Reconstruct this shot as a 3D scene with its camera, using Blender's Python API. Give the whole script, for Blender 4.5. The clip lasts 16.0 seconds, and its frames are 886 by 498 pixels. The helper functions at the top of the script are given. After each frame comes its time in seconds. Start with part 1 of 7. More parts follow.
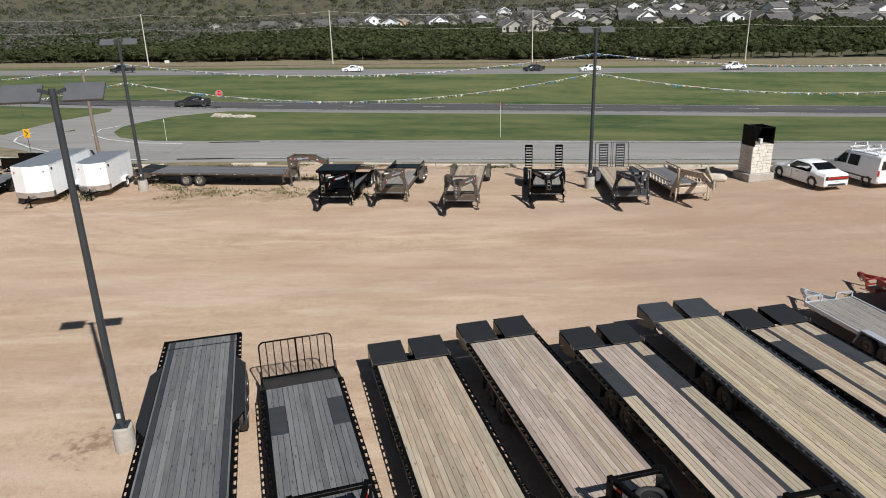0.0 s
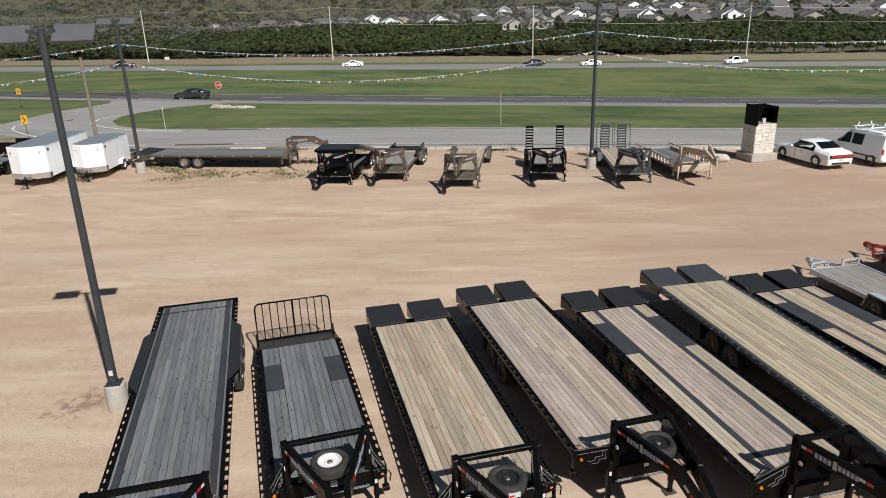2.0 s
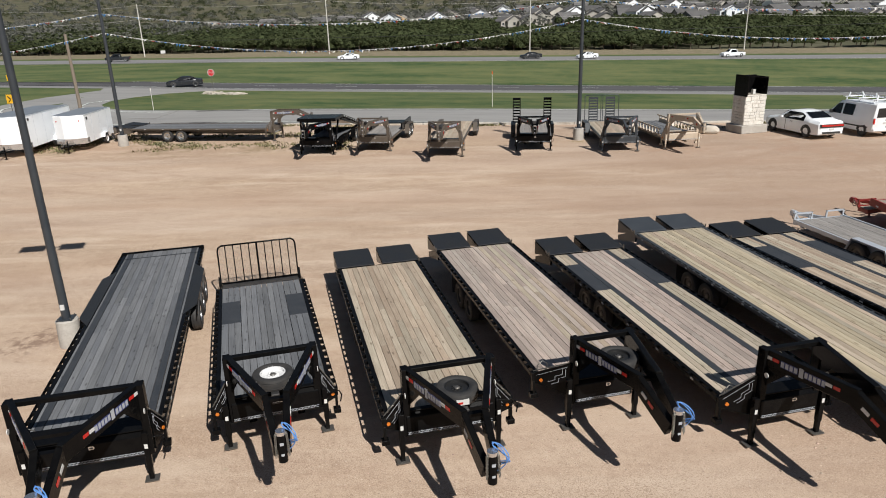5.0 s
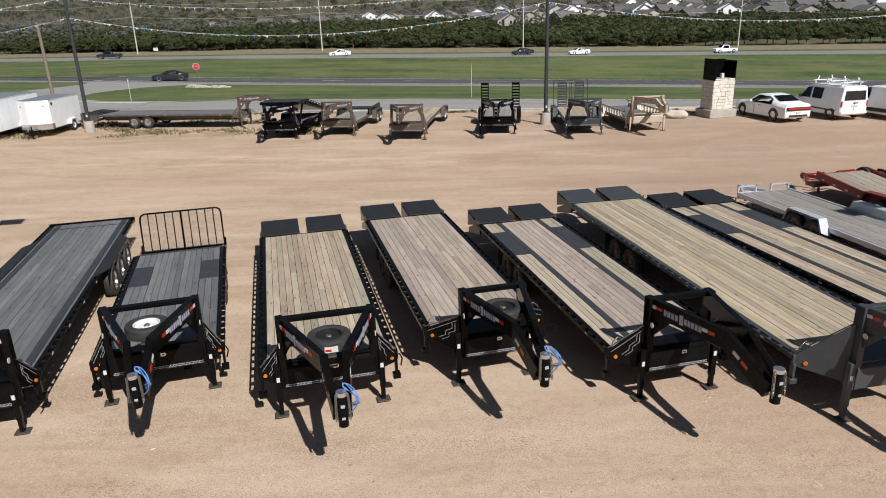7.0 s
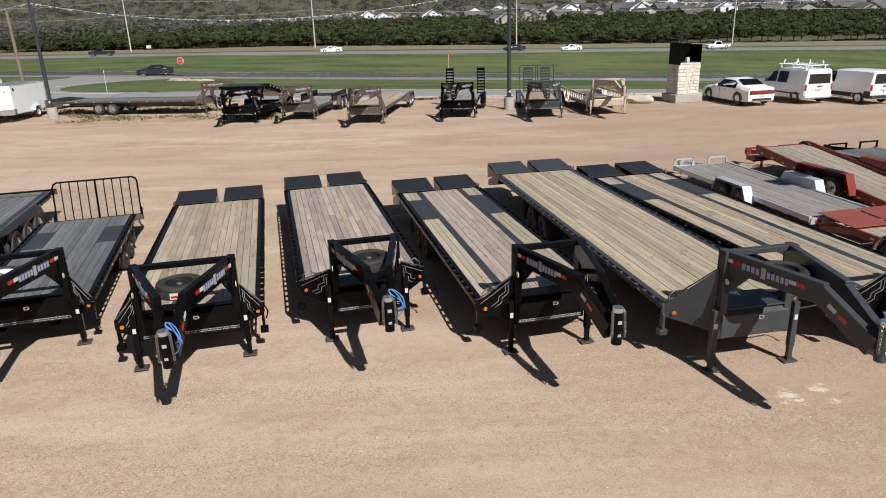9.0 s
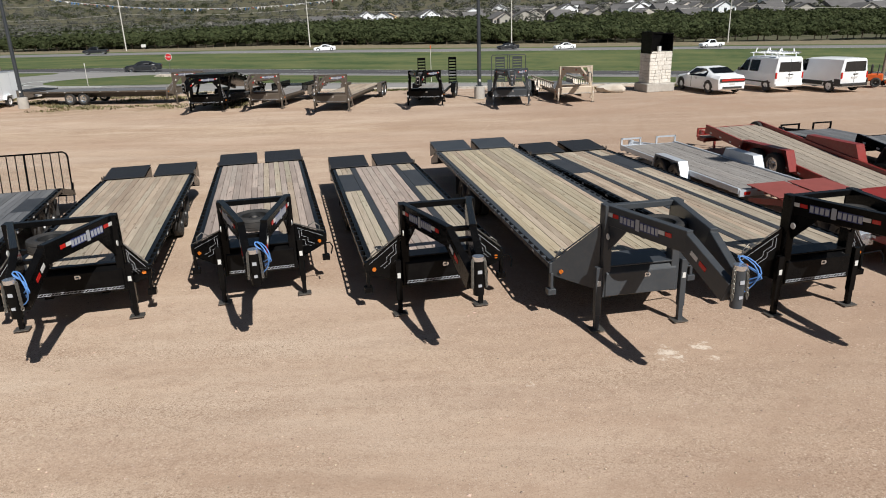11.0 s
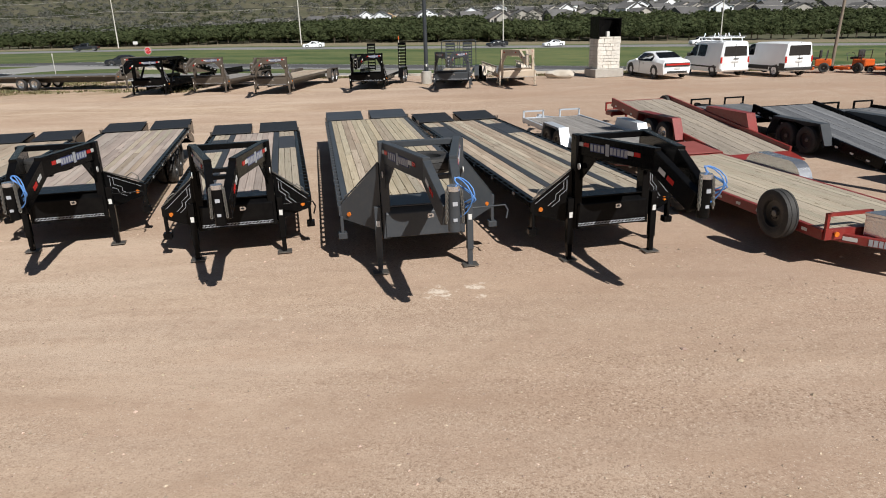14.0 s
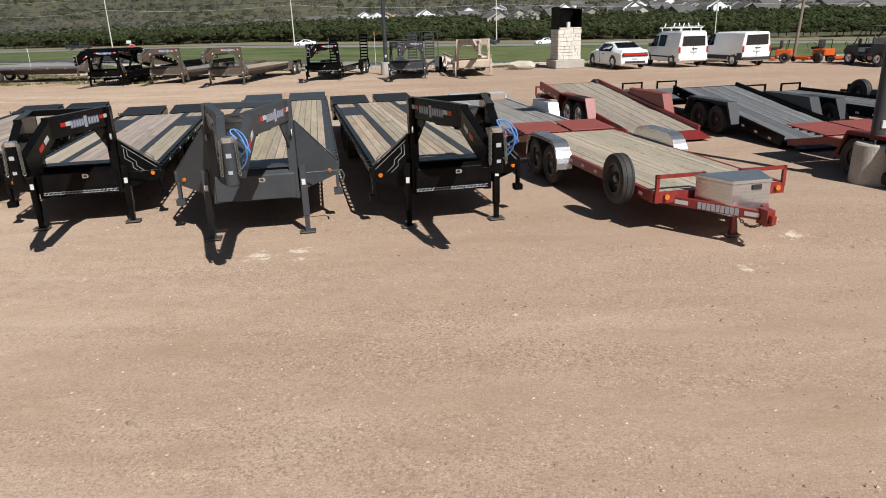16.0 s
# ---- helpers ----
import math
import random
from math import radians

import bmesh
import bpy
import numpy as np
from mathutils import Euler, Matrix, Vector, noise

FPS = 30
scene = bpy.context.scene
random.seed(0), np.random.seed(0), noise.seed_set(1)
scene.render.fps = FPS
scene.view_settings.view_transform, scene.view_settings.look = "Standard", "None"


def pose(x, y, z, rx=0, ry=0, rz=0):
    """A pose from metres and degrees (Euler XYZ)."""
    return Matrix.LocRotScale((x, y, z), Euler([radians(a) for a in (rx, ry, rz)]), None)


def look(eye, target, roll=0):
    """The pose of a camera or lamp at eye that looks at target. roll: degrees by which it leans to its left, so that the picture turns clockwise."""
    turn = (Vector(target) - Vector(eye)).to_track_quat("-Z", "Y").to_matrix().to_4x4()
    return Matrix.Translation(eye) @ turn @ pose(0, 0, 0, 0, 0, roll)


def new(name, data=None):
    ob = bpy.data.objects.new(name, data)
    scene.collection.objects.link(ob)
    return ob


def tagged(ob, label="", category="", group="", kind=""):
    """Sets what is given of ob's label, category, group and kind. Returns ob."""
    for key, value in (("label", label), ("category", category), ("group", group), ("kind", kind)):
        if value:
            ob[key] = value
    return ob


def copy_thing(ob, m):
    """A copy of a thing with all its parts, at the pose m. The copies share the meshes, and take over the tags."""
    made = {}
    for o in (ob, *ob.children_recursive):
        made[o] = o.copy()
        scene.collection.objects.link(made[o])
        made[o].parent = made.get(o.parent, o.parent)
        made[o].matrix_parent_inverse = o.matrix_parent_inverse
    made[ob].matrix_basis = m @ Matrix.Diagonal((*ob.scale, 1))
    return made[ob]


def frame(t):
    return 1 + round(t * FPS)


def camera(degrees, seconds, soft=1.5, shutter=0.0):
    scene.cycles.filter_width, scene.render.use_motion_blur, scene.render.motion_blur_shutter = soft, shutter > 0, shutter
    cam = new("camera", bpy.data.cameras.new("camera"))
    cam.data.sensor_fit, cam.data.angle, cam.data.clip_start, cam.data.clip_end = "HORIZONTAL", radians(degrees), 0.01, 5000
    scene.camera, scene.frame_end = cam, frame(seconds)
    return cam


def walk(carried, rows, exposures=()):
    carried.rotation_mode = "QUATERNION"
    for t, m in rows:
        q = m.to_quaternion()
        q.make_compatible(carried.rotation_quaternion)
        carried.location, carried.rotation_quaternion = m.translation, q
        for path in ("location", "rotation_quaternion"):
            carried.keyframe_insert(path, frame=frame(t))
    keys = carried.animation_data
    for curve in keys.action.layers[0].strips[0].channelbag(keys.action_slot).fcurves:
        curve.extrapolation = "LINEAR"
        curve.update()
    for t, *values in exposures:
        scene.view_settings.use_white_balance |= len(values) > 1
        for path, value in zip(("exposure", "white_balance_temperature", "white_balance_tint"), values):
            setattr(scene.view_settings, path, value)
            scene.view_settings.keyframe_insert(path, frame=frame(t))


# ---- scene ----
cam = camera(66.5, 16.0, soft=1.0)
PATH = [
    (0, (-0.475, -0.109, 10.908), (-0.51, 1.782, 10.259), -1.6),
    (0.5, (-0.455, -0.146, 10.576), (-0.49, 1.746, 9.928), -1.6),
    (1, (-0.467, -0.151, 10.24), (-0.502, 1.741, 9.593), -1.7),
    (1.5, (-0.463, -0.132, 9.923), (-0.5, 1.759, 9.275), -1.7),
    (2, (-0.472, -0.133, 9.595), (-0.509, 1.759, 8.948), -1.7),
    (2.5, (-0.497, -0.13, 9.27), (-0.533, 1.762, 8.624), -1.7),
    (3, (-0.526, -0.129, 8.938), (-0.563, 1.763, 8.293), -1.7),
    (5.5, (0.867, -0.133, 7.399), (0.829, 1.76, 6.755), -1.7),
    (6, (1.387, -0.13, 7.142), (1.348, 1.763, 6.498), -1.7),
    (6.5, (1.956, -0.163, 6.889), (1.916, 1.731, 6.245), -1.7),
    (7, (2.554, -0.125, 6.627), (2.513, 1.768, 5.985), -1.8),
    (7.5, (3.191, -0.093, 6.429), (3.149, 1.801, 5.787), -1.9),
    (8, (3.841, -0.084, 6.25), (3.797, 1.81, 5.609), -1.9),
    (8.5, (4.423, -0.089, 5.944), (4.378, 1.804, 5.303), -1.9),
    (9, (4.941, -0.071, 5.586), (4.894, 1.823, 4.946), -1.9),
    (11.5, (7.373, -0.025, 4.588), (7.319, 1.871, 3.954), -1.9),
    (12, (7.891, -0.047, 4.403), (7.835, 1.849, 3.77), -1.9),
    (12.5, (8.453, -0.029, 4.207), (8.396, 1.868, 3.575), -1.9),
    (13, (9.059, -0.024, 4.039), (9.0, 1.873, 3.406), -1.8),
    (13.5, (9.684, -0.034, 3.849), (9.624, 1.863, 3.218), -1.8),
    (14, (10.329, -0.056, 3.675), (10.267, 1.841, 3.044), -1.8),
    (14.5, (10.967, -0.06, 3.495), (10.903, 1.837, 2.866), -1.8),
    (15, (11.62, -0.064, 3.321), (11.554, 1.833, 2.69), -1.8),
    (15.5, (12.263, -0.017, 3.156), (12.196, 1.88, 2.527), -1.8),
    (16, (12.92, 0.014, 3.022), (12.85, 1.912, 2.393), -1.9),
]
walk(cam, [(t, look(eye, target, roll)) for t, eye, target, roll in PATH], exposures=((0, 0.07), (6, 0.09), (12, 0.13), (16, 0.16)))

# ---- build ----
# world, sun and exposure
SUN = Vector((5.2, -8.3, 9.7)).normalized()
world = bpy.data.worlds.new("world")
scene.world = world
world.use_nodes = True
_wn = world.node_tree
_sky = _wn.nodes.new("ShaderNodeTexSky")
_sky.sky_type, _sky.sun_disc = "NISHITA", False
_sky.sun_elevation = math.asin(SUN.z)
_sky.sun_rotation = math.atan2(SUN.x, SUN.y)
_sky.dust_density = 0.7
_bg = _wn.nodes["Background"]
_bg.inputs["Strength"].default_value = 0.034
_wn.links.new(_sky.outputs[0], _bg.inputs["Color"])
sun_data = bpy.data.lights.new("sun", "SUN")
sun_data.energy, sun_data.angle, sun_data.color = 5.0, radians(0.55), (1.0, 0.97, 0.918)
sun = new("sun", sun_data)
sun.matrix_world = look((SUN * 60)[:], (0, 0, 0))

RNG = random.Random(7)


# ---- materials ----
def mat(name, base, rough=0.6, metal=0.0, second=None, scale=6.0, detail=4.0, amount=0.5, bump=0.0, bump_scale=40.0,
        vary=0.0, coat=0.0, stretch=(1, 1, 1), fine=None, fine_scale=60.0, fine_amount=0.35, island=False, spec=0.5, leaf=0.0):
    """Two scales of noise over a base colour, with bump, and variation from piece to piece."""
    m = bpy.data.materials.new(name)
    m.use_nodes = True
    nt = m.node_tree
    b = nt.nodes["Principled BSDF"]
    b.inputs["Roughness"].default_value, b.inputs["Metallic"].default_value = rough, metal
    b.inputs["Coat Weight"].default_value = coat
    b.inputs["Specular IOR Level"].default_value = spec
    co = nt.nodes.new("ShaderNodeTexCoord")
    mp = nt.nodes.new("ShaderNodeMapping")
    mp.inputs["Scale"].default_value = stretch
    nt.links.new(co.outputs["Object"], mp.inputs["Vector"])
    vec = mp.outputs[0]
    second = second or tuple(c * 0.72 for c in base)

    def noise_fac(sc, lo, hi, det):
        n = nt.nodes.new("ShaderNodeTexNoise")
        n.inputs["Scale"].default_value, n.inputs["Detail"].default_value = sc, det
        nt.links.new(vec, n.inputs["Vector"])
        r = nt.nodes.new("ShaderNodeMapRange")
        r.inputs["From Min"].default_value, r.inputs["From Max"].default_value = lo, hi
        nt.links.new(n.outputs["Fac"], r.inputs["Value"])
        return r.outputs[0]

    def mix(fac, a, c, mode="MIX", k=1.0):
        x = nt.nodes.new("ShaderNodeMix")
        x.data_type, x.blend_type = "RGBA", mode
        if k != 1.0:
            mu = nt.nodes.new("ShaderNodeMath")
            mu.operation = "MULTIPLY"
            mu.inputs[1].default_value = k
            nt.links.new(fac, mu.inputs[0])
            fac = mu.outputs[0]
        nt.links.new(fac, x.inputs["Factor"])
        for sock, v in ((x.inputs["A"], a), (x.inputs["B"], c)):
            if isinstance(v, tuple):
                sock.default_value = (*v, 1)
            else:
                nt.links.new(v, sock)
        return x.outputs["Result"]

    col = mix(noise_fac(scale, 0.35, 0.68, detail), base, second, k=amount)
    if fine:
        col = mix(noise_fac(fine_scale, 0.45, 0.7, 3.0), col, fine, k=fine_amount)
    if vary:
        src = nt.nodes.new("ShaderNodeNewGeometry").outputs["Random Per Island"] if island else nt.nodes.new("ShaderNodeObjectInfo").outputs["Random"]
        hsv = nt.nodes.new("ShaderNodeHueSaturation")
        r = nt.nodes.new("ShaderNodeMapRange")
        r.inputs["To Min"].default_value, r.inputs["To Max"].default_value = 1 - vary, 1 + vary
        nt.links.new(src, r.inputs["Value"])
        nt.links.new(r.outputs[0], hsv.inputs["Value"])
        w = nt.nodes.new("ShaderNodeTexWhiteNoise")
        w.noise_dimensions = "1D"
        nt.links.new(src, w.inputs["W"])
        r2 = nt.nodes.new("ShaderNodeMapRange")
        r2.inputs["To Min"].default_value, r2.inputs["To Max"].default_value = 0.5 - vary * 0.06, 0.5 + vary * 0.06
        nt.links.new(w.outputs["Value"], r2.inputs["Value"])
        nt.links.new(r2.outputs[0], hsv.inputs["Hue"])
        nt.links.new(col, hsv.inputs["Color"])
        col = hsv.outputs[0]
    nt.links.new(col, b.inputs["Base Color"])
    if bump:
        n = nt.nodes.new("ShaderNodeTexNoise")
        n.inputs["Scale"].default_value, n.inputs["Detail"].default_value = bump_scale, 4
        nt.links.new(vec, n.inputs["Vector"])
        bp = nt.nodes.new("ShaderNodeBump")
        bp.inputs["Strength"].default_value, bp.inputs["Distance"].default_value = bump, 0.03
        nt.links.new(n.outputs["Fac"], bp.inputs["Height"])
        nt.links.new(bp.outputs[0], b.inputs["Normal"])
    if leaf:
        tr = nt.nodes.new("ShaderNodeBsdfTranslucent")
        nt.links.new(col, tr.inputs["Color"])
        ms = nt.nodes.new("ShaderNodeMixShader")
        ms.inputs[0].default_value = leaf
        nt.links.new(b.outputs[0], ms.inputs[1])
        nt.links.new(tr.outputs[0], ms.inputs[2])
        nt.links.new(ms.outputs[0], nt.nodes["Material Output"].inputs["Surface"])
    return m


def plank_wood(name, tints, dark):
    """Sawn boards: a tint for each board, long grain, blotches, knots and end checks."""
    m = bpy.data.materials.new(name)
    m.use_nodes = True
    nt = m.node_tree
    b = nt.nodes["Principled BSDF"]
    b.inputs["Roughness"].default_value, b.inputs["Specular IOR Level"].default_value = 0.64, 0.5
    rnd = nt.nodes.new("ShaderNodeObjectInfo").outputs["Random"]
    wn = nt.nodes.new("ShaderNodeTexWhiteNoise")
    wn.noise_dimensions = "1D"
    nt.links.new(rnd, wn.inputs["W"])
    ad = nt.nodes.new("ShaderNodeVectorMath")
    ad.operation = "MULTIPLY_ADD"
    ad.inputs[1].default_value = (0, 30, 30)
    nt.links.new(wn.outputs["Color"], ad.inputs[0])
    nt.links.new(nt.nodes.new("ShaderNodeTexCoord").outputs["Object"], ad.inputs[2])

    def tex(kind, scale, stretch, lo, hi, det=4.0):
        mp = nt.nodes.new("ShaderNodeMapping")
        mp.inputs["Scale"].default_value = stretch
        nt.links.new(ad.outputs[0], mp.inputs["Vector"])
        n = nt.nodes.new(kind)
        n.inputs["Scale"].default_value = scale
        if kind == "ShaderNodeTexNoise":
            n.inputs["Detail"].default_value = det
        nt.links.new(mp.outputs[0], n.inputs["Vector"])
        r = nt.nodes.new("ShaderNodeMapRange")
        r.inputs["From Min"].default_value, r.inputs["From Max"].default_value = lo, hi
        nt.links.new(n.outputs[0], r.inputs["Value"])
        return r.outputs[0]

    def mix(fac, a, c, k):
        x = nt.nodes.new("ShaderNodeMix")
        x.data_type = "RGBA"
        mu = nt.nodes.new("ShaderNodeMath")
        mu.operation = "MULTIPLY"
        mu.inputs[1].default_value = k
        nt.links.new(fac, mu.inputs[0])
        nt.links.new(mu.outputs[0], x.inputs["Factor"])
        nt.links.new(a, x.inputs["A"])
        x.inputs["B"].default_value = (*c, 1)
        return x.outputs["Result"]

    cr = nt.nodes.new("ShaderNodeValToRGB")
    while len(cr.color_ramp.elements) < 4:
        cr.color_ramp.elements.new(0.5)
    for k, (el, tint) in enumerate(zip(cr.color_ramp.elements, tints)):
        el.position, el.color = k / 3, (*tint, 1)
    nt.links.new(wn.outputs["Value"], cr.inputs[0])
    light = tuple(min(1, c * 1.22) for c in tints[3])
    col = mix(tex("ShaderNodeTexNoise", 1.4, (1.5, 0.7, 1), 0.45, 0.72, 5), cr.outputs[0], light, 0.5)
    col = mix(tex("ShaderNodeTexNoise", 1.7, (1.6, 0.5, 1), 0.48, 0.75, 6), col, tuple(c * 0.72 for c in tints[1]), 0.6)
    gr = tex("ShaderNodeTexNoise", 2.0, (26, 0.8, 26), 0.42, 0.72)
    col = mix(gr, col, dark, 0.45)
    col = mix(tex("ShaderNodeTexVoronoi", 1.0, (7, 2.2, 1), 0.20, 0.08), col, tuple(c * 0.6 for c in dark), 0.75)
    vr = nt.nodes.new("ShaderNodeMapRange")
    vr.inputs["To Min"].default_value, vr.inputs["To Max"].default_value = 0.80, 1.14
    nt.links.new(rnd, vr.inputs["Value"])
    hsv = nt.nodes.new("ShaderNodeHueSaturation")
    nt.links.new(vr.outputs[0], hsv.inputs["Value"])
    nt.links.new(col, hsv.inputs["Color"])
    nt.links.new(hsv.outputs[0], b.inputs["Base Color"])
    bp = nt.nodes.new("ShaderNodeBump")
    bp.inputs["Strength"].default_value, bp.inputs["Distance"].default_value = 0.25, 0.02
    bp.invert = True
    nt.links.new(gr, bp.inputs["Height"])
    nt.links.new(bp.outputs[0], b.inputs["Normal"])
    return m


CHALK, STAIN = (0.74, 0.655, 0.56), (0.23, 0.155, 0.115)
PATCHES = [(9.94, 9.12, 0.42, CHALK, 0.75), (10.5, 9.25, 0.30, CHALK, 0.75), (10.6, 8.95, 0.2, CHALK, 0.7), (16.5, 8.2, 0.26, CHALK, 0.75), (17.66, 9.51, 0.34, CHALK, 0.75), (7.8, 8.3, 0.14, CHALK, 0.75),
           (-10.55, 15.75, 1.5, STAIN, 0.8), (-10.2, 15.3, 0.6, (0.55, 0.43, 0.34), 0.6), (-18.0, 43.6, 5.0, (0.25, 0.19, 0.11), 0.7), (-12.0, 42.3, 3.6, (0.27, 0.20, 0.12), 0.7),
           (-25.0, 42.5, 4.0, (0.27, 0.21, 0.13), 0.6), (8.3, 42.0, 1.4, (0.24, 0.20, 0.10), 0.6), (28.0, 41.0, 4.5, (0.36, 0.235, 0.16), 0.7), (20.5, 37.5, 6.0, (0.38, 0.255, 0.185), 0.55),
           (13.0, 38.5, 3.5, (0.38, 0.255, 0.185), 0.45), (30.0, 33.0, 7.0, (0.38, 0.26, 0.19), 0.5)]
# wheel tracks as (centre x, centre y, radius)
TRACKS = [(24.5, 33.0, 5.2), (24.5, 33.0, 3.6), (22.0, 29.5, 8.6), (22.0, 29.5, 7.0), (14.0, -34.0, 39.2), (14.0, -34.0, 37.6), (9.0, 75.0, 70.6), (9.0, 75.0, 68.9), (-2.0, 70.0, 37.0), (-2.0, 70.0, 38.7), (2.0, 95.0, 66.0), (122.7, -92.6, 150.0)]


def ground_dirt():
    """Packed tan dirt with swept lanes, pale and reddish patches, gravel and clods."""
    m = bpy.data.materials.new("packed_dirt")
    m.use_nodes = True
    nt = m.node_tree
    b = nt.nodes["Principled BSDF"]
    b.inputs["Roughness"].default_value = 0.92
    b.inputs["Specular IOR Level"].default_value = 0.15
    co = nt.nodes.new("ShaderNodeTexCoord").outputs["Object"]

    def nz(scale, det=5.0, stretch=(1, 1, 1), lo=0.35, hi=0.65, rough=0.5, turn=0.0):
        mp = nt.nodes.new("ShaderNodeMapping")
        mp.inputs["Scale"].default_value = stretch
        mp.inputs["Rotation"].default_value = (0, 0, turn)
        nt.links.new(co, mp.inputs["Vector"])
        n = nt.nodes.new("ShaderNodeTexNoise")
        n.inputs["Scale"].default_value, n.inputs["Detail"].default_value, n.inputs["Roughness"].default_value = scale, det, rough
        nt.links.new(mp.outputs[0], n.inputs["Vector"])
        r = nt.nodes.new("ShaderNodeMapRange")
        r.inputs["From Min"].default_value, r.inputs["From Max"].default_value = lo, hi
        nt.links.new(n.outputs["Fac"], r.inputs["Value"])
        return r.outputs[0]

    def mix(fac, a, c, k):
        x = nt.nodes.new("ShaderNodeMix")
        x.data_type = "RGBA"
        mu = nt.nodes.new("ShaderNodeMath")
        mu.operation = "MULTIPLY"
        mu.inputs[1].default_value = k
        nt.links.new(fac, mu.inputs[0])
        nt.links.new(mu.outputs[0], x.inputs["Factor"])
        for sock, v in ((x.inputs["A"], a), (x.inputs["B"], c)):
            if isinstance(v, tuple):
                sock.default_value = (*v, 1)
            else:
                nt.links.new(v, sock)
        return x.outputs["Result"]

    col = mix(nz(0.12, 4), (0.505, 0.374, 0.268), (0.555, 0.432, 0.324), 0.9)
    col = mix(nz(0.35, 6, (0.16, 1.0, 1), 0.42, 0.7), col, (0.565, 0.455, 0.372), 0.5)
    col = mix(nz(0.35, 8, (0.35, 1, 1), 0.5, 0.75, turn=0.25), col, (0.40, 0.265, 0.185), 0.5)
    col = mix(nz(1.1, 9, (0.5, 1.2, 1), 0.48, 0.72, 0.62), col, (0.385, 0.262, 0.188), 0.55)
    col = mix(nz(5.0, 6, lo=0.5, hi=0.75), col, (0.34, 0.235, 0.168), 0.6)
    col = mix(nz(38.0, 3, lo=0.56, hi=0.68), col, (0.25, 0.165, 0.115), 0.75)
    col = mix(nz(30.0, 3, lo=0.66, hi=0.72), col, (0.74, 0.66, 0.57), 0.9)
    # pale worn streaks and darker stony ruts along the way that vehicles take
    col = mix(nz(0.8, 8, (0.22, 1.0, 1), 0.50, 0.70, 0.58, turn=0.06), col, (0.65, 0.53, 0.42), 0.72)
    col = mix(nz(1.3, 9, (0.12, 1.0, 1), 0.54, 0.74, 0.62, turn=-0.04), col, (0.36, 0.245, 0.172), 0.58)
    # broad swept lanes along the yard
    col = mix(nz(0.05, 6, (0.35, 2.6, 1), 0.42, 0.62), col, (0.565, 0.44, 0.35), 0.45)
    col = mix(nz(0.07, 6, (0.30, 1.9, 1), 0.50, 0.68, turn=0.12), col, (0.39, 0.255, 0.177), 0.65)
    # the yard turns redder and coarser towards its eastern end
    sx = nt.nodes.new("ShaderNodeSeparateXYZ")
    nt.links.new(co, sx.inputs[0])
    wob = nt.nodes.new("ShaderNodeMath")
    wob.operation = "MULTIPLY_ADD"
    wob.inputs[1].default_value = 9.0
    nt.links.new(nz(0.16, 8, (0.35, 1.3, 1), rough=0.6), wob.inputs[0])
    nt.links.new(sx.outputs["X"], wob.inputs[2])
    east = nt.nodes.new("ShaderNodeMapRange")
    east.inputs["From Min"].default_value, east.inputs["From Max"].default_value = 5.5, 18.5
    nt.links.new(wob.outputs[0], east.inputs["Value"])
    col = mix(east.outputs[0], col, (0.340, 0.240, 0.182), 0.48)
    col = mix(nz(75.0, 4, lo=0.55, hi=0.66), col, (0.24, 0.16, 0.115), 0.65)
    col = mix(nz(60.0, 3, lo=0.64, hi=0.70), col, (0.66, 0.57, 0.48), 0.7)
    # stony stretches, thick with small stones, between smooth worn ones
    zone = nz(0.45, 8, (0.3, 1.1, 1), 0.40, 0.62, 0.6, turn=0.08)
    for scale, lo, hi, tint, k in ((29.0, 0.565, 0.62, (0.25, 0.166, 0.115), 0.7), (26.0, 0.625, 0.675, (0.67, 0.56, 0.45), 0.55), (50.0, 0.56, 0.63, (0.24, 0.16, 0.11), 0.6)):
        both = nt.nodes.new("ShaderNodeMath")
        both.operation = "MULTIPLY"
        nt.links.new(zone, both.inputs[0])
        nt.links.new(nz(scale, 2, lo=lo, hi=hi), both.inputs[1])
        col = mix(both.outputs[0], col, tint, k)
    # stains and pale chalky spots with ragged outlines
    for cx, cy, rad, tint, k in PATCHES:
        sb = nt.nodes.new("ShaderNodeVectorMath")
        sb.operation = "SUBTRACT"
        sb.inputs[1].default_value = (cx, cy, 0)
        nt.links.new(co, sb.inputs[0])
        ln = nt.nodes.new("ShaderNodeVectorMath")
        ln.operation = "LENGTH"
        nt.links.new(sb.outputs[0], ln.inputs[0])
        ad = nt.nodes.new("ShaderNodeMath")
        ad.operation = "MULTIPLY_ADD"
        nt.links.new(nz(8.0 if rad < 0.5 else 3.2 / max(1.0, rad * 0.5), 8, rough=0.65), ad.inputs[0])
        ad.inputs[1].default_value = rad * 1.1
        nt.links.new(ln.outputs["Value"], ad.inputs[2])
        mr = nt.nodes.new("ShaderNodeMapRange")
        mr.inputs["From Min"].default_value, mr.inputs["From Max"].default_value = rad, rad * 0.6
        nt.links.new(ad.outputs[0], mr.inputs["Value"])
        col = mix(mr.outputs[0], col, tint, k)
    # faint wheel tracks, broken where they were swept over
    for cx, cy, rad in TRACKS:
        sb = nt.nodes.new("ShaderNodeVectorMath")
        sb.operation = "DISTANCE"
        sb.inputs[1].default_value = (cx, cy, 0)
        nt.links.new(co, sb.inputs[0])
        off = nt.nodes.new("ShaderNodeMath")
        off.operation = "SUBTRACT"
        off.inputs[1].default_value = rad
        nt.links.new(sb.outputs["Value"], off.inputs[0])
        ab = nt.nodes.new("ShaderNodeMath")
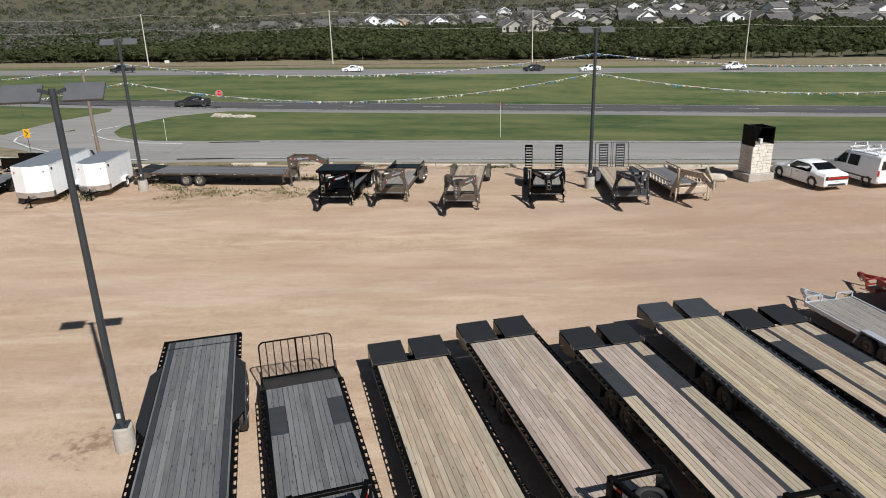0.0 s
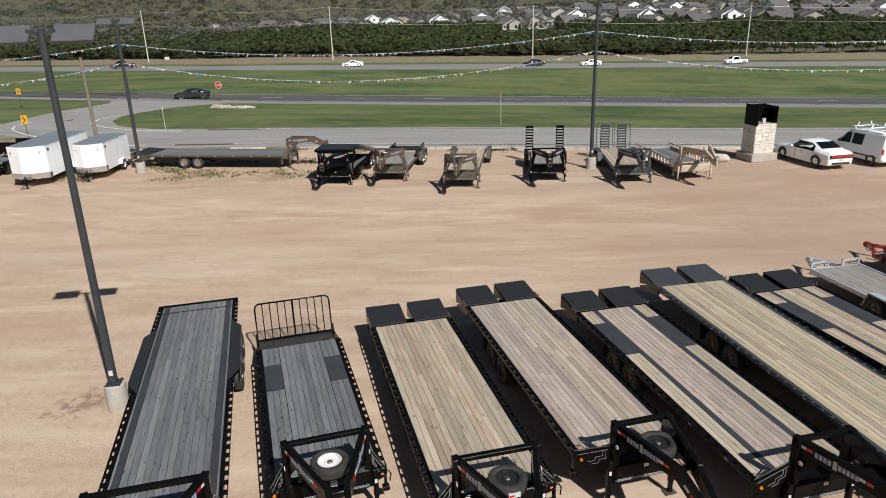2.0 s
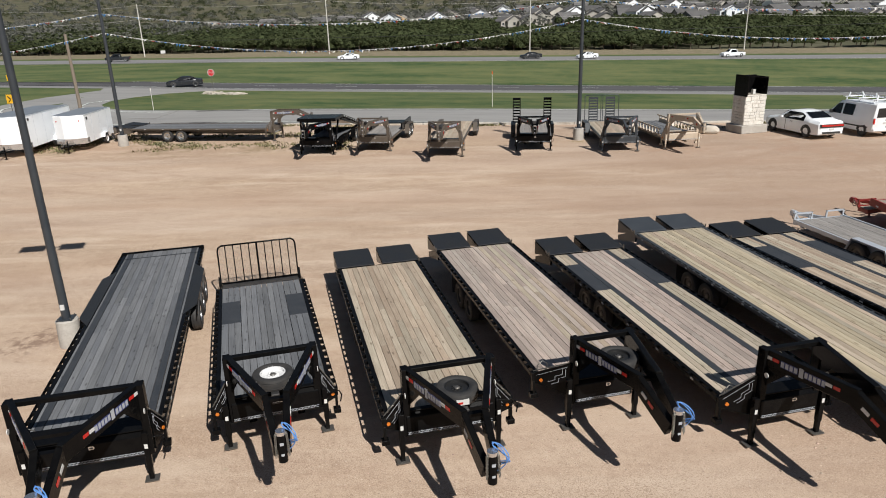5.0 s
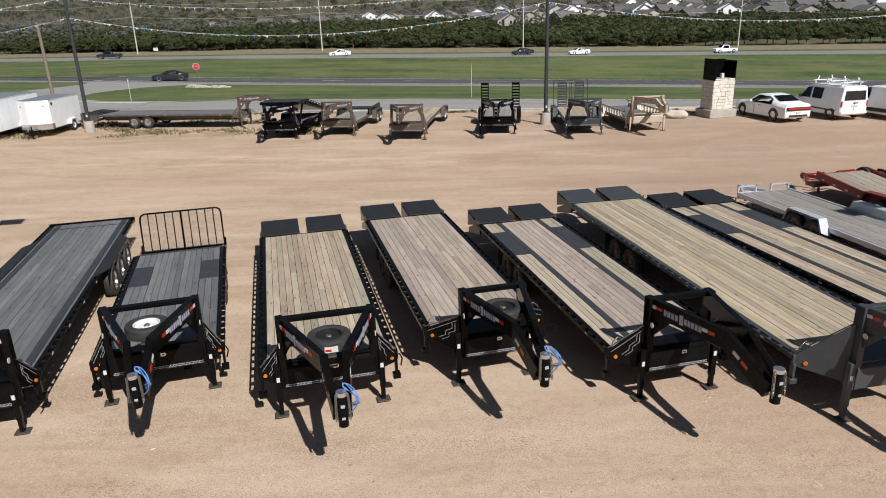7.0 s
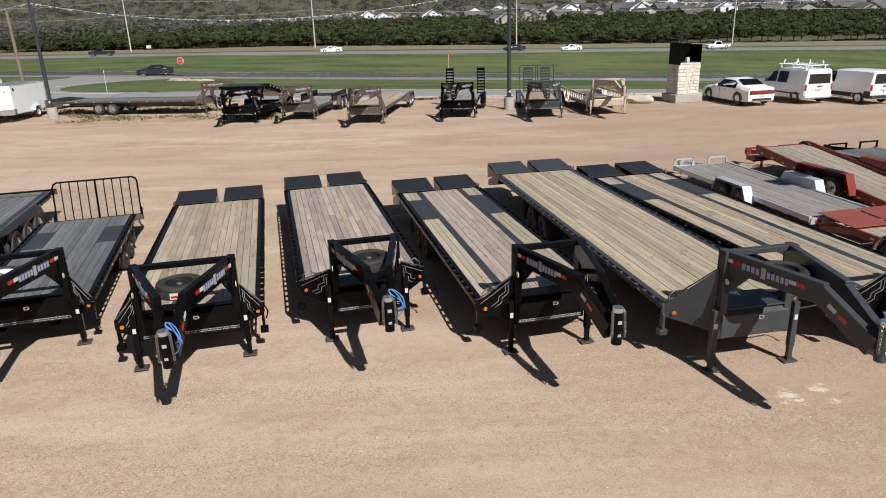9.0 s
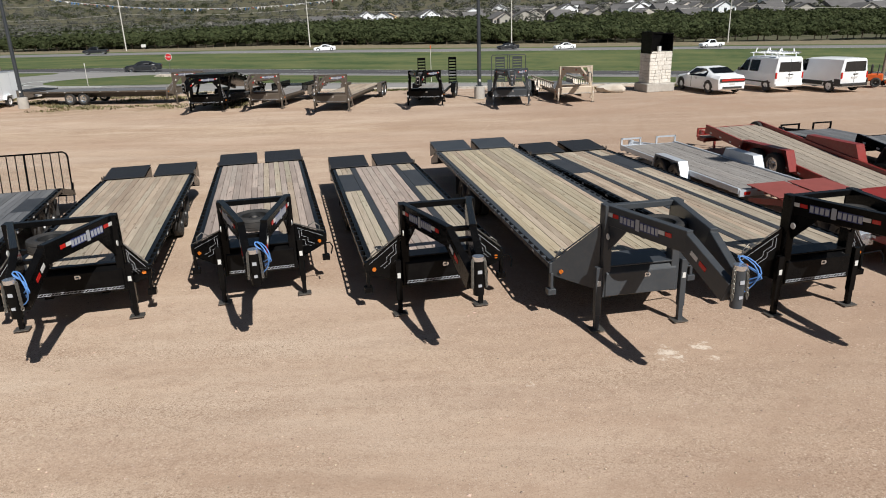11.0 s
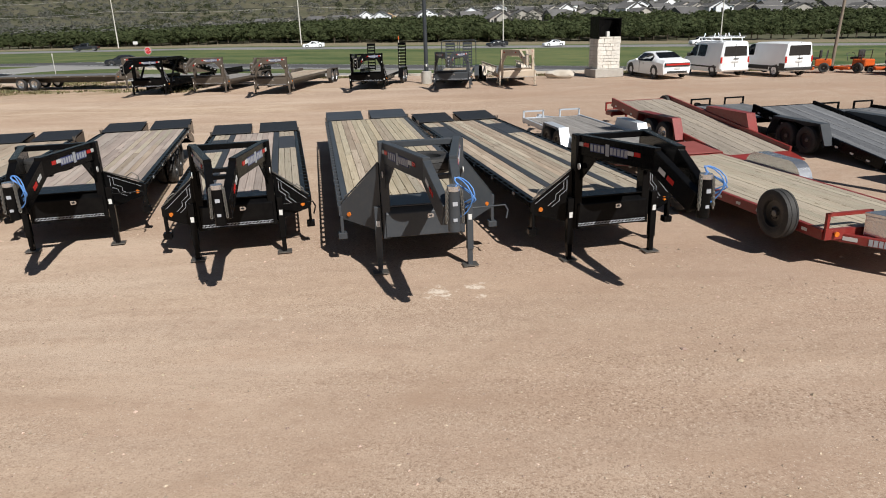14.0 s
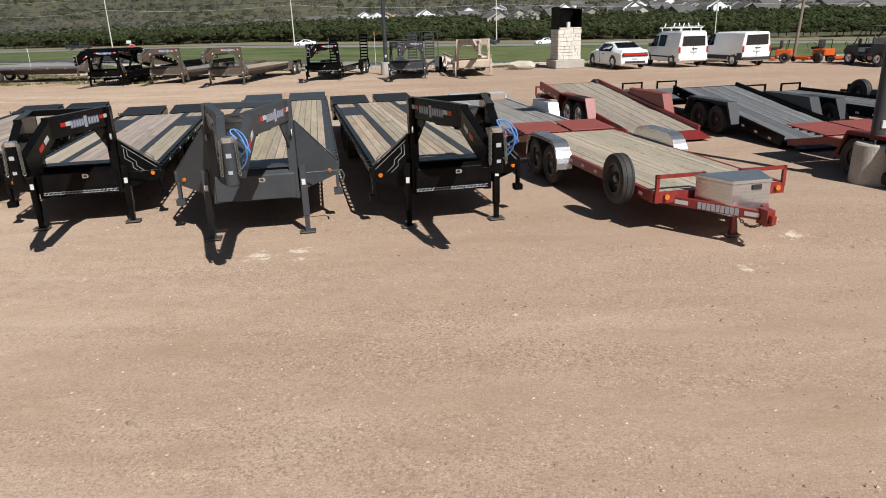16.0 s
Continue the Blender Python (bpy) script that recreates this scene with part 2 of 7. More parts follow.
        ab.operation = "ABSOLUTE"
        nt.links.new(off.outputs[0], ab.inputs[0])
        mr = nt.nodes.new("ShaderNodeMapRange")
        mr.inputs["From Min"].default_value, mr.inputs["From Max"].default_value = 0.26, 0.06
        nt.links.new(ab.outputs[0], mr.inputs["Value"])
        br = nt.nodes.new("ShaderNodeMath")
        br.operation = "MULTIPLY"
        nt.links.new(mr.outputs[0], br.inputs[0])
        nt.links.new(nz(0.9, 6, lo=0.4, hi=0.65), br.inputs[1])
        col = mix(br.outputs[0], col, (0.36, 0.25, 0.18), 0.5)
    nt.links.new(col, b.inputs["Base Color"])
    h1, h2, h3 = nz(0.6, 8, (0.45, 1, 1)), nz(9.0, 6, rough=0.65), nz(45.0, 3)
    last = None
    for h, st, d in ((h1, 0.14, 0.2), (h2, 0.07, 0.05), (h3, 0.08, 0.02)):
        bp = nt.nodes.new("ShaderNodeBump")
        bp.inputs["Strength"].default_value, bp.inputs["Distance"].default_value = st, d
        nt.links.new(h, bp.inputs["Height"])
        if last:
            nt.links.new(last, bp.inputs["Normal"])
        last = bp.outputs[0]
    nt.links.new(last, b.inputs["Normal"])
    return m


M = {}
M["dirt"] = ground_dirt()
M["pine"] = plank_wood("pine_plank", ((0.46, 0.375, 0.29), (0.405, 0.315, 0.238), (0.42, 0.382, 0.30), (0.48, 0.40, 0.315)), (0.22, 0.15, 0.095))
M["pink"] = plank_wood("weathered_pine_plank", ((0.45, 0.372, 0.325), (0.39, 0.32, 0.282), (0.43, 0.38, 0.335), (0.47, 0.375, 0.325)), (0.20, 0.15, 0.12))
M["gold"] = plank_wood("yellow_pine_plank", ((0.48, 0.415, 0.305), (0.45, 0.38, 0.27), (0.48, 0.43, 0.325), (0.43, 0.36, 0.26)), (0.26, 0.18, 0.10))
M["green"] = plank_wood("treated_pine_plank", ((0.45, 0.395, 0.315), (0.46, 0.39, 0.31), (0.42, 0.385, 0.30), (0.45, 0.37, 0.29)), (0.25, 0.20, 0.12))
M["grey"] = plank_wood("grey_weathered_plank", ((0.162, 0.169, 0.182), (0.122, 0.128, 0.140), (0.20, 0.205, 0.215), (0.15, 0.154, 0.16)), (0.065, 0.065, 0.068))
M["silverwood"] = plank_wood("silver_weathered_plank", ((0.31, 0.295, 0.28), (0.27, 0.255, 0.24), (0.34, 0.325, 0.31), (0.29, 0.265, 0.245)), (0.16, 0.14, 0.13))
M["driftwood"] = plank_wood("tan_weathered_plank", ((0.36, 0.315, 0.26), (0.32, 0.28, 0.23), (0.39, 0.34, 0.285), (0.34, 0.29, 0.235)), (0.19, 0.155, 0.12))
M["black"] = mat("black_paint", (0.003, 0.003, 0.0034), 0.20, spec=0.09, second=(0.007, 0.0068, 0.0065), scale=3, amount=0.7, bump=0.04, bump_scale=25, fine=(0.010, 0.0095, 0.009), fine_scale=14, fine_amount=0.2)
M["deckplate"] = mat("dark_deck_plate", (0.036, 0.040, 0.047), 0.42, spec=0.3, second=(0.058, 0.061, 0.067), scale=2.5, amount=0.6, bump=0.08, bump_scale=60, fine=(0.085, 0.08, 0.072), fine_scale=14, fine_amount=0.2)
M["charcoal"] = mat("charcoal_paint", (0.042, 0.048, 0.056), 0.36, spec=0.3, second=(0.056, 0.062, 0.070), scale=2.5, amount=0.6, bump=0.04, bump_scale=25, fine=(0.085, 0.08, 0.072), fine_scale=14, fine_amount=0.2)
M["ramp"] = mat("black_ramp_plate", (0.019, 0.021, 0.025), 0.45, spec=0.3, second=(0.024, 0.024, 0.024), scale=2.2, amount=0.7, bump=0.12, bump_scale=70, fine=(0.045, 0.041, 0.036), fine_scale=22, fine_amount=0.2)
M["brown"] = mat("bronze_paint", (0.085, 0.068, 0.054), 0.4, second=(0.11, 0.092, 0.075), scale=2.5, amount=0.6, bump=0.05)
M["tan"] = mat("tan_paint", (0.50, 0.42, 0.33), 0.45, second=(0.42, 0.34, 0.26), scale=2.5, amount=0.6, bump=0.05)
M["red"] = mat("red_paint", (0.235, 0.024, 0.020), 0.36, second=(0.17, 0.022, 0.020), scale=2.5, amount=0.7, bump=0.05, fine=(0.27, 0.09, 0.07), fine_scale=12, fine_amount=0.25)
M["redplate"] = mat("dusty_red_plate", (0.27, 0.07, 0.06), 0.6, second=(0.21, 0.055, 0.045), scale=3, amount=0.7, bump=0.1, bump_scale=60)
M["orange"] = mat("orange_paint", (0.62, 0.11, 0.02), 0.4, scale=4, amount=0.4, bump=0.03)
M["silver"] = mat("silver_paint", (0.54, 0.58, 0.63), 0.38, 0.3, second=(0.44, 0.47, 0.52), scale=3, amount=0.6, bump=0.05)
M["galv"] = mat("bright_aluminium", (0.72, 0.73, 0.75), 0.25, 0.9, second=(0.6, 0.61, 0.63), scale=5, amount=0.5, bump=0.08, bump_scale=30)
M["chain"] = mat("zinc_chain", (0.26, 0.25, 0.23), 0.4, 0.75, second=(0.16, 0.15, 0.13), scale=9, amount=0.6)
M["steel"] = mat("bare_steel", (0.22, 0.21, 0.20), 0.5, 0.8, second=(0.26, 0.24, 0.21), scale=8, amount=0.6, bump=0.05)
M["tyre"] = mat("tyre_rubber", (0.024, 0.024, 0.025), 0.7, second=(0.055, 0.051, 0.047), scale=6, amount=0.6, bump=0.2, bump_scale=50)
M["rimw"] = mat("white_rim", (0.72, 0.72, 0.72), 0.35, scale=6, amount=0.4, bump=0.03)
M["rimb"] = mat("black_rim", (0.02, 0.02, 0.02), 0.3, scale=6, amount=0.5, bump=0.03)
M["chrome"] = mat("polished_rim", (0.75, 0.75, 0.76), 0.22, 0.95, scale=6, amount=0.3, bump=0.03)
M["white"] = mat("white_paint", (0.90, 0.93, 0.96), 0.3, second=(0.82, 0.845, 0.875), scale=1.2, amount=0.6, bump=0.02, bump_scale=6, coat=0.3)
M["glass"] = mat("dark_glass", (0.012, 0.014, 0.016), 0.06, second=(0.02, 0.022, 0.024), scale=2, amount=0.5, spec=0.7)
M["amber"] = mat("amber_lens", (0.62, 0.17, 0.02), 0.25, scale=20, amount=0.3)
M["redlens"] = mat("red_lens", (0.5, 0.02, 0.015), 0.25, scale=20, amount=0.3)
M["sticker"] = mat("white_sticker", (0.6, 0.6, 0.59), 0.5, scale=12, amount=0.25)
M["decal"] = mat("grey_blue_decal", (0.34, 0.36, 0.40), 0.4, second=(0.42, 0.43, 0.46), scale=12, amount=0.6)
M["decalblue"] = mat("dark_blue_decal", (0.03, 0.045, 0.16), 0.4, scale=12, amount=0.5)
M["cable"] = mat("blue_cable", (0.10, 0.26, 0.62), 0.45, scale=12, amount=0.4)
M["yellow"] = mat("yellow_sign", (0.72, 0.40, 0.02), 0.45, scale=4, amount=0.35)
M["stop"] = mat("red_sign", (0.55, 0.025, 0.03), 0.45, scale=4, amount=0.35)
M["roofskin"] = mat("grey_roof_skin", (0.20, 0.225, 0.26), 0.45, second=(0.16, 0.18, 0.21), scale=0.8, amount=0.6)
# lighter version of the juniper leaf, with distance haze put into the colour
M["farleaf"] = mat("haze_paled_scrub_leaf", (0.090, 0.100, 0.056), 0.9, second=(0.066, 0.078, 0.044), scale=0.05, amount=0.9, vary=0.24, island=True, spec=0.1, leaf=0.42)
M["concrete"] = mat("concrete", (0.46, 0.435, 0.40), 0.85, second=(0.34, 0.31, 0.275), scale=2.5, amount=0.8, bump=0.3, bump_scale=30, fine=(0.24, 0.22, 0.19), fine_scale=20, fine_amount=0.3)
M["kerb"] = mat("pale_kerb_concrete", (0.58, 0.54, 0.48), 0.85, second=(0.40, 0.34, 0.27), scale=1.2, amount=0.8, bump=0.3, bump_scale=25)
M["road"] = mat("worn_pale_road", (0.30, 0.295, 0.285), 0.88, second=(0.245, 0.24, 0.235), scale=0.35, stretch=(0.15, 1.3, 1), amount=0.9, bump=0.15, bump_scale=60, fine=(0.20, 0.195, 0.19), fine_scale=1.6, fine_amount=0.4)
M["asphalt"] = mat("dark_asphalt", (0.070, 0.068, 0.072), 0.85, second=(0.10, 0.097, 0.10), scale=0.3, stretch=(0.15, 1.3, 1), amount=0.8, bump=0.15, bump_scale=60)
M["shoulder"] = mat("grey_shoulder", (0.235, 0.23, 0.23), 0.88, second=(0.18, 0.175, 0.175), scale=0.4, stretch=(0.15, 1.3, 1), amount=0.8, bump=0.15, bump_scale=60)
M["line"] = mat("road_line_paint", (0.66, 0.71, 0.68), 0.7, second=(0.5, 0.49, 0.47), scale=1.5, amount=0.6)
M["grass"] = mat("mown_grass", (0.048, 0.086, 0.036), 0.9, second=(0.140, 0.160, 0.072), scale=0.16, stretch=(0.4, 1.0, 1), amount=1.0, detail=12, bump=0.8, bump_scale=6,
                 fine=(0.175, 0.172, 0.070), fine_scale=1.3, fine_amount=0.6, spec=0.1)
M["dry"] = mat("dry_verge_grass", (0.235, 0.20, 0.145), 0.92, second=(0.15, 0.145, 0.08), scale=0.5, amount=0.9, detail=8, bump=0.8, bump_scale=6, fine=(0.33, 0.25, 0.17), fine_scale=1.2, fine_amount=0.6, spec=0.1)
# far land's own browns and greens, lightened with some haze in the colour
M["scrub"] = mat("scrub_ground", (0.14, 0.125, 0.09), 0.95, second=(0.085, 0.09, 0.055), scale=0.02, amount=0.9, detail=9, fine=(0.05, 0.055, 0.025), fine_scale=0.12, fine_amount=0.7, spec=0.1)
M["tuft"] = mat("verge_tuft_leaf", (0.13, 0.13, 0.06), 0.85, second=(0.24, 0.19, 0.11), scale=0.6, amount=0.8, vary=0.35, island=True, spec=0.2)
M["juniper"] = mat("juniper_leaf", (0.080, 0.097, 0.043), 0.85, second=(0.060, 0.075, 0.034), scale=0.12, amount=0.9, vary=0.24, island=True, spec=0.15, leaf=0.42)
# grey twigs, made paler by distance haze put into the colour
M["bare"] = mat("hazy_bare_scrub_twig", (0.178, 0.177, 0.156), 0.9, second=(0.138, 0.144, 0.120), scale=0.05, amount=0.9, vary=0.22, island=True, spec=0.1, leaf=0.42)
M["bark"] = mat("bark", (0.12, 0.095, 0.07), 0.95, scale=6, amount=0.7, bump=0.4)
M["polewood"] = mat("pole_timber", (0.23, 0.19, 0.15), 0.9, second=(0.16, 0.13, 0.10), scale=3, stretch=(4, 4, 0.4), amount=0.8, bump=0.3)
M["polepale"] = mat("pale_pole", (0.62, 0.60, 0.56), 0.8, second=(0.50, 0.48, 0.44), scale=2, amount=0.6, bump=0.1)
M["polesteel"] = mat("dark_pole_paint", (0.030, 0.036, 0.044), 0.42, second=(0.05, 0.055, 0.06), scale=2, amount=0.6, bump=0.04)
M["lamphead"] = mat("lamp_housing", (0.09, 0.095, 0.105), 0.4, second=(0.12, 0.125, 0.135), scale=3, amount=0.5)
M["stone"] = mat("limestone", (0.72, 0.695, 0.645), 0.85, second=(0.60, 0.555, 0.49), scale=2.2, amount=0.6, vary=0.06, bump=0.5, bump_scale=14, fine=(0.32, 0.27, 0.21), fine_scale=9, fine_amount=0.35)
M["mortar"] = mat("mortar", (0.40, 0.36, 0.30), 0.9, scale=4, amount=0.6, bump=0.2)
M["roof"] = mat("grey_shingle_roof", (0.115, 0.112, 0.112), 0.9, second=(0.085, 0.082, 0.082), scale=0.5, amount=0.8, vary=0.25, bump=0.2)
M["siding"] = mat("pale_siding", (0.42, 0.40, 0.37), 0.8, second=(0.30, 0.27, 0.235), scale=0.3, amount=0.7, vary=0.3)
M["osb"] = mat("raw_sheathing", (0.50, 0.34, 0.19), 0.85, second=(0.40, 0.26, 0.14), scale=1.5, amount=0.7)
M["pane"] = mat("house_pane", (0.03, 0.035, 0.04), 0.1, scale=1, amount=0.4)
for nm, c in (("flag_blue", (0.05, 0.22, 0.55)), ("flag_white", (0.8, 0.8, 0.8)), ("flag_red", (0.42, 0.05, 0.04))):
    M[nm] = mat(nm, c, 0.5, scale=8, amount=0.4)
M["darkcar"] = mat("dark_car_paint", (0.02, 0.022, 0.026), 0.25, scale=1.5, amount=0.5, coat=0.4)
M["plastic"] = mat("black_plastic", (0.025, 0.025, 0.026), 0.6, second=(0.045, 0.043, 0.04), scale=5, amount=0.5, bump=0.1)
M["rubble"] = mat("pale_rubble", (0.52, 0.48, 0.42), 0.9, second=(0.38, 0.32, 0.26), scale=1.5, amount=0.8, vary=0.2, bump=0.5, island=True)


# ---- mesh helpers ----
def bm_new():
    return bmesh.new()


def box(bm, x0, x1, y0, y1, z0, z1, m=None):
    vs = [bm.verts.new((x, y, z)) for z in (z0, z1) for x, y in ((x0, y0), (x1, y0), (x1, y1), (x0, y1))]
    if m is not None:
        for v in vs:
            v.co = m @ v.co
    for f in ((3, 2, 1, 0), (4, 5, 6, 7), (0, 1, 5, 4), (1, 2, 6, 5), (2, 3, 7, 6), (3, 0, 4, 7)):
        bm.faces.new([vs[i] for i in f])
    return vs


def beam(bm, a, b, w, h, up=(0, 0, 1)):
    """A bar of width w and height h from a to b."""
    a, b = Vector(a), Vector(b)
    d = (b - a)
    n = d.length
    d.normalize()
    up = Vector(up)
    if abs(d.dot(up)) > 0.98:
        up = Vector((0, 1, 0))
    s = d.cross(up).normalized()
    u = s.cross(d)
    m = Matrix((s, d, u)).transposed().to_4x4()
    m.translation = a
    box(bm, -w / 2, w / 2, 0, n, -h / 2, h / 2, m)


def cyl(bm, a, b, r0, r1=None, n=14, cap=True):
    a, b = Vector(a), Vector(b)
    r1 = r0 if r1 is None else r1
    d = (b - a).normalized()
    s = d.orthogonal().normalized()
    t = d.cross(s)
    rings = []
    for c, r in ((a, r0), (b, r1)):
        rings.append([bm.verts.new(c + (s * math.cos(k * 2 * math.pi / n) + t * math.sin(k * 2 * math.pi / n)) * r) for k in range(n)])
    for k in range(n):
        bm.faces.new((rings[0][k], rings[0][(k + 1) % n], rings[1][(k + 1) % n], rings[1][k]))
    if cap:
        bm.faces.new(rings[0][::-1])
        bm.faces.new(rings[1])


def spin(bm, prof, c, axis="x", n=28, closed=False):
    """A profile of (along, radius) turned about an axis through c."""
    rings = []
    for al, r in prof:
        ring = []
        for k in range(n):
            p, q = math.cos(k * 2 * math.pi / n) * r, math.sin(k * 2 * math.pi / n) * r
            o = (al, p, q) if axis == "x" else (p, q, al) if axis == "z" else (p, al, q)
            ring.append(bm.verts.new((c[0] + o[0], c[1] + o[1], c[2] + o[2])))
        rings.append(ring)
    pairs = list(zip(rings, rings[1:])) + ([(rings[-1], rings[0])] if closed else [])
    for a, b in pairs:
        for k in range(n):
            bm.faces.new((a[k], a[(k + 1) % n], b[(k + 1) % n], b[k]))
    if not closed:
        bm.faces.new(rings[0])
        bm.faces.new(rings[-1][::-1])


def prism(bm, pts, axis, a, b):
    """A polygon of two coordinates pushed along an axis from a to b."""
    def at(p, v):
        return (v, p[0], p[1]) if axis == "x" else (p[0], v, p[1]) if axis == "y" else (p[0], p[1], v)
    lo = [bm.verts.new(at(p, a)) for p in pts]
    hi = [bm.verts.new(at(p, b)) for p in pts]
    bm.faces.new(lo[::-1])
    bm.faces.new(hi)
    for k in range(len(pts)):
        bm.faces.new((lo[k], lo[(k + 1) % len(pts)], hi[(k + 1) % len(pts)], hi[k]))


def mesh_of(name, bm, material, bevel=0.0, smooth=False):
    bmesh.ops.recalc_face_normals(bm, faces=bm.faces)
    if bevel:
        bmesh.ops.bevel(bm, geom=[e for e in bm.edges], offset=bevel, segments=1, affect="EDGES", clamp_overlap=True)
    me = bpy.data.meshes.new(name)
    bm.to_mesh(me)
    bm.free()
    me.materials.append(M[material])
    if smooth:
        for p in me.polygons:
            p.use_smooth = True
        me.set_sharp_from_angle(angle=radians(38))
    return me


def part(name, bm, material, parent, label="", bevel=0.0, smooth=False):
    ob = new(name, mesh_of(name, bm, material, bevel, smooth))
    ob.parent = parent
    return tagged(ob, label)


def share(name, me, parent, m=None):
    ob = new(name, me)
    ob.parent = parent
    if m is not None:
        ob.matrix_basis = m
    return ob


def yard_rise(x, y):
    """The yard lifts a little towards the kerb."""
    def ease(q):
        q = min(1.0, max(0.0, q))
        return q * q * (3 - 2 * q)
    return 0.30 * ease((y - 28) / 11)


def thing(name, x, y, yaw, label, category, group="", z=0.0, kind=""):
    ob = new(name)
    ob.empty_display_size = 0.3
    ob.matrix_basis = pose(x, y, z + (yard_rise(x, y) if y < 48 else ground_at(x, y) if y < 300 else 0.0), 0, 0, yaw)
    return tagged(ob, label, category, group, kind)


def solid(name, bm, material, label, category="", kind="structure", bevel=0.0, smooth=False):
    ob = new(name, mesh_of(name, bm, material, bevel, smooth))
    return tagged(ob, label, category, "", kind)


def tube(name, pts, r, material, parent, label="", res=2, cyclic=False):
    cu = bpy.data.curves.new(name, "CURVE")
    cu.dimensions, cu.bevel_depth, cu.bevel_resolution, cu.use_fill_caps = "3D", r, res, True
    sp = cu.splines.new("POLY")
    sp.points.add(len(pts) - 1)
    for q, p in zip(sp.points, pts):
        q.co = (*p, 1)
    sp.use_cyclic_u = cyclic
    cu.materials.append(M[material])
    ob = new(name, cu)
    me = bpy.data.meshes.new_from_object(ob)
    bpy.data.objects.remove(ob)
    bpy.data.curves.remove(cu)
    me.name = name
    for p in me.polygons:
        p.use_smooth = True
    ob = new(name, me)
    ob.parent = parent
    return tagged(ob, label)


_wheels = {}


def wheel(parent, x, y, z, r=0.38, w=0.24, rim="rimb", axis="x", tilt=None, side=1):
    """A tyre with tread grooves and a dished, bolted rim."""
    key = (r, w, rim)
    if key not in _wheels:
        bm = bm_new()
        h = w / 2
        prof = [(-h * 0.75, r * 0.60), (-h * 0.98, r * 0.70), (-h, r * 0.84), (-h * 0.86, r * 0.965), (-h * 0.5, r), (-h * 0.46, r * 0.975), (-h * 0.36, r * 0.975), (-h * 0.32, r),
                (h * 0.32, r), (h * 0.36, r * 0.975), (h * 0.46, r * 0.975), (h * 0.5, r), (h * 0.86, r * 0.965), (h, r * 0.84), (h * 0.98, r * 0.70), (h * 0.75, r * 0.60)]
        spin(bm, prof, (0, 0, 0), "x", 30, closed=True)
        tyre = mesh_of("tyre", bm, "tyre", smooth=True)
        bm = bm_new()
        spin(bm, [(-h * 0.78, r * 0.5), (-h * 0.8, r * 0.62), (h * 0.8, r * 0.62), (h * 0.78, r * 0.56), (h * 0.42, r * 0.53), (h * 0.34, r * 0.46)], (0, 0, 0), "x", 24)
        spin(bm, [(h * 0.24, r * 0.37), (h * 0.34, r * 0.30), (h * 0.42, r * 0.26), (h * 0.42, r * 0.15), (h * 0.30, r * 0.14)], (0, 0, 0), "x", 24)
        for k in range(8):
            a0, a1 = (k - 0.27) * math.pi / 4, (k + 0.27) * math.pi / 4
            f = [bm.verts.new((h * u, math.cos(a) * r * q, math.sin(a) * r * q)) for u, q, a in ((0.34, 0.465, a0), (0.34, 0.465, a1), (0.24, 0.365, a1), (0.24, 0.365, a0))]
            bm.faces.new(f)
        for k in range(8):
            a = k * math.pi / 4
            cyl(bm, (h * 0.42, math.cos(a) * r * 0.22, math.sin(a) * r * 0.22), (h * 0.6, math.cos(a) * r * 0.22, math.sin(a) * r * 0.22), 0.012, n=6)
        hb = bm_new()
        spin(hb, [(h * 0.1, r * 0.145), (h * 0.55, r * 0.14), (h * 0.66, r * 0.10), (h * 0.66, 0.005)], (0, 0, 0), "x", 16)
        _wheels[key] = (tyre, mesh_of("rim", bm, rim, smooth=True), mesh_of("hub_cap", hb, "steel", smooth=True))
    tyre, rm, hub = _wheels[key]
    m = pose(x, y, z, *(tilt or (0, 0, 0 if side > 0 else 180)))
    o = share("wheel", tyre, parent, m)
    share("rim", rm, o)
    share("hub_cap", hub, o)
    return o


# ---- ground, roads, kerb ----
def lerp_line(pts, x):
    for (x0, y0), (x1, y1) in zip(pts, pts[1:]):
        if x <= x1:
            return y0 + (y1 - y0) * (x - x0) / (x1 - x0)
    (x0, y0), (x1, y1) = pts[-2:]
    return y1 + (y1 - y0) * (x - x1) / (x1 - x0)


def rise(x, y):
    """Height of the far land: level to the woods, then a gentle slope and hills."""
    d = max(0.0, y + 0.25 * x - 215)
    q = min(1.0, max(0.0, (y - 230) / 170))
    dip = far_fall(x) * (1 - q * q * (3 - 2 * q))
    z = 0.019 * d if d < 300 else 5.7 + (d - 300) * 0.023
    if d > 900:
        z += (d - 900) ** 1.25 * 0.013
    z += (noise.noise((x * 0.0016, y * 0.0012, 3.0)) * min(1, (d / 900) ** 2) * 26) if d > 0 else 0
    return z + dip


def sheet(name, xs, ys, zf, material, label, kind="structure"):
    me = bpy.data.meshes.new(name)
    nx = len(xs)
    vs = [(x, y, zf(x, y)) for y in ys for x in xs]
    fs = [(j * nx + i, j * nx + i + 1, (j + 1) * nx + i + 1, (j + 1) * nx + i) for j in range(len(ys) - 1) for i in range(nx - 1)]
    me.from_pydata(vs, [], fs)
    me.materials.append(M[material])
    for p in me.polygons:
        p.use_smooth = True
    return tagged(new(name, me), label, "", "", kind)


def stretch_range(a, b, near, n):
    """Steps that widen away from near."""
    t = [(k / n) ** 2.2 for k in range(n + 1)]
    return sorted({round(near - (near - a) * q, 3) for q in t} | {round(near + (b - near) * q, 3) for q in t})




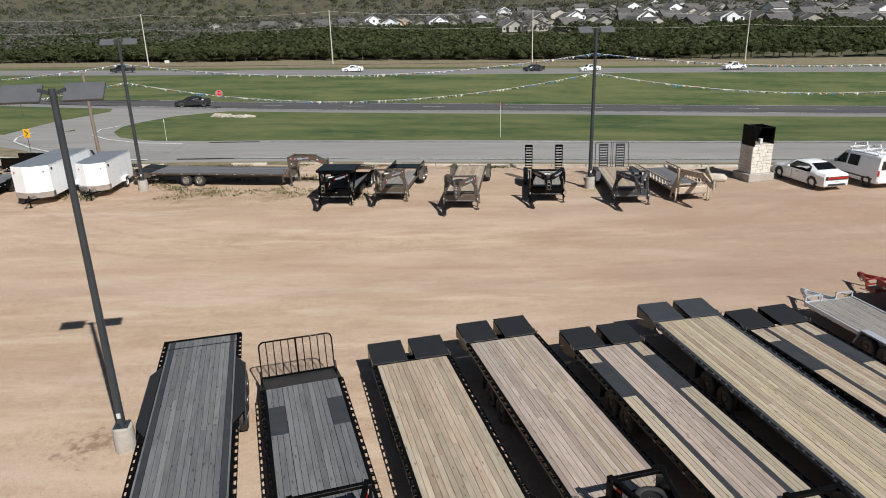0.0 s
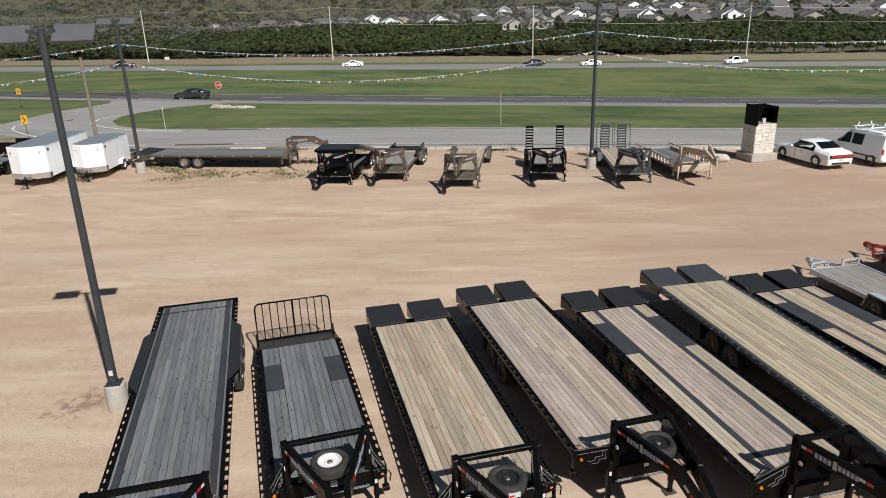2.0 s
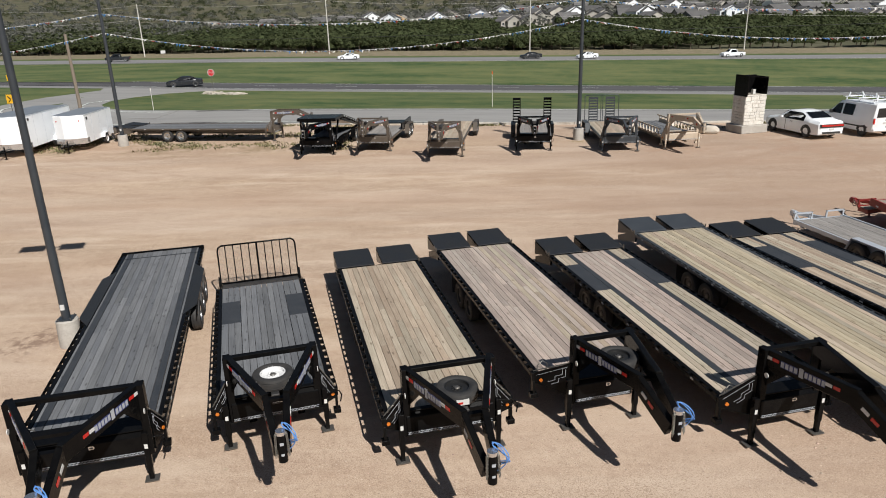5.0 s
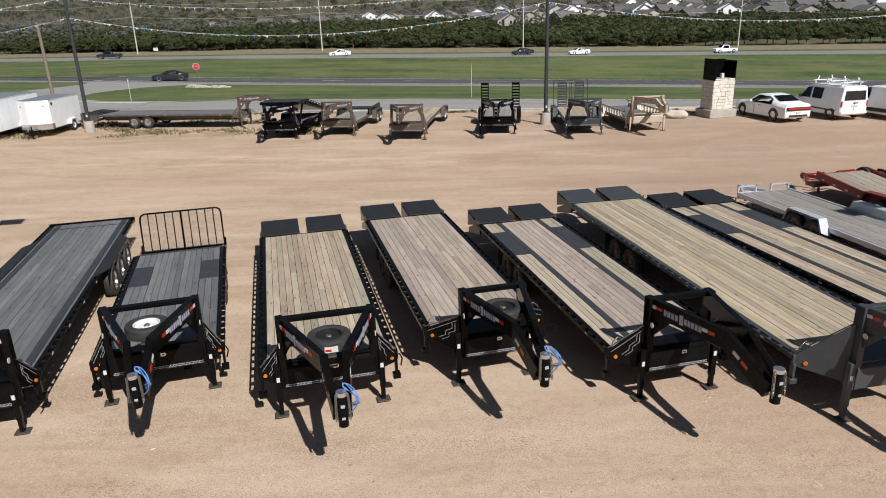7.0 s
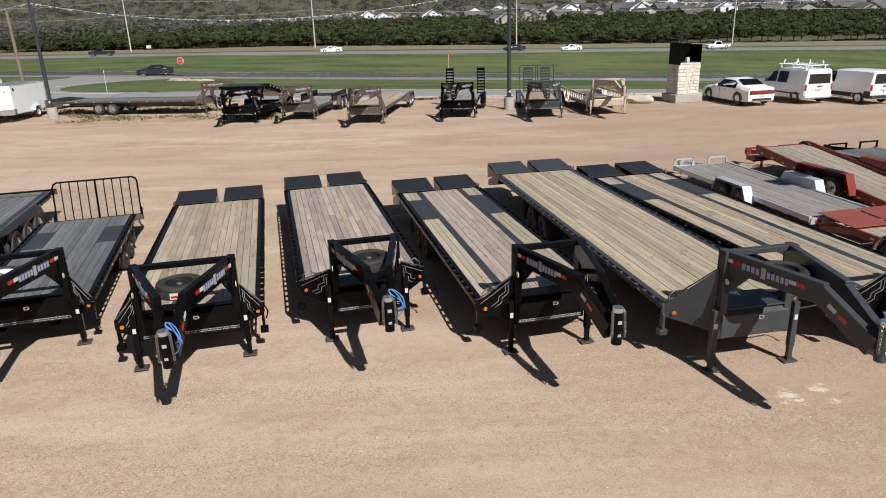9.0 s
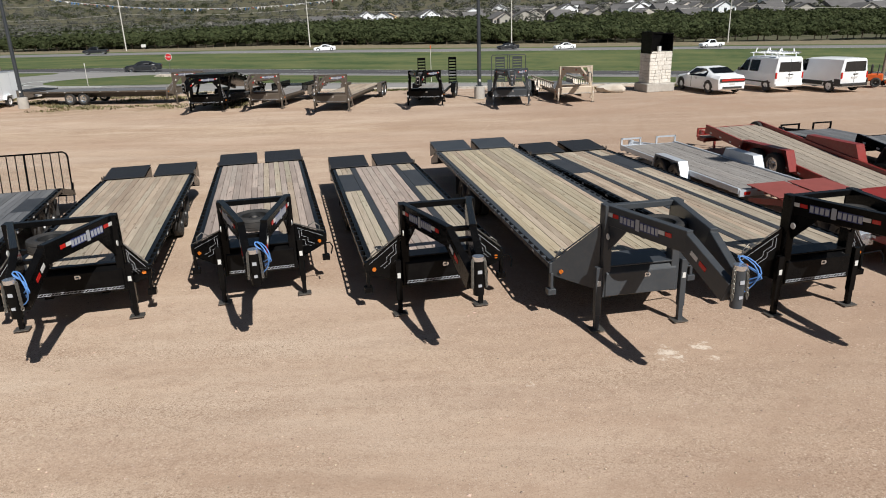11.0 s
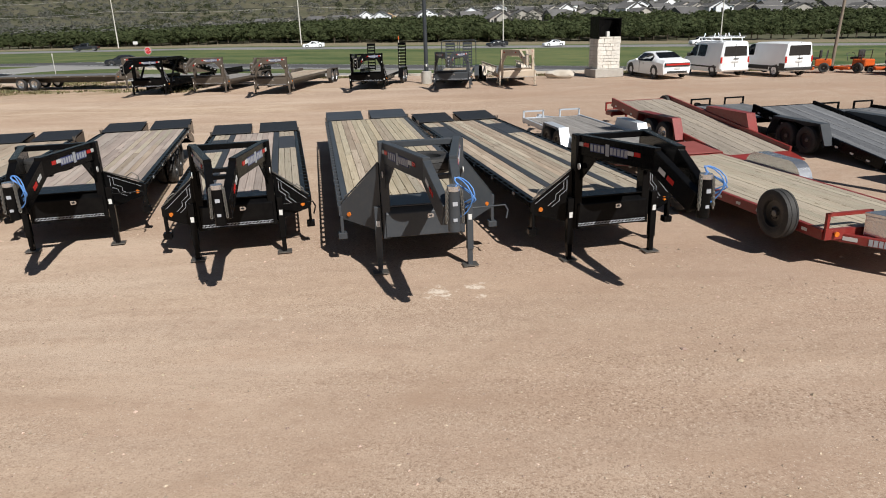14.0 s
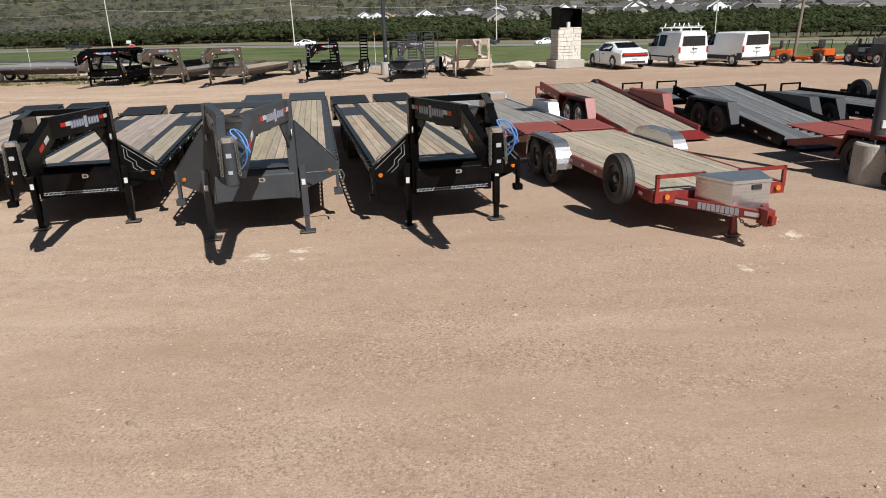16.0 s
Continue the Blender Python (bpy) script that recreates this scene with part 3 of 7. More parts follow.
KERB = [(-420, 190), (-60, 69), (-45, 59.5), (-26, 52.8), (-9.7, 51.8), (-0.5, 50.0), (9.7, 48.5), (19, 47.4), (60, 43.4), (420, 10)]
FRONT_NEAR = [(-420, 200), (-100.0, 86.0), (-60.0, 73.0), (-43.0, 64.7), (-38.6, 60.5), (-31.3, 56.4), (-24.2, 55.5), (-9.8, 54.9), (-0.5, 55.0), (18.1, 55.4), (34.9, 56.1), (420, 72.1)]
FRONT_FAR = [(-420, 215), (-100.0, 96.0), (-60.0, 80.0), (-49.0, 72.6), (-34.6, 68.7), (-28.0, 65.9), (-11.4, 65.0), (-0.5, 65.6), (21.5, 65.8), (41.1, 66.6), (420, 82.1)]
HW_TOP = [(-420, 242), (-77.7, 116.8), (-54.4, 109.2), (-35.9, 107.6), (-18.0, 108.3), (-0.4, 109.0), (17.7, 109.4), (54.8, 111.7), (69.5, 112.4), (420, 129.4)]
HW_BOT = [(-420, 234), (-72.9, 109.4), (-50.0, 100.6), (-33.0, 98.7), (-16.7, 98.8), (-0.4, 99.5), (16.3, 100.7), (32.7, 101.2), (63.6, 102.1), (420, 116.6)]
HW_SH = [(-420, 231), (-70.3, 105.4), (-49.1, 97.6), (-32.4, 96.6), (-16.4, 96.4), (-0.4, 97.1), (15.7, 97.7), (31.7, 97.8), (61.6, 98.8), (420, 108.6)]
FAR_TOP = [(-420, 268), (-127.0, 194.0), (-88.6, 181.0), (-54.6, 168.0), (-0.2, 170.9), (56.1, 174.2), (108.0, 177.1), (420, 194.6)]
FAR_BOT = [(-420, 252), (-113.0, 172.5), (-79.6, 162.0), (-50.5, 153.8), (-0.3, 154.4), (51.5, 158.8), (98.1, 160.5), (420, 175.0)]
VERGE_TOP = [(-420, 300), (-110.0, 222.0), (-67.0, 206.5), (0.1, 206.1), (67.3, 209.9), (133.6, 219.0), (420, 236.8)]


def road_fall(x):
    """The service road falls gently eastwards."""
    return max(-2.6, min(0.0, -0.031 * (x + 15)))


def highway_fall(x):
    return max(-6.0, min(-0.3, -2.1 - 0.037 * x))


def far_fall(x):
    return max(-4.5, min(0.0, -1.2 - 0.024 * x))


def ground_at(x, y):
    """Height of the ground at any place beyond the kerb."""
    last_y, last_z = lerp_line(KERB, x), 0.0
    for line, fall in ((FRONT_NEAR, road_fall), (FRONT_FAR, road_fall), (HW_SH, highway_fall), (HW_TOP, highway_fall), (FAR_BOT, far_fall), (FAR_TOP, far_fall), (VERGE_TOP, far_fall)):
        ly, lz = lerp_line(line, x), fall(x)
        if y < ly:
            q = max(0.0, (y - last_y) / max(0.1, ly - last_y))
            return last_z + (lz - last_z) * q
        last_y, last_z = ly, lz
    return rise(x, y)

def strip(name, near, far, z, material, label, x0=-420, x1=420, step=6.0, falls=(road_fall, road_fall), thick=0.05):
    """A slab of road or verge between two lines of x and y."""
    n = int((x1 - x0) / step)
    vs, fs = [], []
    for i in range(n + 1):
        x = x0 + (x1 - x0) * i / n
        a, b = lerp_line(near, x), lerp_line(far, x)
        za, zb = z + falls[0](x), z + falls[1](x)
        vs += [(x, a, za - thick), (x, a, za), (x, b, zb), (x, b, zb - thick)]
    for i in range(n):
        for k in range(3):
            fs.append((4 * i + k, 4 * i + 4 + k, 4 * i + 5 + k, 4 * i + 1 + k)[::-1])
    me = bpy.data.meshes.new(name)
    me.from_pydata(vs, [], fs)
    me.materials.append(M[material])
    return tagged(new(name, me), label, "", "", "structure")


def off(line, d):
    return [(x, y + d) for x, y in line]


def dirt_height(x, y):
    return 0.035 * noise.noise((x * 0.10, y * 0.22, 0.0)) + 0.015 * noise.noise((x * 0.5, y * 0.9, 5.0))


_lot = sheet("lot_ground", [-140 + 1.25 * i for i in range(225)], [-40 + 0.9 * i for i in range(110)],
             lambda x, y: dirt_height(x, y) - 0.035 + yard_rise(x, y), "dirt", "packed tan dirt yard with gravel and wheel marks")
for v in _lot.data.vertices:
    lim = lerp_line(KERB, v.co.x) - 0.05
    if v.co.y > lim:
        v.co.y = lim
        v.co.z = -0.02 + yard_rise(v.co.x, lim)
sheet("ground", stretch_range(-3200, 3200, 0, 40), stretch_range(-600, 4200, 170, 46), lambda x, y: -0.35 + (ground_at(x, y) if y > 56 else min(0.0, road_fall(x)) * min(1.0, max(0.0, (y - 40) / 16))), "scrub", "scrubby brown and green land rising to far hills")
strip("verge_strip", off(KERB, 0.2), FRONT_NEAR, 0.0, "dry", "dry grass strip between kerb and service road", falls=(lambda x: 0.0, road_fall))
strip("road_service", FRONT_NEAR, FRONT_FAR, 0.01, "road", "pale worn two-lane service road")
strip("grass_middle", FRONT_FAR, HW_SH, -0.01, "grass", "mown green grass between the roads", falls=(road_fall, highway_fall))
strip("road_shoulder", HW_SH, HW_BOT, 0.01, "shoulder", "grey highway shoulder", falls=(highway_fall, highway_fall))
strip("road_highway", HW_BOT, HW_TOP, 0.015, "asphalt", "dark asphalt highway lanes", falls=(highway_fall, highway_fall))
strip("grass_median", HW_TOP, FAR_BOT, -0.01, "grass", "wide mown green grass median", falls=(highway_fall, far_fall))
strip("road_far_lanes", FAR_BOT, FAR_TOP, 0.01, "shoulder", "grey far highway lanes", falls=(far_fall, far_fall))
strip("verge_far", FAR_TOP, off(FAR_TOP, 8), -0.01, "grass", "green verge beyond the far lanes", falls=(far_fall, far_fall))
strip("verge_woods", off(FAR_TOP, 8), off(VERGE_TOP, 6), -0.02, "dry", "bare dry verge along the woods", falls=(far_fall, far_fall))


def line_strip(name, line, w, label, dash=None, x0=-200, x1=200, z=0.03, fall=highway_fall):
    bm = bm_new()
    x = x0
    step = dash[0] if dash else 5.0
    gap = dash[1] if dash else 0.0
    while x < x1:
        a, b = Vector((x, lerp_line(line, x))), Vector((x + step, lerp_line(line, x + step)))
        vs = [bm.verts.new((*p, z + fall(p.x))) for p in (a, b, b + Vector((0, w)), a + Vector((0, w)))]
        bm.faces.new(vs)
        x += step + gap
    bmesh.ops.solidify(bm, geom=bm.faces[:], thickness=0.004)
    return solid(name, bm, "line", label)


def mid(a, b, t):
    xs = sorted({p[0] for p in a} | {p[0] for p in b})
    return [(x, lerp_line(a, x) * (1 - t) + lerp_line(b, x) * t) for x in xs]


line_strip("trim_line_near", mid(FRONT_NEAR, FRONT_FAR, 0.10), 0.22, "white edge line of the service road", x0=-24, z=0.07, fall=road_fall)
line_strip("trim_line_far", mid(FRONT_NEAR, FRONT_FAR, 0.90), 0.22, "white edge line of the service road", x0=-24, z=0.07, fall=road_fall)
line_strip("trim_line_dashes", mid(HW_BOT, HW_TOP, 0.5), 0.3, "white dashed lane line of the highway", dash=(3.2, 9.0))
line_strip("trim_line_shoulder", off(HW_BOT, 0.2), 0.35, "white shoulder line of the highway", x0=-180)
line_strip("trim_line_median", off(HW_TOP, -0.8), 0.3, "pale line along the median")
line_strip("trim_line_far_road", off(FAR_BOT, 1.0), 0.3, "white line of the far lanes", fall=far_fall)

# link road that joins the service road to the highway, with its grass island
LINK = [(-32.1, 96.6), (-36.8, 90.0), (-38.4, 83.5), (-38.8, 78.5), (-37.6, 73.8), (-34.9, 69.4), (-31.6, 66.9), (-26.0, 65.6), (-26.0, 60.0), (-40.0, 64.5), (-49.2, 71.4), (-49.5, 77.6), (-49.6, 84.0), (-48.5, 88.7), (-47.6, 93.8), (-49.1, 97.7), (-32.4, 96.6)]
bm = bm_new()
prism(bm, LINK, "z", -0.3, 0.05)
bmesh.ops.triangulate(bm, faces=bm.faces[:])
for v in bm.verts:
    v.co.z += ground_at(v.co.x, v.co.y)
solid("road_link", bm, "road", "pale link road curving up to the highway")
bm = bm_new()
curve_pts = [(-26.5, 64.4), (-31, 65.4), (-35.7, 68.2), (-38.7, 71.4), (-40.1, 76.0), (-39.3, 79.0)]
for a, b in zip(curve_pts, curve_pts[1:]):
    beam(bm, (*a, 0.07 + ground_at(*a)), (*b, 0.07 + ground_at(*b)), 0.2, 0.02)
curve_pts = [(-26.5, 56.6), (-31.5, 57.4), (-36.7, 60.8), (-41.3, 64.3), (-45.1, 68.1), (-46.4, 70.7), (-46.7, 74.0)]
for a, b in zip(curve_pts, curve_pts[1:]):
    beam(bm, (*a, 0.07 + ground_at(*a)), (*b, 0.07 + ground_at(*b)), 0.2, 0.02)
solid("trim_line_curve", bm, "line", "white curved edge lines of the link road")

# low kerb of separate concrete lengths along the yard
_r = random.Random(3)
kerb = thing("kerb", 0, 0, 0, "broken pale concrete kerb along the yard", "kerb", kind="structure")
x = -44.0
while x < 46:
    n = 2.3 + _r.random() * 0.8
    if not (-9.0 > x > -24.0 and _r.random() < 0.85):
        bm = bm_new()
        a, b = Vector((x, lerp_line(KERB, x) + 0.1, 0.04)), Vector((x + n - 0.06, lerp_line(KERB, x + n - 0.06) + 0.1, 0.05))
        a.y += _r.uniform(-0.06, 0.06)
        a.z += 0.8 * yard_rise(x, 46)
        b.z += 0.8 * yard_rise(x, 46)
        beam(bm, a, b, 0.34, 0.26 + _r.uniform(-0.05, 0.05))
        part("kerb_stone", bm, "kerb", kerb, bevel=0.03)
    x += n


# ---- gooseneck trailers ----
def planks(parent, x0, x1, y0, y1, z, material, width=0.145, seed=1, gap=0.008, shade=None):
    """Deck boards along y, butted at one or two places; each one a piece."""
    r = random.Random(seed)
    n = max(1, round((x1 - x0) / width))
    w = (x1 - x0) / n
    for i in range(n):
        ends = [y0, y1]
        if y1 - y0 > 6.5:
            ends = [y0, y0 + (y1 - y0) * r.uniform(0.35, 0.65), y1]
        for a, b in zip(ends, ends[1:]):
            bm = bm_new()
            dz = r.uniform(-0.004, 0.004)
            box(bm, x0 + i * w + gap / 2, x0 + (i + 1) * w - gap / 2, a + 0.003, b - 0.003, z - 0.04, z + dz)
            part("plank", bm, shade(i, n) if shade else material, parent, bevel=0.003)


def chain(parent, a, b, sag, links=12, r=0.007):
    a, b = Vector(a), Vector(b)
    bm = bm_new()
    for k in range(links):
        t = (k + 0.5) / links
        c = a.lerp(b, t) - Vector((0, 0, sag * 4 * t * (1 - t)))
        t2 = t + 0.5 / links
        c2 = a.lerp(b, t2) - Vector((0, 0, sag * 4 * t2 * (1 - t2)))
        d = (c2 - c).normalized()
        s = d.orthogonal().normalized()
        if k % 2:
            s = d.cross(s)
        ring = [c + d * math.cos(q * math.pi / 4) * 0.032 + s * math.sin(q * math.pi / 4) * 0.019 for q in range(8)]
        for p, q in zip(ring, ring[1:] + ring[:1]):
            cyl(bm, p, q, r, n=5, cap=False)
    part("safety_chain", bm, "chain", parent, "hanging bright steel chain")


def neck(t, jk, paint, deck, spare="rimb", cable=True, top=1.93, wide=0.58, decal=True, half=1.25, solid_gusset=False, box_low=0.5, hang=True, jx=0.72):
    """The raised gooseneck: uprights, converging beams, coupler, jacks, tool box and fittings."""
    yu = -jk + 0.1
    yb, yc = -jk - 1.54, -jk - 2.45
    for s in (-1, 1):
        nb = bm_new()
        beam(nb, (s * wide, yu, box_low), (s * wide, yu, top), 0.13, 0.2)
        part("upright", nb, paint, t, bevel=0.008)
        nb = bm_new()
        beam(nb, (s * wide, yu + 0.1, top - 0.155), (s * 0.17, yb - 0.05, top - 0.12), 0.11, 0.31)
        o = part("neck_beam", nb, paint, t, bevel=0.008)
        nb = bm_new()
        a, b = Vector((s * 0.18, yb + 0.04, top - 0.13)), Vector((s * 0.085, yc + 0.05, top - 0.52))
        beam(nb, a, b, 0.11, 0.30)
        part("neck_nose", nb, paint, t, bevel=0.008)
        # stiffening plate in the angle of upright and beam
        nb = bm_new()
        d = Vector((s * 0.17, yb - 0.05, 0)) - Vector((s * wide, yu + 0.1, 0))
        d.normalize()
        tri = [(0.0, top - 0.28), (0.52, top - 0.28), (0.0, top - 0.82)]
        f = Vector((s * wide, yu, 0))
        vs = []
        for e in (-0.012, 0.012):
            nrm = Vector((-d.y, d.x, 0)) * e
            vs.append([nb.verts.new(f + d * p + nrm + Vector((0, 0, z))) for p, z in tri])
        nb.faces.new(vs[0])
        nb.faces.new(vs[1][::-1])
        for k in range(3):
            nb.faces.new((vs[0][k], vs[0][(k + 1) % 3], vs[1][(k + 1) % 3], vs[1][k]))
        part("gusset", nb, paint, t)
        # side wing from the upright down to the deck's corner
        nb = bm_new()
        f, g = Vector((s * (wide + 0.07), yu + 0.02, 0)), Vector((s * (half - 0.04), -0.03, 0))
        zt = top - (0.32 if solid_gusset else 0.55)
        p0, p1, p2, p3 = f + Vector((0, 0, zt)), g + Vector((0, 0, deck + 0.01)), g + Vector((0, 0, deck - 0.2)), f + Vector((0, 0, deck - 0.32))
        nrm = (g - f).normalized()
        nrm = Vector((-nrm.y, nrm.x, 0)) * 0.012
        a4, b4 = [nb.verts.new(p + nrm) for p in (p0, p1, p2, p3)], [nb.verts.new(p - nrm) for p in (p0, p1, p2, p3)]
        nb.faces.new(a4)
        nb.faces.new(b4[::-1])
        for k in range(4):
            nb.faces.new((a4[k], a4[(k + 1) % 4], b4[(k + 1) % 4], b4[k]))
        wing = part("side_wing", nb, paint, t)
        if not solid_gusset:
            wd = (g - f).normalized()
            face = Vector((wd.y, -wd.x, 0)) if s > 0 else Vector((-wd.y, wd.x, 0))
            if face.y > 0:
                face = -face
            span = (g - f).length
            nb = bm_new()

            def on_wing(u, v):
                return f + wd * (span * u) + face * 0.016 + Vector((0, 0, zt + (deck - zt) * u - v))
            for line in (((0.12, 0.10), (0.12, 0.26), (0.30, 0.26), (0.30, 0.34), (0.5, 0.34)), ((0.2, 0.08), (0.2, 0.19), (0.4, 0.19), (0.4, 0.27), (0.6, 0.27)), ((0.08, 0.06), (0.92, 0.06))):
                for q0, q1 in zip(line, line[1:]):
                    beam(nb, on_wing(*q0), on_wing(*q1), 0.006, 0.006)
            part("wing_stripes", nb, "decal", wing, "thin pale pinstripes")
        tube("grab_rail", [p0 + Vector((s * 0.01, 0.02, 0.0)), p1 + Vector((s * 0.0, 0.02, 0.03))], 0.012, "steel" if not solid_gusset else paint, t)
        nb = bm_new()
        c = f.lerp(g, 0.78)
        out = Vector((nrm.y, -nrm.x, 0)).normalized()
        fr = Vector((-nrm.x, -nrm.y, 0)).normalized() if nrm.y > 0 else Vector((nrm.x, nrm.y, 0)).normalized()
        cyl(nb, c + Vector((0, 0, deck - 0.11)), c + fr * 0.035 + Vector((0, 0, deck - 0.11)), 0.034, n=16)
        part("marker_lamp", nb, "amber", t, "round amber lamp")
        # reflective strips and the maker's mark as plain bars
        def on_beam(u, v, w, h, key, nm, eps=0.058, lab=""):
            A, B = Vector((s * wide, yu + 0.1, top - 0.155)), Vector((s * 0.17, yb - 0.05, top - 0.12))
            dd = (B - A).normalized()
            side = Vector((0, 0, 1)).cross(dd).normalized() * (1 if s < 0 else -1)
            if side.x * s < 0:
                side = -side
            c0 = A + dd * u + Vector((0, 0, v)) + side * eps
            q = bm_new()
            beam(q, c0 - dd * w / 2, c0 + dd * w / 2, 0.006, h)
            part(nm, q, key, o, lab)
        on_beam(0.22, 0.02, 0.13, 0.06, "sticker", "reflector_white")
        on_beam(0.36, 0.02, 0.13, 0.06, "redlens", "reflector_red")
        on_beam(1.36, 0.02, 0.12, 0.06, "sticker", "reflector_white")
        on_beam(1.50, 0.02, 0.12, 0.06, "redlens", "reflector_red")
        if decal:
            for k in range(4):
                on_beam(0.50 + 0.085 * k, 0.0, 0.078, 0.125, "decalblue", "logo_outline", 0.057)
                on_beam(0.50 + 0.085 * k, 0.0, 0.058, 0.095, "decal", "logo_bar", 0.060)
            on_beam(0.86, 0.0, 0.08, 0.17, "decal", "logo_badge", 0.059)
            for k in range(5):
                on_beam(0.955 + 0.078 * k, 0.0, 0.072, 0.125, "decalblue", "logo_outline", 0.057)
                on_beam(0.955 + 0.078 * k, 0.0, 0.054, 0.095, "decal", "logo_bar", 0.060)
        for u, key in ((0.30, "sticker"), (0.50, "redlens")):
            q = bm_new()
            dd = (b - a).normalized()
            side = Vector((0, 0, 1)).cross(dd).normalized()
            if side.x * s < 0:
                side = -side
            c0 = a + dd * u + side * 0.058
            beam(q, c0 - dd * 0.075, c0 + dd * 0.075, 0.006, 0.065)
            part("reflector_nose", q, key, t)
        # round badge on the gusset
        q = bm_new()
        c0 = Vector((s * (wide + 0.03), yu - 0.16, top - 0.47))
        cyl(q, c0, c0 + Vector((s * 0.012, 0, 0)), 0.05, n=16)
        part("badge", q, "sticker", t)
        # landing jack
        nb = bm_new()
        beam(nb, (s * jx, -jk, 0.26), (s * jx, -jk, deck + 0.12), 0.10, 0.10)
        j = part("jack", nb, paint, t, "square drop-leg jack", bevel=0.006)
        nb = bm_new()
        beam(nb, (s * jx, -jk, 0.012), (s * jx, -jk, 0.4), 0.075, 0.075)
        for z in (0.10, 0.17, 0.24):
            cyl(nb, (s * jx - 0.02, -jk - 0.0405, z), (s * jx - 0.02, -jk - 0.038, z), 0.012, n=8)
        part("drop_leg", nb, paint, j)
        nb = bm_new()
        box(nb, s * jx - 0.12, s * jx + 0.12, -jk - 0.1, -jk + 0.1, 0.0, 0.014)
        part("foot_plate", nb, "steel", j)
        nb = bm_new()
        box(nb, s * jx - 0.028, s * jx + 0.028, -jk - 0.056, -jk - 0.053, deck - 0.19, deck - 0.10)
        part("jack_sticker", nb, "sticker", j)
        if hang:
            nb = bm_new()
            beam(nb, (s * (half - 0.04), -0.02, deck - 0.5), (s * (half - 0.04), -0.02, deck - 0.16), 0.05, 0.10)
            box(nb, s * (half - 0.04) - 0.07, s * (half - 0.04) + 0.07, -0.09, 0.05, deck - 0.54, deck - 0.44)
            part("step_bracket", nb, paint, t, bevel=0.006)
    tube("jack_crank", [(jx - 0.02, -jk, deck - 0.02), (half + 0.02, -jk + 0.05, deck - 0.02), (half + 0.06, -jk + 0.02, deck - 0.1), (half + 0.02, -jk - 0.03, deck - 0.22)], 0.014, paint, t)
    nb = bm_new()
    beam(nb, (-wide - 0.065, yu, top - 0.05), (wide + 0.065, yu, top - 0.05), 0.12, 0.09)
    part("cross_bar", nb, paint, t, bevel=0.008)
    for f in (0.52, 0.86):
        nb = bm_new()
        xx = wide + (0.17 - wide) * f
        yy = yu + 0.1 + (yb - yu) * f
        beam(nb, (-xx, yy, top - 0.30), (xx, yy, top - 0.30), 0.10, 0.06)
        part("cross_bar", nb, paint, t)
    # front tool box between the uprights
    nb = bm_new()
    prism(nb, [(yu - 0.12, box_low + 0.02), (yu - 0.12, box_low + 0.40), (yu - 0.02, box_low + 0.50), (-0.02, box_low + 0.50), (-0.02, box_low)], "x", -wide - 0.02, wide + 0.02)
    tb = part("tool_box", nb, paint, t, bevel=0.01)
    nb = bm_new()
    box(nb, -wide + 0.04, wide - 0.04, yu - 0.10, -0.05, box_low + 0.50, box_low + 0.525)
    part("lid", nb, paint, tb, bevel=0.006)
    nb = bm_new()
    cyl(nb, (0.12, yu - 0.118, box_low + 0.33), (0.12, yu - 0.126, box_low + 0.33), 0.034, n=14)
    box(nb, 0.055, 0.12, yu - 0.126, yu - 0.118, box_low + 0.296, box_low + 0.364)
    lt = part("latch", nb, "galv", tb, "bright D-shaped latch")
    nb = bm_new()
    box(nb, 0.075, 0.125, yu - 0.129, yu - 0.125, box_low + 0.318, box_low + 0.342)
    part("latch_handle", nb, "plastic", lt)
    if not solid_gusset:
        for dz in (0.05, 0.088):
            nb = bm_new()
            box(nb, -wide, wide, yu - 0.127, yu - 0.121, box_low + dz, box_low + dz + 0.006)
            part("pinstripe", nb, "decal", tb)
        nb = bm_new()
        for k in range(int(wide * 2 / 0.06)):
            beam(nb, (-wide + 0.06 * k, yu - 0.124, box_low + 0.058), (-wide + 0.06 * k + 0.04, yu - 0.124, box_low + 0.086), 0.005, 0.007)
        tagged(part("pinstripe_hatching", nb, "decal", tb), kind="stuff")
    if jx > 0.9 and spare:
        nb = bm_new()
        yy = yu + 0.1 + (yb - yu) * 0.72
        box(nb, -0.07, 0.07, yy - 0.06, yy + 0.06, top - 0.50, top - 0.31)
        part("breakaway_box", nb, "plastic", t, "small black breakaway box", bevel=0.01)
        nb = bm_new()
        box(nb, -0.05, 0.05, yy - 0.066, yy - 0.06, top - 0.46, top - 0.35)
        part("box_label", nb, "sticker", t)
    for s in (-1, 1):
        xh = s * (half - 0.12)
        tube("grab_handle", [(xh, 0.02, deck - 0.05), (xh, -0.03, deck + 0.16), (xh - s * 0.10, -0.02, deck + 0.24), (xh - s * 0.22, 0.0, deck + 0.16), (xh - s * 0.22, 0.02, deck)], 0.011, "steel", t)
    # coupler tube, collar and chains
    nb = bm_new()
    cyl(nb, (0, yc, top - 0.70), (0, yc, top - 0.21), 0.075, n=18)
    cp = part("coupler", nb, paint, t, "black adjustable coupler tube", smooth=True)
    nb = bm_new()
    cyl(nb, (0, yc, top - 0.21), (0, yc, top - 0.15), 0.079, n=18)
    part("coupler_cap", nb, "galv", cp, "bright cap")
    nb = bm_new()
    box(nb, -0.03, 0.03, yc - 0.081, yc - 0.077, top - 0.38, top - 0.33)
    part("coupler_sticker", nb, "decal", cp)
    nb = bm_new()
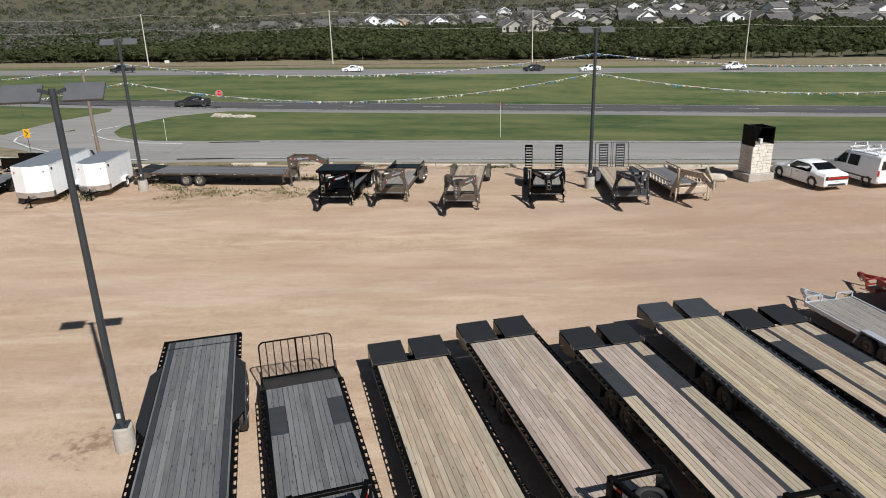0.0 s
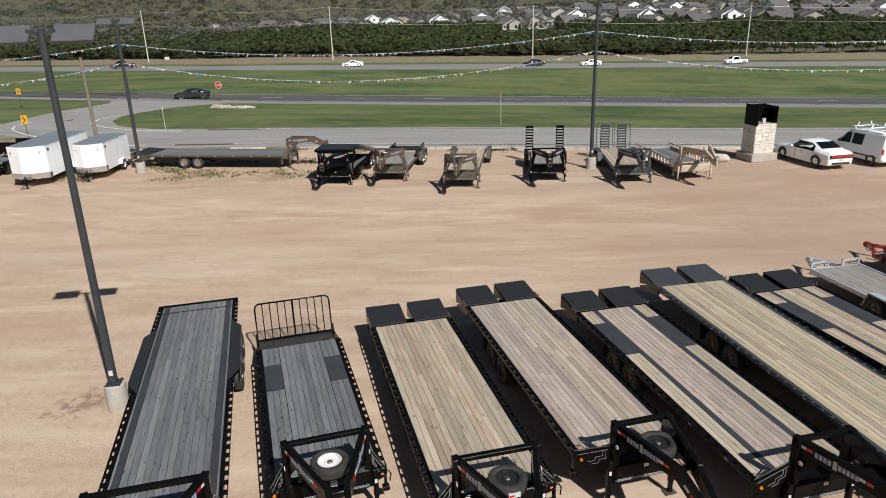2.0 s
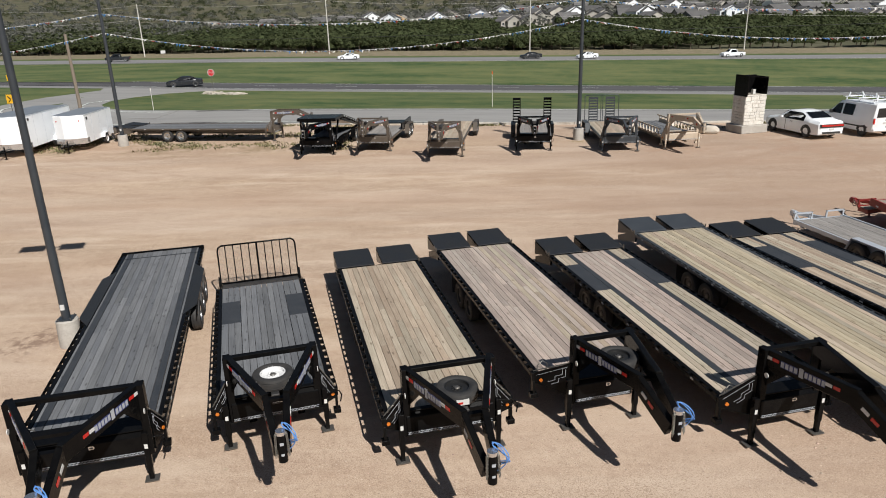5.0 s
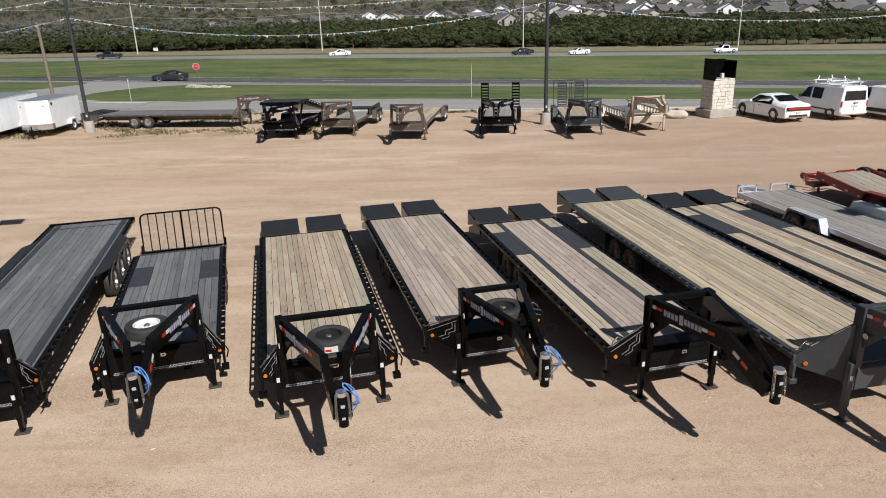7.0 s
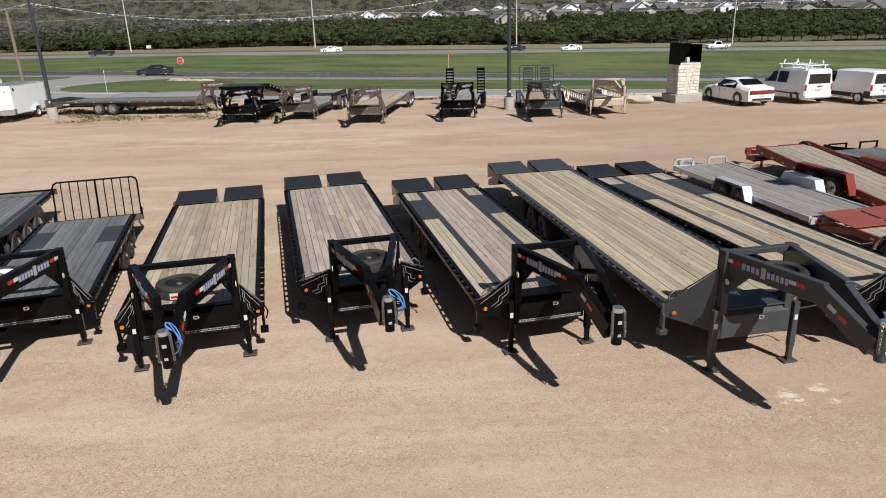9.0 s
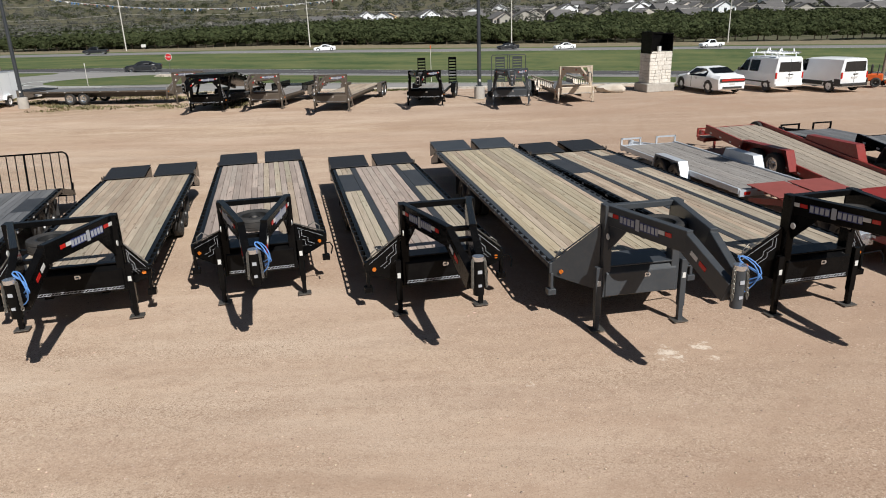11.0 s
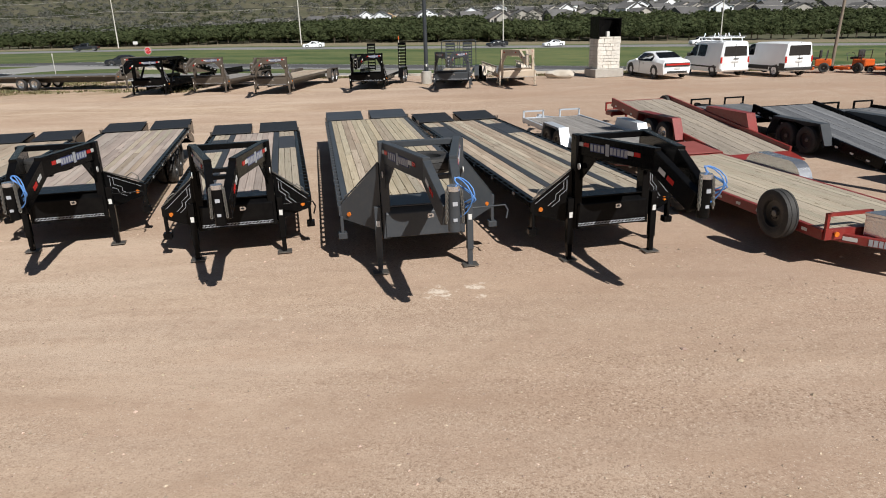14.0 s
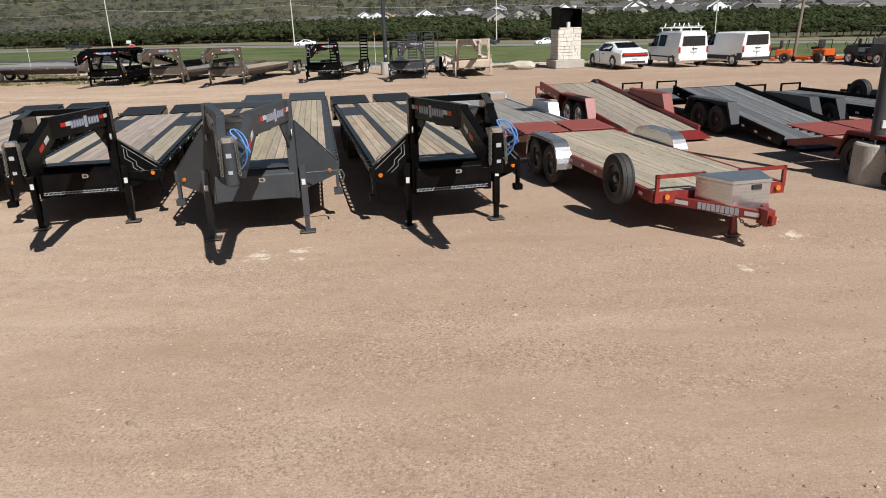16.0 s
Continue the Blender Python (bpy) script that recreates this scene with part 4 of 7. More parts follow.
    box(nb, -0.025, 0.025, yc - 0.081, yc - 0.077, top - 0.57, top - 0.53)
    part("coupler_sticker", nb, "decal", cp)
    for s in (-1, 1):
        chain(t, (s * 0.085, yc - 0.02, top - 0.2), (s * 0.10, yc - 0.05, top - 0.58), -0.02, 13)
    if cable:
        pts = []
        for k in range(49):
            a = k / 48 * 4 * math.pi * 2
            turn = k / 48
            dx = 0.5 - 0.5 * math.cos(a)
            pts.append((0.03 + (0.17 + 0.05 * turn) * math.sin(a * 0.5) ** 2, yc + 0.10 - 0.16 * dx + 0.03 * math.sin(k), top - 0.10 - (0.36 + 0.08 * math.sin(turn * 9)) * (0.5 - 0.5 * math.cos(a * 0.5)) + 0.05 * math.sin(a)))
        tube("coiled_cable", pts, 0.0085, "cable", t, "coiled blue brake cable")
    if spare:
        w = wheel(t, 0.0, -jk - 0.52, top - 0.24, 0.37, 0.23, spare, tilt=(0, -90, 0))
        nb = bm_new()
        cyl(nb, (0, -jk - 0.52, top - 0.45), (0, -jk - 0.52, top - 0.2), 0.025, n=8)
        part("spare_mount", nb, "steel", t)


def gooseneck(x, y, yaw, length, label, deck=0.9, paint="black", wood="pine", jk=0.5, spare="rimb", cable=True, ramps=True, pockets=True, half=1.25, mesa=None,
              wheels="under", seed=1, group="gooseneck trailers in the front row", wood_half=None, dark=None, ramp_len=1.25, shade=None, solid_gusset=False, top=1.93, wide=0.58, jx=0.72, dual=True, rails=True, wheel_at=None, box_low=0.5, decal=True):
    t = thing("gooseneck_trailer", x, y, yaw, label, "trailer", group)
    wh = wood_half or half - 0.16
    # main beams, sides, cross members
    for s in (-1, 1):
        bm = bm_new()
        xx = s * 0.46
        box(bm, xx - 0.07, xx + 0.07, -0.02, length + 0.02, deck - 0.10, deck - 0.085)
        box(bm, xx - 0.01, xx + 0.01, -0.02, length + 0.02, deck - 0.42, deck - 0.10)
        box(bm, xx - 0.07, xx + 0.07, -0.02, length + 0.02, deck - 0.435, deck - 0.42)
        part("main_beam", bm, paint, t)
        bm = bm_new()
        xi = s * wh
        xo = s * (half - 0.075)
        box(bm, min(xi, xo), max(xi, xo), 0, length, deck - 0.13, deck + 0.004)
        part("side_channel", bm, paint, t, bevel=0.005)
        if rails:
            bm = bm_new()
            box(bm, s * half - 0.008, s * half + 0.008, 0, length, deck - 0.075, deck + 0.005)
            part("rub_rail", bm, paint, t, bevel=0.003)
    if pockets and rails:
        bm = bm_new()
        box(bm, -0.05, 0.05, -0.032, 0.032, -0.085, 0.0)
        me = mesh_of("stake_pocket", bm, paint, bevel=0.004)
        n = int(length / 0.31)
        for s in (-1, 1):
            for k in range(n + 1):
                share("stake_pocket", me, t, pose(s * (half - 0.04), 0.05 + (length - 0.1) * k / n, deck - 0.002))
        bm = bm_new()
        box(bm, -0.002, 0.002, -0.05, 0.05, -0.02, 0.02)
        me = mesh_of("side_reflector", bm, "sticker")
        for s in (-1, 1):
            for k in range(int(length / 1.3)):
                share("side_reflector", me, t, pose(s * (half + 0.011), 0.8 + 1.3 * k, deck - 0.035))
    bm = bm_new()
    box(bm, -half, half, -0.05, 0.0, deck - 0.16, deck + 0.006)
    part("front_channel", bm, paint, t, bevel=0.006)
    bm = bm_new()
    box(bm, -1.0, 1.0, 0, 0.05, deck - 0.125, deck - 0.048)
    me = mesh_of("cross_member", bm, paint)
    for k in range(int(length / 0.6)):
        share("cross_member", me, t, pose(0, 0.3 + 0.6 * k, 0))
    deck_planks(t, wh, length, deck, wood, seed, dark, shade)
    # tandem axles
    wy = wheel_at or length * 0.66
    if wheels == "under":
        for dy in (-0.45, 0.45):
            bm = bm_new()
            cyl(bm, (-1.0, wy + dy, 0.38), (1.0, wy + dy, 0.38), 0.06, n=12)
            part("axle", bm, paint, t)
            for s in (-1, 1):
                wheel(t, s * 1.06, wy + dy, 0.375, 0.375, 0.22, "rimb", side=s)
                if dual:
                    wheel(t, s * 0.80, wy + dy, 0.375, 0.375, 0.22, "rimb", side=s)
        for s in (-1, 1):
            bm = bm_new()
            box(bm, s * 0.93 - 0.25, s * 0.93 + 0.25, wy + 1.05, wy + 1.062, 0.22, deck - 0.12)
            part("mud_flap", bm, "plastic", t)
    if ramps:
        y0 = length
        for s in (-1, 1):
            # dovetail side plate that drops to the ground end
            bm = bm_new()
            prism(bm, [(y0, deck - 0.30), (y0, deck), (y0 + 0.25, deck - 0.02), (y0 + ramp_len, deck - 0.42), (y0 + ramp_len, deck - 0.60)], "x", s * (half - 0.09) - 0.03, s * (half - 0.09) + 0.03)
            part("dovetail_side", bm, paint, t, bevel=0.005)
            bm = bm_new()
            m = pose(0, y0 + 0.03, deck + 0.012, 4.5, 0, 0)
            xc = s * (half * 0.53)
            box(bm, xc - half * 0.435, xc + half * 0.435, 0, ramp_len, 0.0, 0.022, m)
            o = part("ramp", bm, "charcoal" if paint == "charcoal" else "ramp", t, "flat black folded ramp plate", bevel=0.004)
            bm = bm_new()
            for q in (-0.40, 0.40):
                box(bm, xc + q * half - 0.02, xc + q * half + 0.02, 0.02, ramp_len - 0.02, -0.09, -0.002, m)
            for k in range(6):
                yy = 0.08 + k * (ramp_len - 0.2) / 5
                box(bm, xc - half * 0.38, xc + half * 0.38, yy, yy + 0.05, -0.055, -0.005, m)
            part("ramp_frame", bm, paint, o)
            for q in (-0.43, 0.43):
                bm = bm_new()
                prism(bm, [(y0 + 0.06, deck - 0.02), (y0 + ramp_len, deck + 0.075), (y0 + ramp_len, deck - 0.34)], "x", xc + q * half - 0.012, xc + q * half + 0.012)
                part("ramp_side", bm, paint, o)
            # spring and bracket beside the hinge
            bm = bm_new()
            cyl(bm, (s * half * 0.98, y0 + 0.06, deck - 0.02), (s * half * 0.98, y0 + 0.32, deck + 0.06), 0.02, n=8)
            beam(bm, (s * half * 0.98, y0 + 0.05, deck - 0.08), (s * half * 0.98, y0 + 0.05, deck + 0.10), 0.03, 0.03)
            part("ramp_spring", bm, "brown", t)
        bm = bm_new()
        box(bm, -half + 0.05, half - 0.05, y0, y0 + 0.04, deck - 0.12, deck + 0.003)
        box(bm, -half + 0.08, half - 0.08, y0 + ramp_len - 0.06, y0 + ramp_len, deck - 0.60, deck - 0.46)
        part("tail_beam", bm, paint, t, bevel=0.005)
        for s in (-1, 1):
            bm = bm_new()
            box(bm, s * 0.75 - 0.12, s * 0.75 + 0.12, y0 + ramp_len, y0 + ramp_len + 0.012, deck - 0.57, deck - 0.49)
            part("tail_lamp", bm, "redlens", t)
    neck(t, jk, paint, deck, spare, cable, top=top, wide=wide, jx=jx, half=half, solid_gusset=solid_gusset, box_low=box_low, decal=decal)
    return t


def deck_planks(t, wh, length, deck, wood, seed, dark, shade):
    """Boards over the deck, left out where black plates and strips lie."""
    if not dark:
        planks(t, -wh, wh, 0.0, length, deck, wood, seed=seed, shade=shade)
        return
    strips, plates = dark
    cuts = sorted({-wh, wh, *[s + e for s in strips for e in (-0.075, 0.075)], *([] if strips else [q for p in plates for q in p[:2] if -wh < q < wh])})
    for a, b in zip(cuts, cuts[1:]):
        if any(abs((a + b) / 2 - s) < 0.07 for s in strips):
            bm = bm_new()
            box(bm, a + 0.004, b - 0.004, 0.0, length, deck - 0.04, deck + 0.002)
            part("steel_strip", bm, "deckplate", t, "dark steel strip along the deck")
            continue
        outer = abs((a + b) / 2) > abs(strips[0]) if strips else True
        segs = [(0.0, length)]
        for pa, pb, p0, p1 in plates:
            if a >= pa - 0.02 and b <= pb + 0.02:
                segs = [(0.0, p0), (p1, length)]
                bm = bm_new()
                box(bm, a + 0.004, b - 0.004, p0 + 0.004, p1 - 0.004, deck - 0.03, deck + 0.003)
                part("deck_plate", bm, "deckplate", t, "dark steel plate set over the wheels", bevel=0.002)
        for k, (y0, y1) in enumerate(segs):
            planks(t, a + 0.003, b - 0.003, y0, y1, deck, "green" if outer and wood == "pink" else wood, seed=seed + k + int(10 * (a + 5)), shade=shade)


# ---- front row of gooseneck trailers ----
def mix_shade(*keys):
    def pick(i, n):
        return keys[(i * 7 + i // 3) % len(keys)]
    return pick


t3 = gooseneck(0.2, 10.77, 14.9, 8.05, "black gooseneck flatbed trailer with pale pine deck and folded ramps", deck=0.87, wood="pine", jk=0.16, wide=0.80, jx=0.92, top=1.85, shade=mix_shade("pine", "pine", "pine", "pine", "pine", "green", "pink"), seed=3)
for name, key, z0, z1, x0, x1 in (("tyre_label", "sticker", 1.54, 1.64, -0.11, 0.11), ("label_bar", "redlens", 1.56, 1.60, -0.10, 0.0)):
    bm = bm_new()
    box(bm, x0, x1, -1.058 - (0.002 if key == "redlens" else 0), -1.02, z0, z1)
    part(name, bm, key, t3)
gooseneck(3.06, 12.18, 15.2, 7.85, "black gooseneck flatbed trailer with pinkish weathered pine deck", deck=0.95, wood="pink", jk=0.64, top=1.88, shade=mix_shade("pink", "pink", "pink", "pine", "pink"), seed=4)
gooseneck(6.42, 11.25, 14.1, 8.3, "black gooseneck trailer with dark strips and wheel plates in its deck", deck=0.86, wood="pink", jk=0.38, spare=None,
          dark=([-0.60, 0.60], [(-1.2, -0.52, 5.4, 7.4), (0.52, 1.2, 5.4, 7.4)]), seed=5, cable=False)
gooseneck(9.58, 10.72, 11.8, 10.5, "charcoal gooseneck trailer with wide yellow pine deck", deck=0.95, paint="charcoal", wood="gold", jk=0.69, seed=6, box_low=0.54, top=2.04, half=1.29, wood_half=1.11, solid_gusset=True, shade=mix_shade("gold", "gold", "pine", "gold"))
gooseneck(12.62, 10.9, 14.0, 9.8, "black gooseneck trailer with dark strips along a pale pine deck", deck=0.9, wood="pine", jk=0.40, top=2.0,
          dark=([-0.55, 0.55], [(-1.2, -0.47, 7.0, 8.9), (0.47, 1.2, 7.0, 8.9)]), seed=8)
t2 = gooseneck(-3.16, 11.34, 17.4, 6.35, "black gooseneck trailer with grey weathered deck and tall tail gate", deck=0.8, wood="grey", jk=0.16, wide=0.80, jx=0.93, top=1.86, spare="rimw", ramps=False, half=1.2,
               dark=([], [(-1.04, -0.58, 3.9, 5.3), (0.58, 1.04, 3.9, 5.3)]), seed=9, wheel_at=4.6, dual=False)
# tail gate with round-cornered frame, bars and mesh
bm = bm_new()
prism(bm, [(6.36, 0.785), (6.36, 0.803), (7.66, 0.44), (7.66, 0.42)], "x", -1.06, 1.06)
part("tail_plate", bm, "ramp", t2, "black steel tail plate sloping down")
for s in (-1, 1):
    bm = bm_new()
    prism(bm, [(6.34, 0.64), (6.34, 0.81), (7.70, 0.46), (7.70, 0.32)], "x", s * 1.12 - 0.055, s * 1.12 + 0.055)
    part("dovetail_side", bm, "black", t2, bevel=0.005)
bm = bm_new()
box(bm, -1.17, 1.17, 7.70, 7.76, 0.30, 0.46)
part("tail_beam", bm, "black", t2, bevel=0.006)
for s in (-1, 1):
    bm = bm_new()
    box(bm, s * 0.95 - 0.12, s * 0.95 + 0.12, 7.76, 7.775, 0.34, 0.42)
    part("tail_lamp", bm, "redlens", t2)
G0 = Vector((0, 7.70, 0.47))
GU = Vector((0, 0.24, 1.08))


def gate_at(u, v):
    return G0 + Vector((u, 0, 0)) + GU * v


fr = [gate_at(-1.12, 0), gate_at(-1.12, 0.86), gate_at(-1.09, 0.95), gate_at(-1.0, 1.0), gate_at(1.0, 1.0), gate_at(1.09, 0.95), gate_at(1.12, 0.86), gate_at(1.12, 0)]
gate = tube("tail_gate", fr, 0.027, "black", t2, "black barred tail gate", cyclic=True)
for k in range(9):
    u = -0.90 + 0.225 * k
    tube("gate_bar", [gate_at(u, 0), gate_at(u, 1.0)], 0.016 if k != 4 else 0.03, "black", gate)
bm = bm_new()
for k in range(56):
    u = -1.1 + 2.2 * k / 55
    beam(bm, gate_at(u, 0.01), gate_at(u, 0.985), 0.003, 0.003)
for k in range(30):
    beam(bm, gate_at(-1.1, k / 29 * 0.98), gate_at(1.1, k / 29 * 0.98), 0.003, 0.003)
part("gate_mesh", bm, "steel", gate)
for s in (-1, 1):
    bm = bm_new()
    beam(bm, (s * 1.15, 7.55, 0.44), (s * 1.15, 7.74, 0.66), 0.06, 0.06)
    part("gate_hinge", bm, "black", t2)

t1 = gooseneck(-6.22, 10.28, 15.5, 10.5, "long black gooseneck trailer with grey weathered deck and low fenders", deck=0.85, wood="grey", jk=0.56, wide=1.02, jx=0.97, top=1.88, spare=None, ramps=False,
               dark=([-0.955, 0.955], []), wheels="none", seed=10, half=1.25, cable=True)
for s in (-1, 1):
    bm = bm_new()
    prism(bm, [(s * 1.10, 4.9), (s * 1.28, 5.25), (s * 1.40, 5.5), (s * 1.40, 8.3), (s * 1.28, 8.5), (s * 1.10, 8.85)], "z", 0.835, 0.866)
    part("drive_over_fender", bm, "ramp", t1, "flat black drive-over fender", bevel=0.006)
    bm = bm_new()
    prism(bm, [(5.5, 0.84), (8.3, 0.84), (8.5, 0.62), (8.3, 0.62), (8.15, 0.76), (5.65, 0.76), (5.5, 0.62), (5.3, 0.62)], "x", s * 1.385 - 0.01, s * 1.385 + 0.01)
    part("fender_skirt", bm, "black", t1)
    for k in range(3):
        wheel(t1, s * 1.30, 5.95 + 0.95 * k, 0.40, 0.40, 0.25, "chrome", side=s)
bm = bm_new()
box(bm, -1.25, 1.25, 10.5, 10.56, 0.72, 0.90)
part("tail_beam", bm, "black", t1, bevel=0.008)
bm = bm_new()
box(bm, -1.09, 1.09, 9.95, 10.01, 0.84, 0.858)
part("deck_strap", bm, "ramp", t1, "narrow dark strap across the deck")


# ---- bumper-pull trailers ----
def plate_box(parent, x0, x1, y0, y1, z0, z1):
    """A tread-plate tool box with a raised lid and a pattern of small studs."""
    bm = bm_new()
    prism(bm, [(x0, y1), (x1, y1), (x1 - 0.21, y0), (x0 + 0.21, y0)], "z", z0, z1 - 0.05)
    tb = part("tool_box", bm, "galv", parent, "bright tread-plate tool box", bevel=0.006)
    bm = bm_new()
    prism(bm, [(x0 - 0.015, y1 + 0.01), (x1 + 0.015, y1 + 0.01), (x1 - 0.205, y0 - 0.015), (x0 + 0.205, y0 - 0.015)], "z", z1 - 0.05, z1)
    part("lid", bm, "galv", tb, bevel=0.006)
    bm = bm_new()
    for i in range(15):
        for j in range(9):
            u, v = x0 + 0.24 + (x1 - x0 - 0.48) * i / 14, z0 + 0.03 + (z1 - z0 - 0.1) * j / 8
            m = pose(u, y0 - 0.002, v, 0, 45 if (i + j) % 2 else -45, 0)
            box(bm, -0.016, 0.016, -0.004, 0.002, -0.005, 0.005, m)
    for sx, xa, xb in ((-1, x0, x0 + 0.21), (1, x1, x1 - 0.21)):
        a, b = Vector((xa, y1, 0)), Vector((xb, y0, 0))
        d = (b - a).normalized()
        n = Vector((d.y, -d.x, 0)) * (1 if (Vector((d.y, -d.x, 0)).x * sx) > 0 else -1)
        yaw = math.degrees(math.atan2(d.y, d.x))
        for i in range(18):
            for j in range(9):
                c = a.lerp(b, (i + 0.7) / 18.5) + Vector((0, 0, z0 + 0.03 + (z1 - z0 - 0.1) * j / 8)) + n * 0.001
                box(bm, -0.016, 0.016, -0.004, 0.004, -0.005, 0.005, Matrix.Translation(c) @ pose(0, 0, 0, 0, 0, yaw) @ pose(0, 0, 0, 0, 45 if (i + j) % 2 else -45, 0))
    tagged(part("tread_studs", bm, "galv", tb), kind="stuff")
    bm = bm_new()
    box(bm, x0 + 0.5, x0 + 0.64, y0 - 0.02, y0 - 0.001, z1 - 0.14, z1 - 0.07)
    part("latch", bm, "plastic", tb)


def fender(t, s, half, y0, y1, z, r, material, label="", round_=False):
    """A bent steel mudguard over a pair of wheels, outside the deck."""
    xi, xo = s * (half + 0.02), s * (half + 0.30)
    prof = [(y0, z - 0.12), (y0 + 0.26, z + r), (y1 - 0.26, z + r), (y1, z - 0.12)]
    if round_:
        prof = [(y0 + 0.42 - 0.42 * math.cos(a), z - 0.10 + (r + 0.10) * math.sin(a)) for a in [math.pi / 2 * k / 7 for k in range(8)]]
        prof += [(y1 - 0.42 + 0.42 * math.cos(a), z - 0.10 + (r + 0.10) * math.sin(a)) for a in [math.pi / 2 * k / 7 for k in range(7, -1, -1)]]
    bm = bm_new()
    for (a, za), (b, zb) in zip(prof, prof[1:]):
        vs = [bm.verts.new(p) for p in ((xi, a, za), (xo, a, za), (xo, b, zb), (xi, b, zb))]
        bm.faces.new(vs)
    top = [bm.verts.new((xi, a, za)) for a, za in prof]
    bm.faces.new(top)
    bmesh.ops.remove_doubles(bm, verts=bm.verts, dist=0.001)
    bmesh.ops.solidify(bm, geom=bm.faces[:], thickness=0.012)
    part("fender", bm, material, t, label)
    bm = bm_new()
    yc = (y0 + y1) / 2
    for (a, za), (b, zb) in zip(prof, prof[1:]):
        q = [bm.verts.new((xo, yy, zz)) for yy, zz in ((a, za), (b, zb), (yc + (b - yc) * 0.95, zb - 0.06), (yc + (a - yc) * 0.95, za - 0.06))]
        bm.faces.new(q)
    bmesh.ops.solidify(bm, geom=bm.faces[:], thickness=0.008)
    part("fender_lip", bm, material, t)


def flat_trailer(x, y, yaw, length, label, paint, wood, half=1.0, deck=0.62, fend="galv", tilt=False, box_on=False, spare=None, ramps=None, seed=1, wheel_at=None, rim="rimb", group="bumper-pull trailers", rail=True, sides=0.10, front_rail=True, fend_half=0.92, fend_top=0.40, reach=1.22, drop=0.16):
    """A deck between outside wheels with an A-frame tongue; a tilting deck slopes down to its tail."""
    t = thing("flat_trailer", x, y, yaw, label, "trailer", group)
    wy = wheel_at or length * 0.62
    fixed = tilt if tilt else 0.0
    z0 = deck

    def dz(v):
        return z0 if not tilt else z0 + 0.34 + (0.16 - z0 - 0.34) * (v - fixed) / (length - fixed)
    ang = math.degrees(math.atan2(dz(length) - dz(fixed), length - fixed))
    frame_m = Matrix.Translation((0, fixed, dz(fixed))) @ pose(0, 0, 0, ang, 0, 0)
    ln = length - fixed
    for s in (-1, 1):
        bm = bm_new()
        box(bm, s * half - 0.035, s * half + 0.035, 0, ln, -drop, sides, frame_m)
        part("side_rail", bm, paint, t, bevel=0.006)
        for k in range(int(ln / 0.55)):
            bm = bm_new()
            box(bm, s * half + s * 0.036 - 0.002, s * half + s * 0.036 + 0.002, 0.3 + 0.55 * k, 0.42 + 0.55 * k, -0.11, -0.06, frame_m)
            part("reflector", bm, "sticker", t)
    bm = bm_new()
    box(bm, -half, half, -0.04, 0.03, -0.16, 0.0, frame_m)
    box(bm, -half, half, ln - 0.03, ln + 0.04, -0.16, 0.0, frame_m)
    for k in range(int(ln / 0.6)):
        box(bm, -half, half, 0.3 + 0.6 * k, 0.36 + 0.6 * k, -0.13, -0.045, frame_m)
    part("bed_frame", bm, paint, t)
    r = random.Random(seed)
    n = round((2 * half - 0.08) / 0.15)
    w = (2 * half - 0.08) / n
    for i in range(n):
        bm = bm_new()
        box(bm, -half + 0.04 + i * w + 0.003, -half + 0.04 + (i + 1) * w - 0.003, 0.03, ln - 0.03, -0.042, r.uniform(-0.004, 0.003), frame_m)
        part("plank", bm, wood, t)
    if tilt:
        # fixed front part of the deck and the steel tail flap
        bm = bm_new()
        box(bm, -half, half, 0.0, fixed - 0.05, z0 - 0.16, z0 - 0.03)
        part("front_frame", bm, paint, t)
        for i in range(n):
            bm = bm_new()
            box(bm, -half + 0.04 + i * w + 0.003, -half + 0.04 + (i + 1) * w - 0.003, 0.03, fixed - 0.08, z0 - 0.03, z0)
            part("plank", bm, wood, t)
        bm = bm_new()
        m2 = Matrix.Translation((0, length, dz(length))) @ pose(0, 0, 0, -12, 0, 0)
        box(bm, -half, half, 0.0, 0.55, -0.02, 0.0, m2)
        part("tail_flap", bm, paint, t)
    # tongue
    for s in (-1, 1):
        bm = bm_new()
        beam(bm, (s * half * 0.92, 0.35, z0 - 0.14), (s * 0.05, -reach, z0 - 0.16), 0.08, 0.13)
        part("tongue_beam", bm, paint, t, bevel=0.005)
        bm = bm_new()
        box(bm, s * half * 0.62 - 0.42, s * half * 0.62 + 0.3 * s, -0.06, -0.045, z0 - 0.15, z0 + 0.02)
        cyl(bm, (s * half * 0.86, -0.06, z0 - 0.06), (s * half * 0.86, -0.085, z0 - 0.06), 0.038, n=14)
        part("marker_lamp", bm, paint, t)
        bm = bm_new()
        cyl(bm, (s * half * 0.86, -0.085, z0 - 0.06), (s * half * 0.86, -0.105, z0 - 0.06), 0.04, n=14)
        part("marker_lamp", bm, "amber", t, "round amber lamp")
        d = Vector((s * 0.05, -reach, z0 - 0.16)) - Vector((s * half * 0.92, 0.35, z0 - 0.14))
        d.normalize()
        side = Vector((0, 0, 1)).cross(d)
        if side.x * s < 0:
            side = -side
        for u0 in (0.55, 1.55):
            c = Vector((s * half * 0.92, 0.35, z0 - 0.14)) + d * u0 + side * 0.042
            q = bm_new()
            beam(q, c - d * 0.1, c + d * 0.1, 0.004, 0.06)
            part("reflector", q, "sticker", t)
